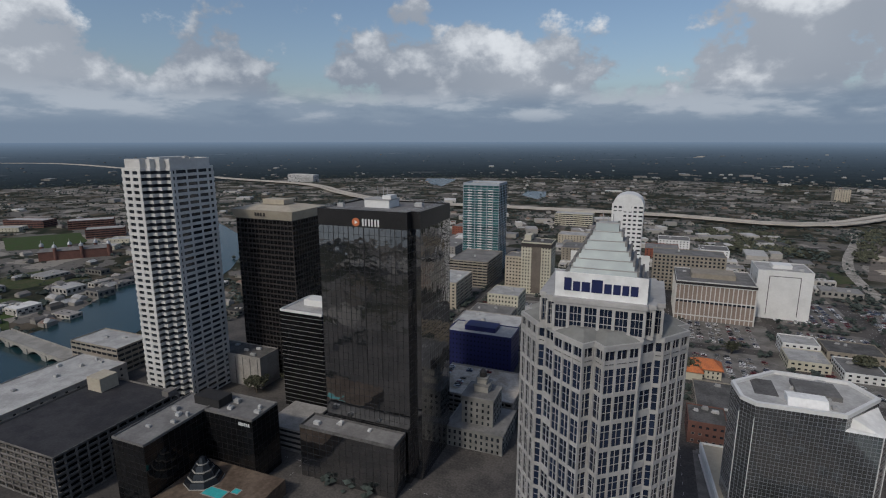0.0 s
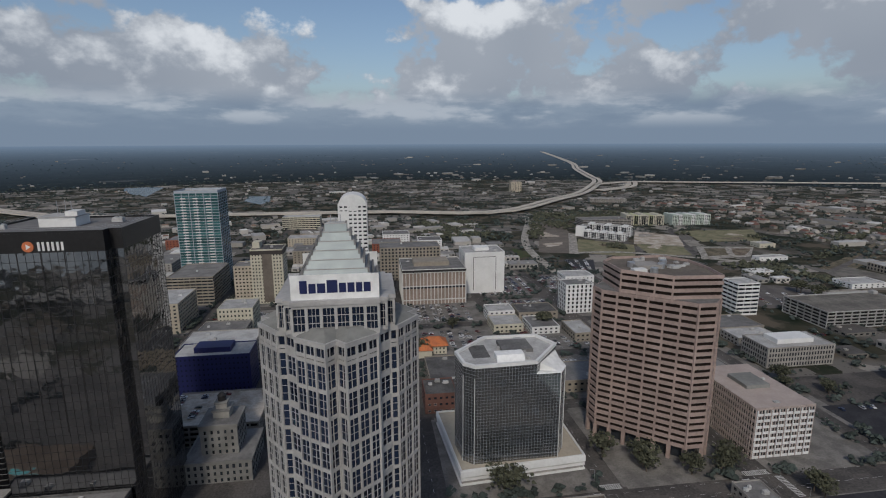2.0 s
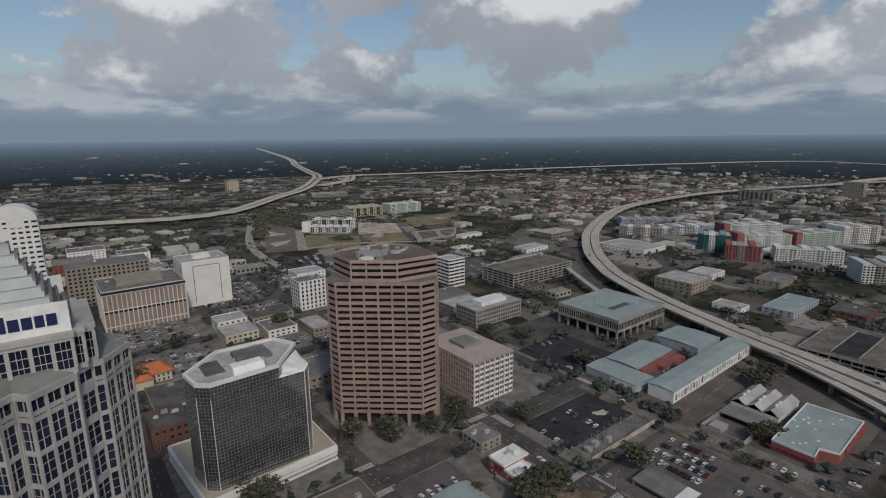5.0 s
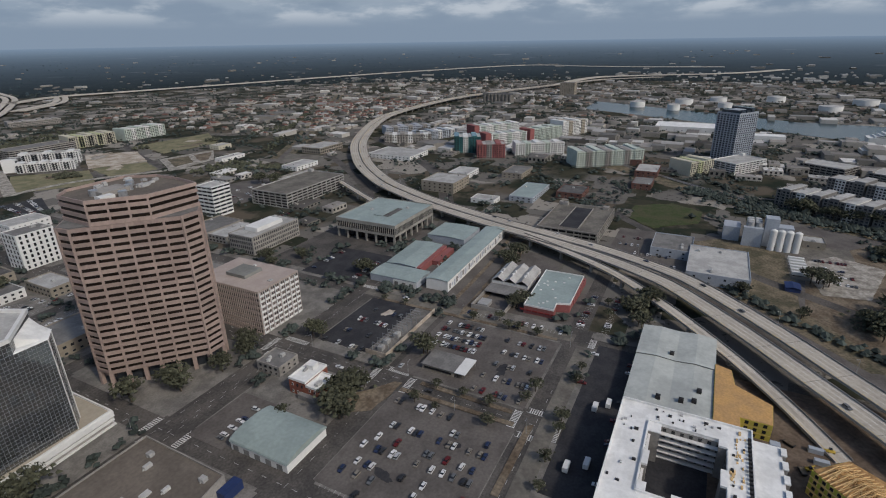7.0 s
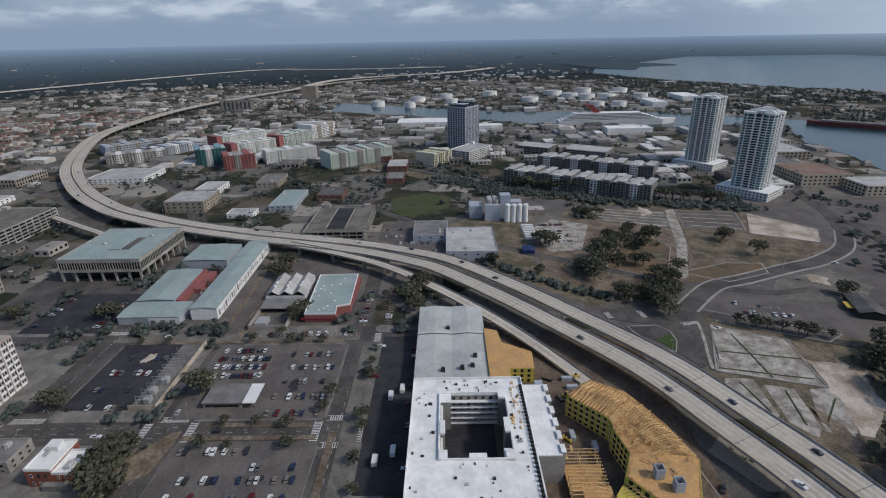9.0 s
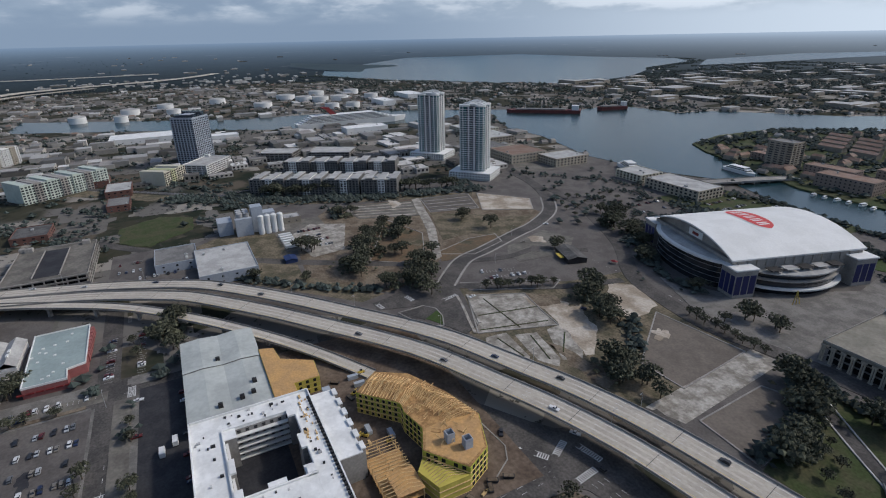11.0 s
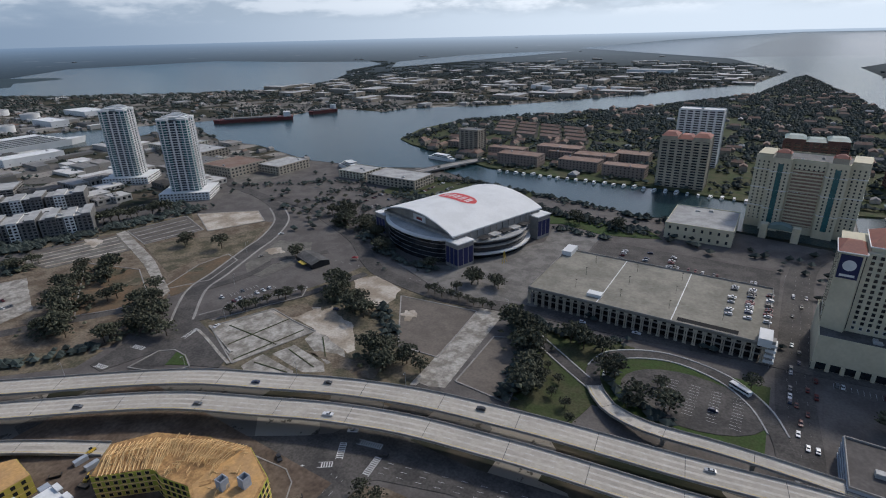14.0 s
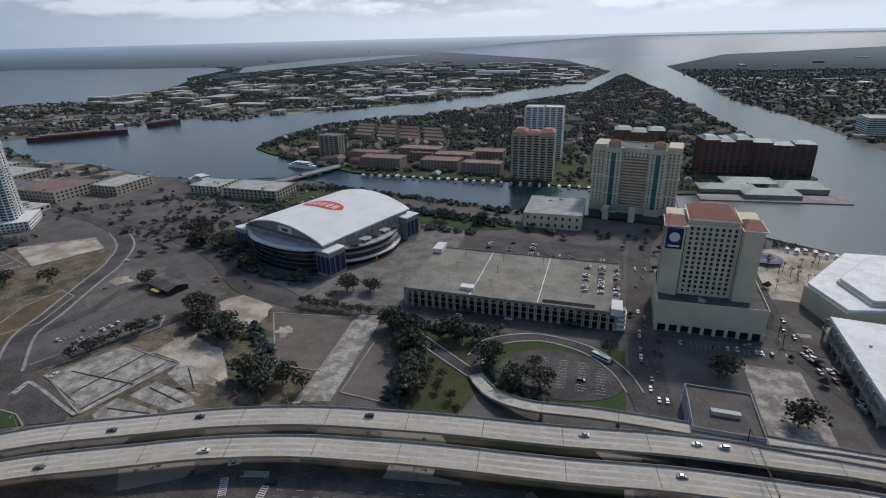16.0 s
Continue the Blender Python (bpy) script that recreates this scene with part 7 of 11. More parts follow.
        box_m = boxes((x, -24.6, 17.05, x + 1.3, -23.3, 18.2))
        part("condenser", box_m, "dark_metal", root)
    for k in range(64):
        a, b, c, d = bars[k % 4]
        x, y = r.uniform(a + 2, c - 2), r.uniform(b + 2, d - 2)
        s = r.uniform(0.5, 1.3)
        part("condenser" if k % 3 else "material_pile", boxes((x, y, 17.05, x + s, y + s * r.uniform(0.6, 1.6), 17.05 + r.uniform(0.4, 1.1))), "dark_metal" if k % 3 else "plant", root)
    for k in range(24):
        x, y = r.uniform(5, 40), r.uniform(-23, -17)
        part("timber_pallet", boxes((x, y, 17.06, x + r.uniform(0.8, 2.4), y + r.uniform(0.3, 1), 17.06 + r.uniform(0.2, 0.8))), "lumber", root)
    part("court_floor", boxes((hx0, hy0, 0, hx1, hy1, 0.3)), "asphalt_new", root)
    for f in range(5):
        part("court_gallery", boxes((hx1 - 2.2, hy0 + 1, f * 3.3 + 0.3, hx1 - 0.05, hy1 - 1, f * 3.3 + 0.7)), "white", root)
        part("court_gallery", boxes((hx0 + 1, hy1 - 1.2, f * 3.3 + 1.9, hx1 - 3, hy1 - 0.05, f * 3.3 + 2.2)), "white", root)
    for x, y, a, b in ((hx1 - 6, hy1 - 5, hx1 + 0.6, hy1 + 0.6), (hx0 - 0.6, hy0 - 0.6, hx0 + 6, hy0 + 4)):
        part("corner_bay", boxes((x, y, -0.2, a, b, 17.02)), "concrete", root)
        part("corner_bay_roof", boxes((x - 0.2, y - 0.2, 17.03, a, b, 17.5)), "membrane", root)


court_building()


def framed_building():
    """Timber-framed flats going up: yellow sheathed walls, open roof trusses."""
    root = thing("timber_framed_building", 190, -84, 0, 0, "apartment block under construction with yellow sheathing and bare trusses", "building site")
    take(150, -115, 232, -58)
    wings = ([(32, 24), (45, 9), (34, -7), (10, -18), (-13, -24), (-34, -16), (-41, -3), (-33, 3), (-22, 11), (-9, 5), (6, 8), (13, 7)], [(-24, 12), (-34, 4), (-41, -2), (-41, 12), (-29, 16)])
    P = wings[0][::-1]
    low = grow(P, -0.3)
    for f in range(4):
        part("sheathed_wall", prism(bmesh.new(), P, f * 3.2 + 0.45, f * 3.2 + 3.2), "lime_board" if f else "sheathing", root)
        part("floor_edge", prism(bmesh.new(), grow(P, 0.15), f * 3.2, f * 3.2 + 0.45), "lumber", root)
    # near-black panes painted as the shade in the unglazed openings
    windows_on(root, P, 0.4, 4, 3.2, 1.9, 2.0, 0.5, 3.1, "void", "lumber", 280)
    # deck in the darker wood, painting the shade below the trusses
    part("roof_deck", prism(bmesh.new(), low, 12.8, 13.1), "underdeck", root)
    part("plywood_deck", prism(bmesh.new(), [(-12, -22), (-9, -6), (-10, 3.5), (-22, 9.5), (-32, 2.5), (-39, -3), (-33, -15), (-14, -23)][::-1], 13.1, 13.16), "deckwood", root, "pale plywood roof deck")
    r = random.Random(4)
    # gable trusses over the north wing, half trusses along the outer edge of the rest
    outer = [(42.5, 8.5), (30, -5), (20, -10), (5, -18.5), (-11, -23.5)]
    court = [(29, 22.5), (17, 9.5), (8, 6), (-3, 6), (-9, 5)]
    for i in range(42):
        t = i / 41 * 3.999
        k = int(t)
        a, b = Vector(outer[k]).lerp(Vector(outer[k + 1]), t - k), Vector(court[k]).lerp(Vector(court[k + 1]), t - k)
        if i in (13, 14, 25, 36):
            continue
        whole = i < 19
        q = b if whole else a.lerp(b, 0.52 + r.uniform(-0.05, 0.1))
        c = a.lerp(q, 0.5 if whole else 0.42) + Vector((r.uniform(-0.5, 0.5), r.uniform(-0.5, 0.5)))
        top = 15.6 + r.uniform(-0.5, 0.9)
        bm = bmesh.new()
        for e0, e1 in (((*a, 13.25), (*q, 13.25)), ((*a, 13.3), (*c, top)), ((*c, top), (*q, 13.3)), ((*c, 13.2), (*c, top)), ((*c.lerp(a, 0.5), 13.2), (*c, top)), ((*c.lerp(q, 0.5), 13.2), (*c, top))):
            tube(bm, [e0, e1], 0.15, 4)
        part("roof_truss", bm, "lumber", root)
    for k in range(4):
        for u in (0.25, 0.45):
            e0, e1 = Vector(outer[k]).lerp(Vector(court[k]), u), Vector(outer[k + 1]).lerp(Vector(court[k + 1]), u)
            bm = bmesh.new()
            tube(bm, [(*e0, 14.6 + u), (*e1, 14.6 + u)], 0.13, 4)
            part("brace", bm, "lumber", root)
    # room walls of bare studs on the deck, open to the sky
    for k in range(64):
        x, y = r.uniform(-36, 26), r.uniform(-22, 12)
        if not within(x, y, grow(P, -2.5)):
            continue
        turn = math.atan2(-9, -16) + r.choice((0, math.pi / 2))
        ln = r.uniform(2.0, 5.0)
        m = Matrix.Translation((x, y, 13.1)) @ Matrix.Rotation(turn, 4, "Z")
        bm = bmesh.new()
        box(bm, -ln / 2, -0.08, 2.2, ln / 2, 0.08, 2.4, m)
        box(bm, -ln / 2, -0.08, 0, ln / 2, 0.08, 0.15, m)
        for j in range(int(ln / 0.8) + 1):
            box(bm, -ln / 2 + j * 0.8, -0.06, 0.15, -ln / 2 + j * 0.8 + 0.12, 0.06, 2.2, m)
        part("stud_wall", bm, "lumber", root)
    for k in range(46):
        x, y = r.uniform(-40, 44), r.uniform(-24, 23)
        if within(x, y, grow(P, -2)):
            bm = bmesh.new()
            box(bm, -1.8, -0.12, 13.12, 1.8, 0.12, 13.3 + r.uniform(0, 0.5), Matrix.Translation((x, y, 0)) @ Matrix.Rotation(r.uniform(0, 3.14), 4, "Z"))
            part("loose_timber", bm, "lumber", root)
    for k in range(9):
        x, y = r.uniform(-30, 24), r.uniform(-18, 8)
        if within(x, y, grow(P, -4)):
            part("plywood_sheet", boxes_at((-1.2, -2.4, 13.11, 1.2, 2.4, 13.35), pose(x, y, 0, 0, 0, r.uniform(0, 180))), "underdeck", root)
    for x, y in ((-22.5, -2.5), (-29.5, -8)):
        for sx in (-1.9, 1.6):
            part("shaft_wall", boxes((x + sx, y - 1.9, 0, x + sx + 0.3, y + 1.9, 18.3)), "bluewall", root, "grey block lift shaft wall")
        for sy in (-1.9, 1.6):
            part("shaft_wall", boxes((x - 1.6, y + sy, 0, x + 1.6, y + sy + 0.3, 18.3)), "bluewall", root, "grey block lift shaft wall")
    Q = wings[1][::-1]
    for f in range(3):
        part("sheathed_wall", prism(bmesh.new(), grow(Q, 0.4), f * 3.2 + 0.45, f * 3.2 + 3.1), "sheathing", root)
        part("floor_edge", prism(bmesh.new(), grow(Q, 0.6), f * 3.2, f * 3.2 + 0.45), "lumber", root)
    for k in range(9):
        x = -40 + k * 1.7
        bm = bmesh.new()
        tube(bm, [(x, -1 + k * 0.6, 9.7), (x, 6 + k * 0.4, 12.2), (x, 13, 9.7)], 0.14, 4)
        part("roof_truss", bm, "lumber", root)
    # lower open frame at the court
    fr = thing("open_timber_frame", 172, -59, 0, 0, "low open timber frame on the building site", "building site")
    take(146, -70, 186, -50)
    for x in range(-18, 19, 4):
        for y in (-8, 0, 8):
            part("stud", boxes((x - 0.15, y - 0.15, 0, x + 0.15, y + 0.15, 7)), "lumber", fr)
    for x in range(-18, 19, 2):
        part("joist", boxes((x - 0.12, -8.5, 7, x + 0.12, 8.5, 7.3)), "lumber", fr)
    for y in (-8, 0, 8):
        part("beam", boxes((-18.5, y - 0.14, 3.3, 18.5, y + 0.14, 3.6)), "lumber", fr)
    part("floor_deck", boxes((-18.5, -8.5, 3.6, 12, 8.5, 3.75)), "deckwood", fr)
    part("floor_deck", boxes((-18.5, -8.5, 7.3, -4, 4, 7.45)), "deckwood", fr)
    for k in range(7):
        bm = bmesh.new()
        tube(bm, [(-17 + k * 2.2, -8, 7.4), (-17 + k * 2.2, -2, 9.4), (-17 + k * 2.2, 4, 7.4)], 0.13, 4)
        part("roof_truss", bm, "lumber", fr)


framed_building()


def yellow_deck():
    root = thing("timber_floor_deck", 264, -35, 0, 0, "new building shell with yellow plywood roof deck", "building site")
    P = [(-30, 13), (-29, 1), (-14, 1), (-14, -13), (3, -14), (14, 3), (28, 4.5), (31, 13)][::-1]
    take(232, -52, 298, -20)
    for f in range(3):
        part("sheathed_wall", prism(bmesh.new(), P, f * 3.3 + 0.4, f * 3.3 + 3.3), "sheathing", root)
        part("floor_edge", prism(bmesh.new(), grow(P, 0.12), f * 3.3, f * 3.3 + 0.4), "lumber", root)
    # window holes drawn as near-black panes, the painted shade of the rooms
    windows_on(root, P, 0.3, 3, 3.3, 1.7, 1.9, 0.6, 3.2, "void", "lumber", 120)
    part("roof_deck", prism(bmesh.new(), grow(P, 0.2), 9.9, 10.2), "deckwood", root, "yellow plywood deck")
    part("stair_shaft", boxes((-34, -14, 0, -30.5, -10, 14)), "bluewall", root)


yellow_deck()
pad("building_site_ground", 140, -120, 300, -22, 0.17, "site_soil", "rutted brown building site soil", category="ground")
TAKEN.pop()


# clutter on the building site
rs = random.Random(31)
for k in range(22):
    x, y = rs.choice(((rs.uniform(196, 232), rs.uniform(-56, -50)), (rs.uniform(186, 214), rs.uniform(-70, -52)), (rs.uniform(232, 256), rs.uniform(-74, -56)), (rs.uniform(142, 150), rs.uniform(-112, -56))))
    kind = k % 4
    if kind == 0:
        root = thing("timber_pallet", x, y, 0.2, rs.uniform(0, 180), "stack of fresh timber on the building site", "timber")
        for q in range(3):
            part("board_layer", boxes((-1.8, -0.6, q * 0.35, 1.8, 0.6, q * 0.35 + 0.3)), "lumber", root)
    elif kind == 1:
        root = thing("skip", x, y, 0.2, rs.uniform(0, 180), "rusty dark builders' skip on the site", "skip")
        part("tub", prism(bmesh.new(), rect(4.4, 1.8), 0.1, 1.5, rect(5.4, 2.2)), "dark_metal", root)
        part("rubble", boxes((-2.2, -0.9, 1.2, 2.2, 0.9, 1.62)), "soil", root)
    elif kind == 2:
        root = thing("telehandler", x, y, 0.2, rs.uniform(0, 360), "small yellow site machine with a boom", "machine")
        part("chassis", boxes((-1.8, -0.9, 0.5, 1.8, 0.9, 1.3)), "yellow_paint", root)
        part("cab", boxes((-0.6, -0.9, 1.3, 0.7, 0.1, 2.4)), "glass", root)
        part("boom", boxes((-1.8, 0.25, 1.4, 3.2, 0.6, 1.8)), "yellow_paint", root)
        for wx in (-1.2, 1.2):
            for wy in (-0.95, 0.95):
                bm = bmesh.new()
                drum(bm, 0, 0, -0.18, 0.18, 0.5, 10)
                o = part("wheel", bm, "tyre", root)
                o.matrix_basis = pose(wx, wy, 0.5, 90)
    else:
        root = thing("site_container", x, y, 0.2, rs.choice((0, 90)), "blue-grey steel site container", "container")
        part("box", boxes((-3, -1.2, 0, 3, 1.2, 2.5)), "bluewall", root)
        part("door", boxes((2.98, -1.1, 0.1, 3.05, 1.1, 2.4)), "plant", root)


# electric substation
root = thing("substation", 263, 168, 0.25, 0, "electric substation with steel frames and transformers", "substation")
for k in range(9):
    x = -30 + k * 6
    bm = bmesh.new()
    for y in (-4, 4):
        tube(bm, [(x, y, 0), (x, y, 7)], 0.14, 5)
    tube(bm, [(x, -4, 6.8), (x, 4, 6.8)], 0.12, 5)
    tube(bm, [(x, -4, 4.6), (x, 4, 4.6)], 0.1, 5)
    part("steel_frame", bm, "steel", root)
for k, (x, y) in enumerate(((-26, 0), (-18, 1), (-8, -1))):
    bm = boxes((x - 2, y - 1.6, 0, x + 2, y + 1.6, 3.2))
    for i in range(5):
        box(bm, x - 1.8 + i * 0.8, y + 1.6, 0.4, x - 1.4 + i * 0.8, y + 2.2, 2.8)
    for i in (-1, 0, 1):
        tube(bm, [(x + i, y, 3.2), (x + i, y, 4.6)], 0.15, 6)
    part("transformer", bm, "plant", root)
for r in ((-33, -7.7, 0, 33, -7.4, 3.2), (-33, -7.4, 0, -32.7, 7.5, 3.2)):
    part("boundary_wall", boxes(r), "sand", root, "pale concrete wall")

# ---- arena, garage and hotels beyond the expressway ----
def arena():
    root = thing("arena", 250, -421, 0, -107.4, "large arena with a white vaulted roof and glass fronts", "arena")
    take(175, -495, 325, -345)
    w, d = 53.0, 58.0      # half sizes: across the vault, and along it
    bm = bmesh.new()
    n = 20
    rows = []
    for v in (-d, d):
        rows.append([(w * (2 * k / n - 1), v, 27 + 11 * (1 - (2 * k / n - 1) ** 2)) for k in range(n + 1)])
    # the vault runs along x; its ends face +-y ; x is along the shell
    a = [bm.verts.new((y, x, z)) for x, y, z in rows[0]]
    b = [bm.verts.new((y, x, z)) for x, y, z in rows[1]]
    a2 = [bm.verts.new((y, x, z - 1.2)) for x, y, z in rows[0]]
    b2 = [bm.verts.new((y, x, z - 1.2)) for x, y, z in rows[1]]
    for p, q in ((a, b), (b2, a2), (a2, a), (b, b2)):
        for i in range(n):
            bm.faces.new((p[i], p[i + 1], q[i + 1], q[i]))
    for i in (0, n):
        bm.faces.new((a[i], b[i], b2[i], a2[i]))
    part("vaulted_roof", bm, "white", root, "white vaulted roof")
    # body under the vault
    bm = bmesh.new()
    end = [(w * 0.985 * (2 * k / n - 1), 26 + 10.8 * (1 - (2 * k / n - 1) ** 2)) for k in range(n + 1)]
    for s in (-1, 1):
        bm = bmesh.new()
        top = [bm.verts.new((s * (d - 6), x, z)) for x, z in end]
        lo = [bm.verts.new((s * (d - 6), x, 0)) for x, z in end]
        for i in range(n):
            bm.faces.new((top[i], top[i + 1], lo[i + 1], lo[i]))
        part("end_wall", bm, "concrete", root)
    part("body", boxes((-d + 2, -w + 1, -0.2, d - 2, w - 1, 25.5)), "concrete", root)
    for s in (-1, 1):
        for k in range(14):
            x = -d + 6 + k * (2 * d - 12) / 13
            part("clerestory_frame", boxes((x - 0.4, s * (w - 0.7) - 0.5, 20, x + 0.4, s * (w - 0.7) + 0.5, 27)), "concrete", root)
    # curved glass drums at the vault's ends
    for s in (-1, 1):
        ring = [(s * (d - 8 + 20 * math.cos(t)), 46 * math.sin(t)) for t in [(-0.5 + k / 16) * math.pi * 0.94 for k in range(17)]]
        ring = ring if s > 0 else ring[::-1]
        for f in range(5):
            part("glass_storey", prism(bmesh.new(), ring, f * 4.2, f * 4.2 + 4.0), "glass", root)
            part("transom", prism(bmesh.new(), grow(ring, 0.25), f * 4.2 + 4.0, f * 4.2 + 4.2), "steel", root)
        part("drum_eave", prism(bmesh.new(), grow(ring, 2.4), 20.6, 22.4), "white", root)
        part("drum_roof", prism(bmesh.new(), grow(ring, 0.6), 22.2, 23.4, grow(ring, -9)), "roof_light", root)
        part("end_sign", boxes((s * (d - 5.9) - 0.2, -9, 26, s * (d - 5.9) + 0.2, 9, 32)), "white", root, "white sign panel")
        part("end_sign_mark", boxes((s * (d - 5.6) - 0.1, -4, 27.5, s * (d - 5.6) + 0.1, 4, 30)), "red", root)
    # corner blocks
    for sx in (-1, 1):
        for sy in (-1, 1):
            cx, cy = sx * (d - 7), sy * (w + 1)
            part("corner_tower", boxes((cx - 9, cy - 8, -0.2, cx + 9, cy + 8, 22)), "concrete", root)
            part("corner_roof", boxes((cx - 9.6, cy - 8.6, 22, cx + 9.6, cy + 8.6, 23)), "white", root)
            for k in range(3):
                part("banner", boxes((cx - 8.4 + k * 5.8, cy + sy * 8.05 - 0.1, 3, cx - 3.6 + k * 5.8, cy + sy * 8.05 + 0.1, 18)), "navy", root, "dark blue banner")
                part("banner", boxes((cx + sx * 9.05 - 0.1, cy - 7.4 + k * 5.2, 3, cx + sx * 9.05 + 0.1, cy - 3.2 + k * 5.2, 18)), "navy", root, "dark blue banner")
    # curved front with terraces on the plaza side
    ring = [(-38 + 76 * k / 14, -w + 1 - 17 * math.sin(math.pi * k / 14) ** 0.7) for k in range(15)]
    ring = ring + [(38, -w + 3), (-38, -w + 3)]
    for f, (z0, z1, m, o) in enumerate(((-0.2, 5, "glass", -2), (5, 6.2, "white", 2.6), (6.2, 11, "glass", -1), (11, 12, "concrete", 0.5), (12, 16, "glass", -3), (16, 17, "roof_light", 0))):
        part("front_tier", prism(bmesh.new(), grow(ring, o), z0, z1), m, root)
    for k in range(5):
        part("terrace_canopy", boxes((-30 + k * 13, -w - 9, 19, -20 + k * 13, -w - 1, 19.5)), "roof_light" if k % 2 else "dark_metal", root)
        for x in (-29, -21):
            part("canopy_post", boxes((x + k * 13 - 0.15, -w - 8.6, 17, x + k * 13 + 0.15, -w - 8.3, 19)), "steel", root)
    # red oval on the roof
    cx, cy = -1, 5
    bm = bmesh.new()
    m = 28
    def lift(y):
        return 27 + 11 * (1 - (y / w) ** 2) + 0.18
    def fill(name, rx, ry, z, mat, label):
        rows = 14
        bm2 = bmesh.new()
        last = None
        for r in range(rows + 1):
            y = ry * (2 * r / rows - 1)
            x = rx * max(0.02, 1 - abs(y / ry) ** 3.2) ** 0.5
            now = [bm2.verts.new((cx + sx * x, cy + y, lift(cy + y) + z)) for sx in (-1, 1)]
            if last:
                bm2.faces.new((last[0], last[1], now[1], now[0]))
            last = now
        return part(name, bm2, mat, root, label)

    fill("roof_mark", 10.6, 26.5, 0.0, "white", "white rim of the roof mark")
    mark = fill("roof_mark", 9.6, 25.4, 0.05, "sign_red", "red oval mark on the roof")
    for k in range(5):
        for o in (0.0, 3.0):
            y = cy - 19.0 + k * 8.0 + o
            bm = bmesh.new()
            bm.faces.new([bm.verts.new((cx + dx, yy, lift(yy) + 0.1)) for dx, yy in ((-4.6, y), (4.6, y), (4.6, y + 1.7), (-4.6, y + 1.7))])
            part("mark_bar", bm, "white", mark)
    bm = bmesh.new()
    for k in range(3):
        tube(bm, [(-24 + k * 3, -w - 26, 0), (-21, -w - 25, 11)], 0.25, 5)
    part("lattice_mast", bm, "yellow_paint", root, "yellow lattice mast")


arena()


def fort_garage():
    """Long two-level garage: deep roof slab on paired columns."""
    root = thing("parking_garage", 58.5, -361.5, 0, 0, "long concrete parking garage with pale roof deck and paired columns", "parking garage")
    take(-18, -404, 136, -318)
    w, d, h = 75.5, 41.5, 13.0
    # near-black core painted as the shade behind the columns
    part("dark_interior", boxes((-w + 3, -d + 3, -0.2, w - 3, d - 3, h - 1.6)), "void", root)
    # inner slabs in a dark tone, painted for the same shade
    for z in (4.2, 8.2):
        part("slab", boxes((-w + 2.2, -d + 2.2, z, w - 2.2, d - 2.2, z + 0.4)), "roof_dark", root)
    part("roof_deck", boxes((-w, -d, h - 1.5, w, d, h)), "deck_roof", root)
    for r in ((-w, d - 0.3, w, d), (-w, -d, w, -d + 0.3), (-w, -d + 0.3, -w + 0.3, d - 0.3), (w - 0.3, -d + 0.3, w, d - 0.3)):
        part("upstand", boxes((r[0], r[1], h, r[2], r[3], h + 1.0)), "concrete", root)
    for k in range(29):
        x = -w + 1.2 + k * (2 * w - 2.4) / 28
        for y in (-d, d) if k % 2 else (d,):
            part("column", boxes((x - 1.0, y - 0.5, -0.2, x - 0.2, y + 0.3, h - 1.5), (x + 0.2, y - 0.5, -0.2, x + 1.0, y + 0.3, h - 1.5), (x - 1.4, y - 0.9, h - 2.8, x + 1.4, y + 0.6, h - 1.5), (x - 1.2, y - 0.6, -0.2, x + 1.2, y + 0.4, 1.0)), "tan", root)
    for z in (4.4, 8.4):
        part("beam", boxes((-w + 1, d - 2.6, z - 0.4, w - 1, d - 2.1, z + 0.5)), "concrete", root)
    for k in range(9):
        y = -d + 1.2 + k * (2 * d - 2.4) / 8
        for x in (-w, w):
            part("column", boxes((x - 0.35, y - 0.4, -0.2, x + 0.35, y + 0.4, h - 1.5)), "concrete", root)
    for x in (-22, 26):
        part("deck_joint", boxes((x - 0.3, -d + 0.4, h, x + 0.3, d - 0.4, h + 0.03)), "white", root)
    for x, y, a, b, z in ((30, 30, 5, 3, 2.2), (72, -36, 4, 8, 4), (-74, 38, 3.5, 7, 5)):
        part("stair_head", boxes((x - a, y - b, h, x + a, y + b, h + z)), "white", root)
    # near-black sheet painted as the shaded ramp opening
    part("ramp_opening", boxes((-60, 33, h + 0.01, -25, 38, h + 0.05)), "void", root)
    for k in range(4):
        part("spiral_stair_tier", boxes((-w - 5, d - 6, 1.5 + k * 3.6, -w + 0.5, d + 1, 3.0 + k * 3.6)), "white", root)
    part("spiral_stair_core", boxes((-w - 4, d - 5, 0, -w - 0.5, d, 16)), "concrete", root)
    for i in range(4):
        for j in range(3):
            x, y = -50 + i * 32, -24 + j * 24
            bm = bmesh.new()
            tube(bm, [(x, y, h), (x, y, h + 6)], 0.1, 5)
            box(bm, x - 0.8, y - 0.15, h + 6, x + 0.8, y + 0.15, h + 6.2)
            part("lamp_post", bm, "dark_metal", root)


fort_garage()


def red_cap_hotel():
    """Cream hotel tower with red hipped roofs, on a podium."""
    root = thing("hotel", -71, -350, 0, -2, "cream hotel tower with red hipped roofs on a broad podium", "hotel")
    take(-110, -395, -36, -322)
    part("podium", prism(bmesh.new(), [(-35, -32), (31, -28), (30, 22), (-35, 18)], -0.2, 21), "hotel_cream", root)
    part("podium_arcade", prism(bmesh.new(), [(-35.1, 18.05), (-35.1, 17), (30.1, 21), (30.1, 22.05)][::-1], 0.5, 5), "glass", root)
    for k in range(10):
        x = -34 + k * 7
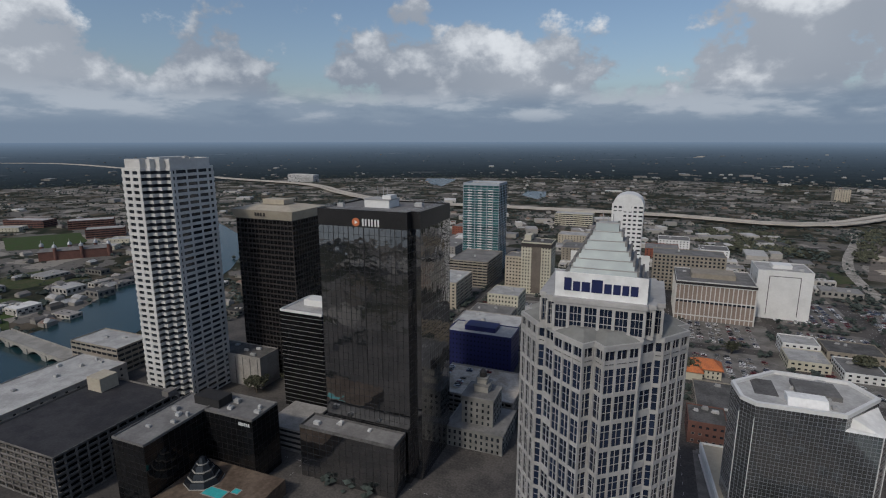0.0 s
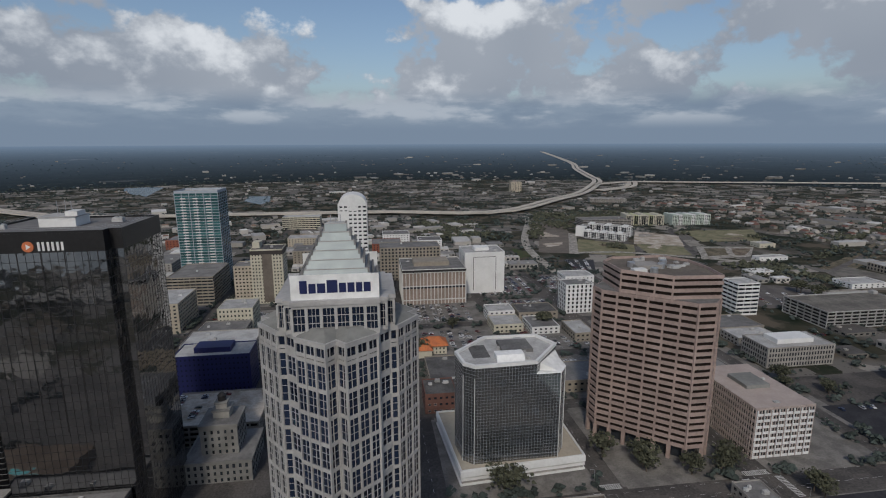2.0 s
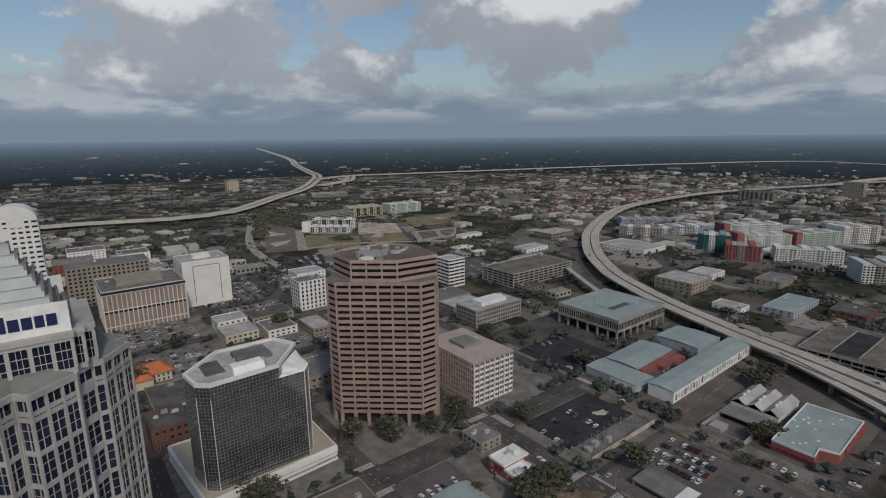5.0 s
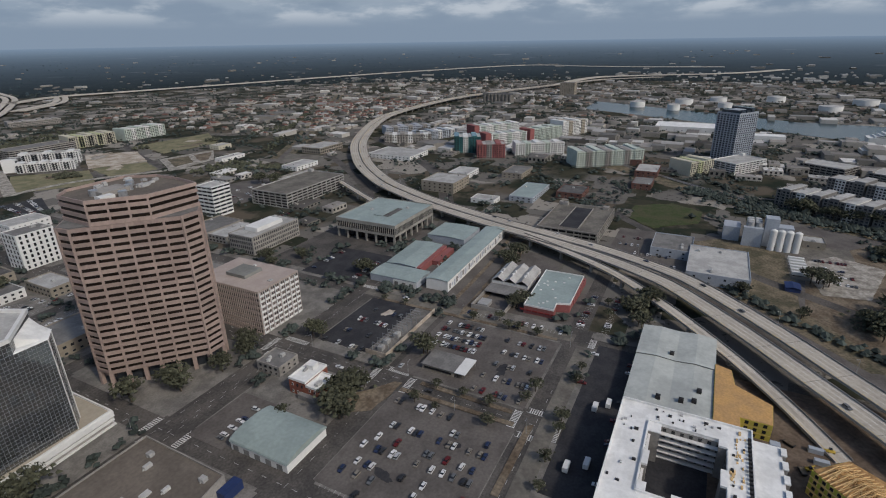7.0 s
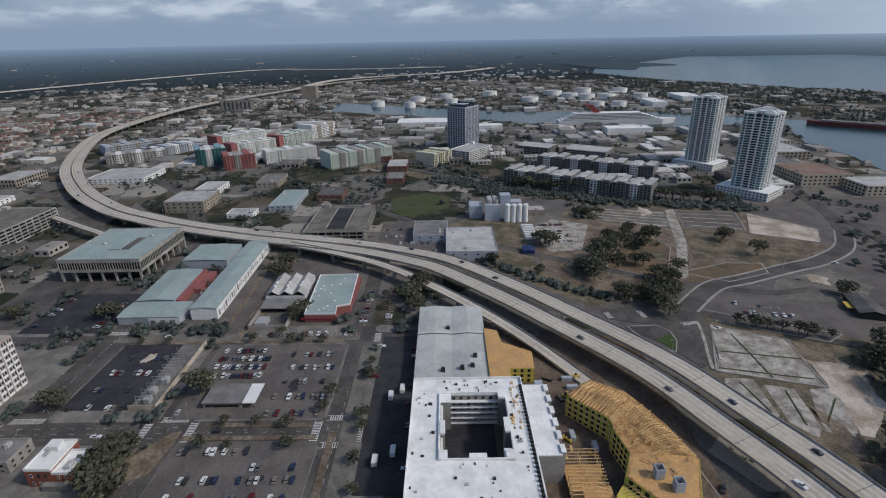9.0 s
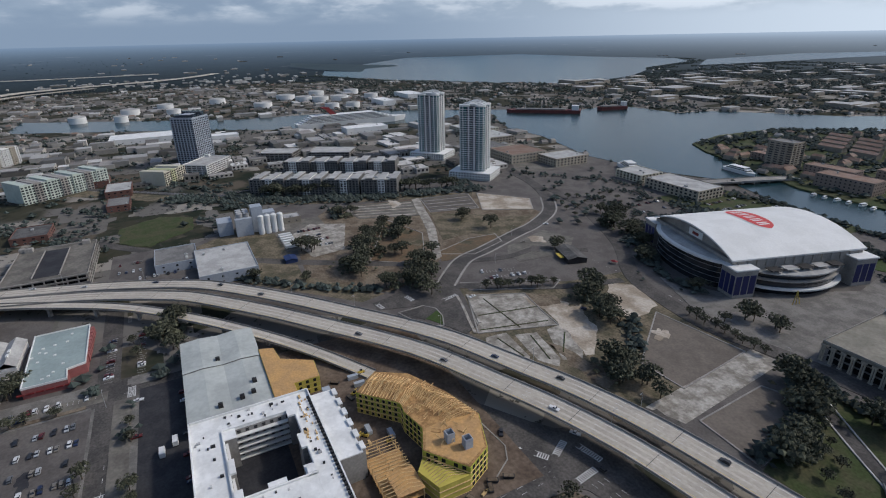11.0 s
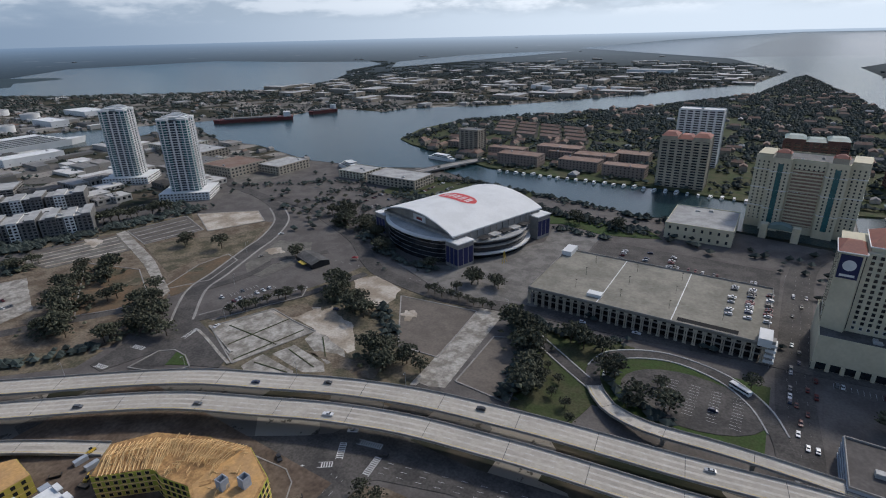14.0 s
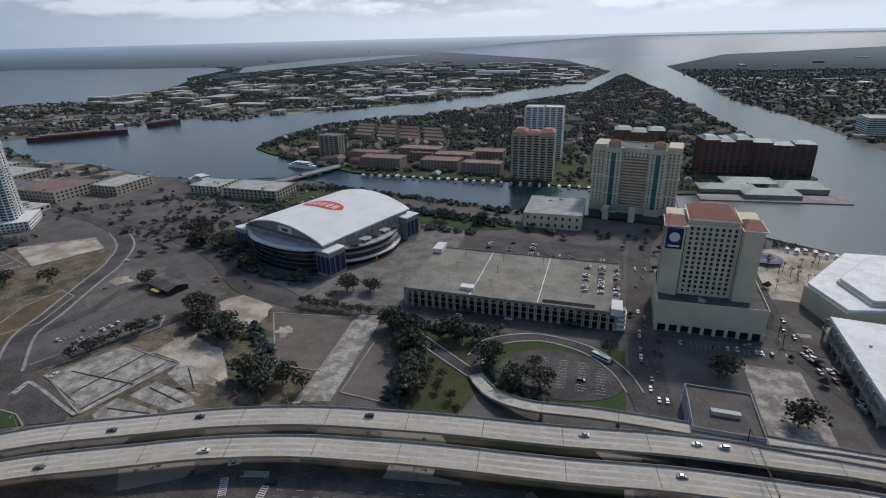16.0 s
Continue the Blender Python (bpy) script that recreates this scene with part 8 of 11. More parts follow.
        part("arcade_pier", boxes((x - 1, 17.6 + (x + 35) * 0.062, -0.2, x + 1, 19.2 + (x + 35) * 0.062, 5)), "hotel_cream", root)
    roof_top(root, [(-35, -32), (31, -28), (30, 22), (-35, 18)], 21, "roof_dark", "hotel_cream", 1.2, 9)
    T = [(-27, -30), (29, -28), (30, 8), (19, 10), (18, 6.5), (-14, 5), (-15, 8.5), (-26, 8)]
    part("tower_wall", prism(bmesh.new(), T, 20.5, 70), "hotel_cream", root)
    windows_on(root, [(17.5, 6.6), (-13.5, 5.1), (-13.5, -5), (17.5, -5)], 22.5, 14, 3.35, 1.7, 2.0, 0.6, 3.4, "glass", "white", 150, faces=[0])
    windows_on(root, T, 22.5, 14, 3.35, 1.6, 1.9, 0.6, 4.2, "glass", "white", 110, faces=[1, 7])
    for x, y in ((18.4, 8.2), (-14.6, 6.8)):
        part("glass_slot", boxes((x - 0.7, y - 1.6, 22, x + 0.7, y - 1.2, 69)), "glass", root)
    for a, b, c, d, z, r in ((18, -12, 31, 11, 70, 4), (-27, -12, -14, 9.5, 70, 4), (-13, -28, 17, 4, 73, 7)):
        part("attic_wall", boxes((a + 0.6, b + 0.6, 69.8, c - 0.6, d - 0.6, z)), "hotel_cream", root)
        part("hip_roof", prism(bmesh.new(), [(a, b), (c, b), (c, d), (a, d)], z, z + r, [((a * 3 + c) / 4, (b + d) / 2 - 1), ((a + c * 3) / 4, (b + d) / 2 - 1), ((a + c * 3) / 4, (b + d) / 2 + 1), ((a * 3 + c) / 4, (b + d) / 2 + 1)]), "redroof", root, "red hipped roof")
        part("eave", boxes((a - 0.4, b - 0.4, z - 0.6, c + 0.4, d + 0.4, z)), "white", root)
    part("banner", boxes((19.6, 9.7, 54, 29.4, 10.0, 68)), "sign_blue", root, "dark blue banner with a pale ring")
    bm = bmesh.new()
    drum(bm, 0, 0, 0, 0.1, 3.2, 20)
    drum(bm, 0, 0, 0.1, 0.14, 2.4, 20)
    o = part("banner_ring", bm, "white", root)
    o.matrix_basis = pose(24.5, 10.05, 62, -90)
    part("banner_bar", boxes((21, 10.0, 55.3, 28, 10.1, 56.6)), "white", root)


def waterside_hotel():
    """Broad cream hotel with turrets, central bay and a low wing."""
    root = thing("hotel", -31, -592, 0, -7, "broad cream waterside hotel with copper-topped turrets", "hotel")
    take(-80, -625, 18, -560)
    P = [(-44, -22), (44, -22), (44, 14), (30, 14), (30, 20), (14, 20), (14, 16), (-14, 16), (-14, 20), (-30, 20), (-30, 14), (-44, 14)]
    part("wall", prism(bmesh.new(), P, -0.2, 70), "hotel_cream", root)
    windows_on(root, P, 8, 18, 3.3, 1.3, 1.7, 0.8, 3.4, "glass", "white", 300, faces=[2, 4, 6, 8, 10, 1, 11])
    part("bay_glass", boxes((-12, 15.9, 8, 12, 16.3, 62)), "isle_roof", root, "brown balconied centre bay")
    for f in range(17):
        part("balcony", boxes((-12.2, 16.2, 9 + f * 3.2, 12.2, 17.4, 10.1 + f * 3.2)), "hotel_cream", root)
    for x in (-22, 22):
        part("green_glass", boxes((x - 2.2, 20.0, 8, x + 2.2, 20.3, 66)), "glass_teal", root)
        part("turret", prism(bmesh.new(), [(x - 6, 8), (x + 6, 8), (x + 6, 18), (x - 6, 18)], 70, 76), "tan", root)
        part("turret_roof", prism(bmesh.new(), [(x - 6.6, 7.4), (x + 6.6, 7.4), (x + 6.6, 18.6), (x - 6.6, 18.6)], 76, 79, [(x - 2, 12), (x + 2, 12), (x + 2, 14), (x - 2, 14)]), "redroof", root)
        for sx in (-5, 5):
            bm = bmesh.new()
            drum(bm, x + sx, 17, 76, 80, 0.7, 8, 0.1)
            part("finial", bm, "redroof", root)
    roof_top(root, P, 70, "roof_grey", "hotel_cream", 1.4, 8)
    for z in (22, 40, 58):
        part("string_course", prism(bmesh.new(), grow(P, 0.3), z, z + 0.7), "white", root)
    for x in (-37, 37):
        part("setback_block", boxes((x - 6.5, -20, 70, x + 6.5, 12, 73)), "hotel_cream", root)
    # gate with a green barrel roof
    gate = thing("hotel_gate", -17, -552, 0, -7, "hotel entrance gate with a green barrel vault", "gate")
    for x in (-13, 13):
        part("gate_pier", boxes((x - 3, -4, -0.2, x + 3, 4, 14)), "hotel_cream", gate)
    bm = bmesh.new()
    arc = [(-10 * math.cos(math.pi * k / 10), 11 + 5 * math.sin(math.pi * k / 10)) for k in range(11)]
    rows = [[bm.verts.new((x, y, z)) for x, z in arc] for y in (-5, 5)]
    for i in range(10):
        bm.faces.new((rows[0][i], rows[0][i + 1], rows[1][i + 1], rows[1][i]))
    for r in rows:
        bm.faces.new(r)
    part("barrel_roof", bm, "greenroof", gate)
    simple_house("hotel_wing", 18, -571, 76, -508, 15, 2, "hotel_cream", "roof_light", "low cream ballroom wing with flat roof", "hall", bay=7, win=(2, 3), limit=40)


red_cap_hotel()
waterside_hotel()
root = thing("blue_band_office", -66, -238, 0, 0, "low office with roof parking and blue glass bands", "office")
take(-84, -272, -48, -228)
pts = rect(31, 34)
banded(root, pts, 0.1, 3, 3.1, 1.3, "bluewall", "glass_blue", 0.3)
roof_top(root, pts, 10.7, "lot", "concrete", 1.0, 0)
part("plant_screen", boxes((-7, 2, 10.7, 6, 5, 13)), "plant", root)


def convention_centre():
    root = thing("convention_centre", -178, -375, 0, 0, "convention centre with stepped white roofs and concrete arcades", "convention centre")
    take(-260, -480, -142, -250)
    for i, (pts, z) in enumerate((([(-100, 45), (35, 30), (38, 115), (-100, 125)], 16), ([(-100, -10), (22, 20), (34, -18), (-10, -85), (-100, -90)], 17), ([(-100, -4), (6, 10), (14, -22), (-20, -70), (-100, -76)], 21))):
        part("wall", prism(bmesh.new(), grow(pts, -1.6), -0.2, z - 2), "cream", root)
        part("roof_slab", prism(bmesh.new(), pts, z - 2, z), "membrane", root)
        part("fascia", prism(bmesh.new(), grow(pts, 0.5), z - 2.6, z - 1.9), "concrete", root)
        if i < 2:
            part("terrace", prism(bmesh.new(), grow(pts, 2.0), 6.5, 7.4), "concrete", root)
            for a, b, n, turn in edges_of(pts):
                k = max(1, round(n / 9.0))
                for j in range(k):
                    p = a.lerp(b, j / k)
                    bm = bmesh.new()
                    box(bm, -0.6, -1.6, -0.2, 0.6, -0.4, z - 2, Matrix.Translation((p.x, p.y, 0)) @ Matrix.Rotation(turn, 4, "Z"))
                    part("column", bm, "concrete", root)
    r = random.Random(8)
    for _ in range(16):
        x, y = r.uniform(-90, 25), r.uniform(50, 110)
        part("roof_vent", boxes((x, y, 16, x + 1.2, y + 1.2, 16.9)), "plant", root)


convention_centre()
bm = bmesh.new()
drum(bm, 0, 0, 3.0, 4.2, 13, 18, 9)
drum(bm, 0, 0, 4.2, 6.2, 7, 18, 2)
for k in range(6):
    box(bm, 9 * math.cos(k) - 0.2, 9 * math.sin(k) - 0.2, 0, 9 * math.cos(k) + 0.2, 9 * math.sin(k) + 0.2, 3.2)
o = new("waterfront_pavilion", finish(bm, "waterfront_pavilion", "tarp"))
o.matrix_world = pose(-137, -470, 0.2)
tagged(o, "round waterfront pavilion with bright blue roof", "pavilion")
root = thing("tavern", 258, -262, 0, -17, "dark-roofed tavern with a yellow awning and parked cars", "restaurant")
gable(root, -15, -9, 15, 8, 0, 4.2, 2.2, "dark_metal", "roof_dark")
part("awning", prism(bmesh.new(), [(-6, 8.1), (4, 8.1), (4, 12), (-6, 12)], 2.6, 3.2), "yellow_paint", root, "yellow awning")
root.location = (330, -295, 0)
root = thing("red_tent", 300, -318, 0, 20, "small red peaked market tent", "tent")
part("canopy", prism(bmesh.new(), rect(6, 4), 2.4, 3.6, rect(0.6, 0.4)), "red", root)
for x, y in ((-2.8, -1.8), (2.8, -1.8), (2.8, 1.8), (-2.8, 1.8)):
    part("pole", boxes((x - 0.06, y - 0.06, 0, x + 0.06, y + 0.06, 2.5)), "steel", root)

# ---- island and channel ----
def tall_flats(name, x, y, w, d, h, wall, roof, label, turn=0.0, floors=None, cap=4, rib=True):
    root = thing(name, x, y, 0, turn, label, "apartment tower")
    take(x - w / 2, y - d / 2, x + w / 2, y + d / 2)
    pts = rect(w, d)
    n = floors or round(h / 3.3)
    s = h / n
    banded(root, pts, 1.0, n, s, s * 0.45, wall, "glass", 0.4, pier_bay=9, pier_w=3.0, pier_depth=0.5)
    if cap:
        # a hipped roof on each end pavilion and a lower one between
        for a, b, up in ((-w / 2, -w / 6, 2.6), (-w / 6 + 0.1, w / 6 - 0.1, 0.0), (w / 6, w / 2, 2.6)):
            if up:
                part("pavilion", boxes((a, -d / 2 - 0.8, h, b, d / 2 + 0.8, h + 2.4 + up)), wall, root)
            z = h + 2.4 + up
            part("hip_roof", prism(bmesh.new(), [(a - 0.6, -d / 2 - 1.4), (b + 0.6, -d / 2 - 1.4), (b + 0.6, d / 2 + 1.4), (a - 0.6, d / 2 + 1.4)], z, z + cap, [(a + 4, -d / 4), (b - 4, -d / 4), (b - 4, d / 4), (a + 4, d / 4)]), roof, root)
    else:
        roof_top(root, pts, h + 2.4, roof, wall, 1.0, 3)
    return root


tall_flats("apartment_tower", 94, -700, 54, 26, 60, "tan", "redroof", "pale apartment tower with red hipped roofs")
tall_flats("apartment_tower", 97, -830, 56, 24, 78, "white", "roof_light", "white apartment tower behind the red-roofed one", cap=0)
tall_flats("apartment_tower", 435, -772, 34, 26, 35, "beige", "roof_grey", "grey-beige island apartment tower", cap=0)
tall_flats("island_hotel", -40, -790, 66, 30, 52, "brick_dull", "greenroof", "brown brick hotel with a green roof", cap=3)
tall_flats("island_hotel", -150, -795, 60, 34, 42, "brick_dull", "greenroof", "brown brick waterside hotel with green hipped roof", 10, cap=4)
tall_flats("island_hotel", -222, -800, 74, 26, 38, "brick_dull", "greenroof", "long brown brick hotel block with green roof edge", -4, cap=2)
root = thing("waterside_market", -182, -712, 0, 6, "low waterside market with green metal roofs", "market")
for a, b, c, d, h, r in ((-70, -20, -20, 20, 5, 5), (-20, -28, 40, 4, 6, 4), (10, 4, 74, 30, 5, 4), (-30, 20, 30, 50, 5, 4)):
    part("wall", boxes((a, b, -0.2, c, d, h + 1.5)), "beige", root)
    part("hip_roof", prism(bmesh.new(), [(a - 1, b - 1), (c + 1, b - 1), (c + 1, d + 1), (a - 1, d + 1)], h + 1.5, h + 1.5 + r, [(a + 12, (b + d) / 2 - 1), (c - 12, (b + d) / 2 - 1), (c - 12, (b + d) / 2 + 1), (a + 12, (b + d) / 2 + 1)]), "greenroof", root)
part("quay", boxes((-78, 30, -1, 80, 60, 1.6)), "concrete", root)
for x0, y0, x1, y1, h in ((290, -735, 355, -705, 16), (205, -745, 262, -715, 14), (140, -730, 196, -706, 15), (262, -800, 300, -770, 12)):
    simple_house("island_flats", x0, y0, x1, y1, h, 4, "pink_stone", "isle_roof", "brick-beige island apartment block with brown roof", "apartments", bay=5, limit=40, base=1.5)
for k in range(16):
    row, col = divmod(k, 4)
    x, y = 300 + col * 52 + row * 14, -905 - row * 36 - col * 10
    root = thing("terrace_house", x, y, 2.0, -8, "beige terrace of town houses with brown roofs", "houses", "island terraces")
    take(x - 22, y - 8, x + 22, y + 8)
    gable(root, -20, -6, 20, 6, 0, 7, 3, "beige", "isle_roof")
for x, y, w2, d2, h2 in ((363, -760, 60, 24, 14), (290, -800, 70, 30, 15), (226, -775, 60, 30, 13), (180, -812, 50, 30, 12), (470, -790, 40, 20, 10)):
    simple_house("island_flats", x - w2 / 2, y - d2 / 2, x + w2 / 2, y + d2 / 2, h2, 4, "pink_stone", "isle_roof", "pinkish island apartment block with brown roof", "apartments", bay=5, limit=30, base=1.8)
for x, y, rad in ((606, -1839, 20), (534, -1804, 22), (475, -1809, 22), (594, -1657, 14), (641, -1654, 14), (700, -1760, 16), (760, -1800, 16)):
    root = thing("storage_tank", x, y, 0, 0, "white cylindrical oil storage tank", "tank", "south port tanks")
    for nm, z0, z1, r1, mm in (("shell", 0, 14, rad, "white"), ("roof", 14, 16, rad * 0.2, "roof_light")):
        bm = bmesh.new()
        drum(bm, 0, 0, z0, z1, rad, 24, r1)
        part(nm, bm, mm, root)
simple_house("port_shed", 450, -2720, 660, -2640, 14, 1, "white", "roof_light", "long white metal port shed", "warehouse", bay=14, limit=8, gear=2)
simple_house("shore_flats", -500, -1180, -440, -1130, 30, 8, "white", "roof_light", "white apartment slab on the far shore", "apartments", ribbons=True, bay=8, gear=2)
# bridges
root = thing("channel_bridge", 402, -656, 0, 0, "low concrete bridge over the channel", "bridge")
line = [Vector(p) for p in ((28, 60, 3.4), (10, 20, 4.6), (-5, -20, 4.6), (-20, -64, 3.2))]
line = smooth_line(line, 10)
bm = bmesh.new()
sweep(bm, line, [(-9, -1.2), (9, -1.2), (9, 0), (-9, 0)])
part("deck", bm, "concrete", root)
for s in (-9, 9):
    bm = bmesh.new()
    sweep(bm, side(line, s), [(-0.2, 0), (0.2, 0), (0.2, 1.0), (-0.2, 1.0)])
    part("parapet", bm, "concrete", root)
for p in line[2:-1:2]:
    part("pier", boxes((p.x - 6, p.y - 0.8, -2, p.x + 6, p.y + 0.8, p.z - 1.2)), "concrete", root)
root = thing("island_bridge", -72, -620, 0, 0, "low bridge from the hotel to the island", "bridge")
part("deck", boxes((-8, -52, 2.2, 8, 60, 3.4)), "concrete", root)
for x in (-8, 8):
    part("parapet", boxes((x - 0.2, -52, 3.4, x + 0.2, 60, 4.3)), "concrete", root)
for y in range(-40, 60, 20):
    part("pier", boxes((-7, y - 0.8, -2, 7, y + 0.8, 2.3)), "concrete", root)
root = thing("river_bridge", -500, 274, 0, -7, "pale arched stone river bridge", "bridge")
part("deck", boxes((-62, -8, 5.4, 62, 8, 6.6)), "stone", root)
for y in (-8, 7.6):
    part("parapet", boxes((-62, y, 6.6, 62, y + 0.4, 7.8)), "stone", root)
for k in range(4):
    a = -60 + k * 32
    bm = bmesh.new()
    arc = [(a + 24 * i / 10, 5.4 - 4.4 + 4.0 * math.sin(math.pi * i / 10)) for i in range(11)]
    lo = [[bm.verts.new((x, y, z)) for x, z in arc] for y in (-7.8, 7.8)]
    hi = [[bm.verts.new((x, y, 5.5)) for x, z in arc] for y in (-7.8, 7.8)]
    for i in range(10):
        bm.faces.new((lo[0][i], lo[0][i + 1], lo[1][i + 1], lo[1][i]))
        for j in (0, 1):
            bm.faces.new((lo[j][i], lo[j][i + 1], hi[j][i + 1], hi[j][i]))
    part("arch", bm, "stone", root)
    part("pier", boxes((a - 7.6, -8.6, -2, a - 0.2, 8.6, 5.4)), "stone", root)


# ---- boats ----
def boat(x, y, length, turn, label, name="motor_yacht", tiers=2, hull="white"):
    root = thing(name, x, y, 0.5, turn, label, "boat")
    w = length * 0.11 + 0.7
    plan = [(-length / 2, -w), (length * 0.3, -w), (length / 2, 0), (length * 0.3, w), (-length / 2, w)]
    part("hull", prism(bmesh.new(), grow(plan, -0.3), -0.4, length * 0.06 + 0.8, plan), hull, root)
    z = length * 0.06 + 0.8
    for t in range(tiers):
        k = 0.62 - t * 0.16
        h = 1.6 + length * 0.015
        part("cabin", prism(bmesh.new(), [(-length * k * 0.62, -w * 0.8), (length * k * 0.5, -w * 0.8), (length * k * 0.5, w * 0.8), (-length * k * 0.62, w * 0.8)], z, z + h), "white", root)
        part("cabin_window_strip", prism(bmesh.new(), [(-length * k * 0.6, -w * 0.83), (length * k * 0.51, -w * 0.83), (length * k * 0.51, w * 0.83), (-length * k * 0.6, w * 0.83)], z + h * 0.4, z + h * 0.8), "glass", root)
        z += h
    return root


boat(534, -576, 62, 155, "long white dinner cruise yacht with three decks", "cruise_boat", 3)
boat(446, -694, 52, 170, "white party boat moored at the island", "cruise_boat", 2)
r = random.Random(77)
for k in range(26):
    x = 330 - k * 12.5
    boat(x, -664 + r.uniform(-3, 3), r.uniform(8, 13), 90 + r.uniform(-8, 8), "white motor boat moored along the seawall", tiers=1)
for k in range(14):
    boat(-160 - k * 7, -498 + k * 1.5 + r.uniform(-2, 2), r.uniform(8, 13), 80 + r.uniform(-10, 10), "white motor boat at the marina", tiers=1)
for x, y, ln, t, lab in ((1083, -842, 185, 48, "long rusty red moored cargo barge"), (1030, -1020, 80, 75, "dark red and grey cargo ship")):
    root = thing("cargo_ship", x, y, 0.5, t, lab, "ship")
    plan = [(-ln / 2, -12), (ln * 0.42, -12), (ln / 2, 0), (ln * 0.42, 12), (-ln / 2, 12)]
    part("hull", prism(bmesh.new(), grow(plan, -1), -1, 8, plan), "hull", root)
    part("deck_load", boxes((-ln * 0.3, -9, 8, ln * 0.36, 9, 10.5)), "roof_grey", root)
    part("bridge_house", boxes((-ln * 0.47, -9, 8, -ln * 0.38, 9, 19)), "white", root)
    for k in range(3):
        bm = bmesh.new()
        tube(bm, [(-ln * 0.2 + k * ln * 0.22, 0, 8), (-ln * 0.2 + k * ln * 0.22, 0, 22)], 0.5, 6)
        part("mast", bm, "plant", root)
root = thing("cruise_ship", 1180, -375, 0.5, -88, "long white cruise ship with a red winged funnel", "ship")
plan = [(-130, -15), (100, -15), (135, 0), (100, 15), (-130, 15)]
part("hull", prism(bmesh.new(), grow(plan, -2), -1, 12, plan), "white", root)
for t in range(5):
    part("deck_tier", boxes((-120 + t * 6, -14.5, 12 + t * 3, 92 - t * 10, 14.5, 14.6 + t * 3)), "white", root)
    part("deck_window_strip", boxes((-119 + t * 6, -14.8, 13 + t * 3, 91 - t * 10, 14.8, 13.8 + t * 3)), "glass", root)
part("funnel", prism(bmesh.new(), [(-52, -4), (-38, -4), (-38, 4), (-52, 4)], 27, 43, [(-66, -3), (-54, -3), (-54, 3), (-66, 3)]), "red", root, "red winged funnel")
part("funnel_wing", boxes((-70, -12, 41, -58, 12, 43)), "red", root)

# ---- channel district ----
def twin(x, y, h, turn):
    root = thing("condominium_tower", x, y, 0, turn, "tall pale blue condominium tower with curved crest and white balconies", "skyscraper")
    take(x - 22, y - 22, x + 22, y + 22)
    pts = [(-17, -12), (-8, -15), (8, -15), (17, -12), (17, 12), (8, 15), (-8, 15), (-17, 12)]
    n = 29
    s = (h - 12) / n
    banded(root, pts, 10, n, s, s * 0.30, "white", "glass_blue", 0.4, top_band=False)
    for a, b, ln, turn in edges_of(pts):
        k = max(1, round(ln / 7.5))
        for j in range(k):
            p = a.lerp(b, (j + 0.5) / k)
            part("pier", boxes_at((-0.9, -1.1, 8, 0.9, 0.1, h - 1), Matrix.Translation((p.x, p.y, 0)) @ Matrix.Rotation(turn, 4, "Z")), "white", root)
    for sx, sy in ((-1, -1), (1, -1), (1, 1), (-1, 1)):
        lobe = [(sx * 11.5 + 6.6 * math.cos(math.pi * k / 8), sy * 10 + 6.6 * math.sin(math.pi * k / 8)) for k in range(16)]
        wall = part("corner_lobe", prism(bmesh.new(), lobe, 8, h - 1), "glass_teal", root, "rounded teal glass corner")
        bm = bmesh.new()
        for f in range(n):
            prism(bm, grow(lobe, 0.5), 10 + f * s, 10 + f * s + s * 0.28)
        tagged(part("balcony_bay", bm, "white", wall), kind="stuff")
        for k in range(0, 16, 2):
            x1, y1 = sx * 11.5 + 6.9 * math.cos(math.pi * k / 8), sy * 10 + 6.9 * math.sin(math.pi * k / 8)
            if abs(x1) > 11 and abs(y1) > 9:
                part("rib", boxes_at((-0.5, -0.45, 6, 0.5, 0.45, h), pose(x1, y1, 0, 0, 0, k * 22.5)), "white", wall)
        part("lobe_crest", prism(bmesh.new(), grow(lobe, 0.7), h - 1, h + 1.4), "white", wall)
    for k in range(3):
        bm = bmesh.new()
        arc = [(-16 + 32 * i / 10, h + 0.5 + 4.5 * math.sin(math.pi * i / 10)) for i in range(11)]
        tube(bm, [(a, -10 + k * 10, z) for a, z in arc], 0.8, 6)
        part("crest_arch", bm, "white", root)
    part("penthouse", boxes((-12, -9, h - 1, 12, 9, h + 2.5)), "white", root)
    part("podium", boxes((-30, -24, -0.2, 30, 24, 10)), "white", root)
    windows_on(root, rect(60, 48), 0, 3, 3.3, 2.2, 1.6, 0.9, 4, "glass", "white", 60)
    return root


twin(774, -378, 100, 40)
twin(626, -372, 98, 40)


def blue_tower():
    root = thing("condominium_tower", 938, -30, 0, -35, "blue glass condominium tower with pale ribs", "skyscraper")
    take(905, -62, 972, 6)
    pts = rect(44, 36)
    banded(root, pts, 0, 22, 3.3, 1.1, "bluewall", "glass_blue", 0.25, pier_bay=5.0, pier_w=1.3, pier_depth=0.8)
    for x in (-16, -5, 6):
        part("crown_block", boxes((x, -17, 73.4, x + 8, 16, 78.5 + (x > 0) * 3)), "glass_blue", root)
    roof_top(root, pts, 73.4, "roof_grey", "bluewall", 2, 3)
    part("penthouse", boxes((-14, -8, 73.4, 8, 8, 79)), "bluewall", root)


blue_tower()


def flats(x, y, w, d, h, turn, wall, label, accent=None, roof="roof_light", base=0.0, lim=46, cap=""):
    """A block of flats with balconies, stepped roofline and window rows."""
    rr = random.Random(int(x * 3 + y * 5))
    root = thing("apartment_building", x, y, base, turn, label, "apartments", "channel district flats")
    k = max(w, d) / 2 * 0.8
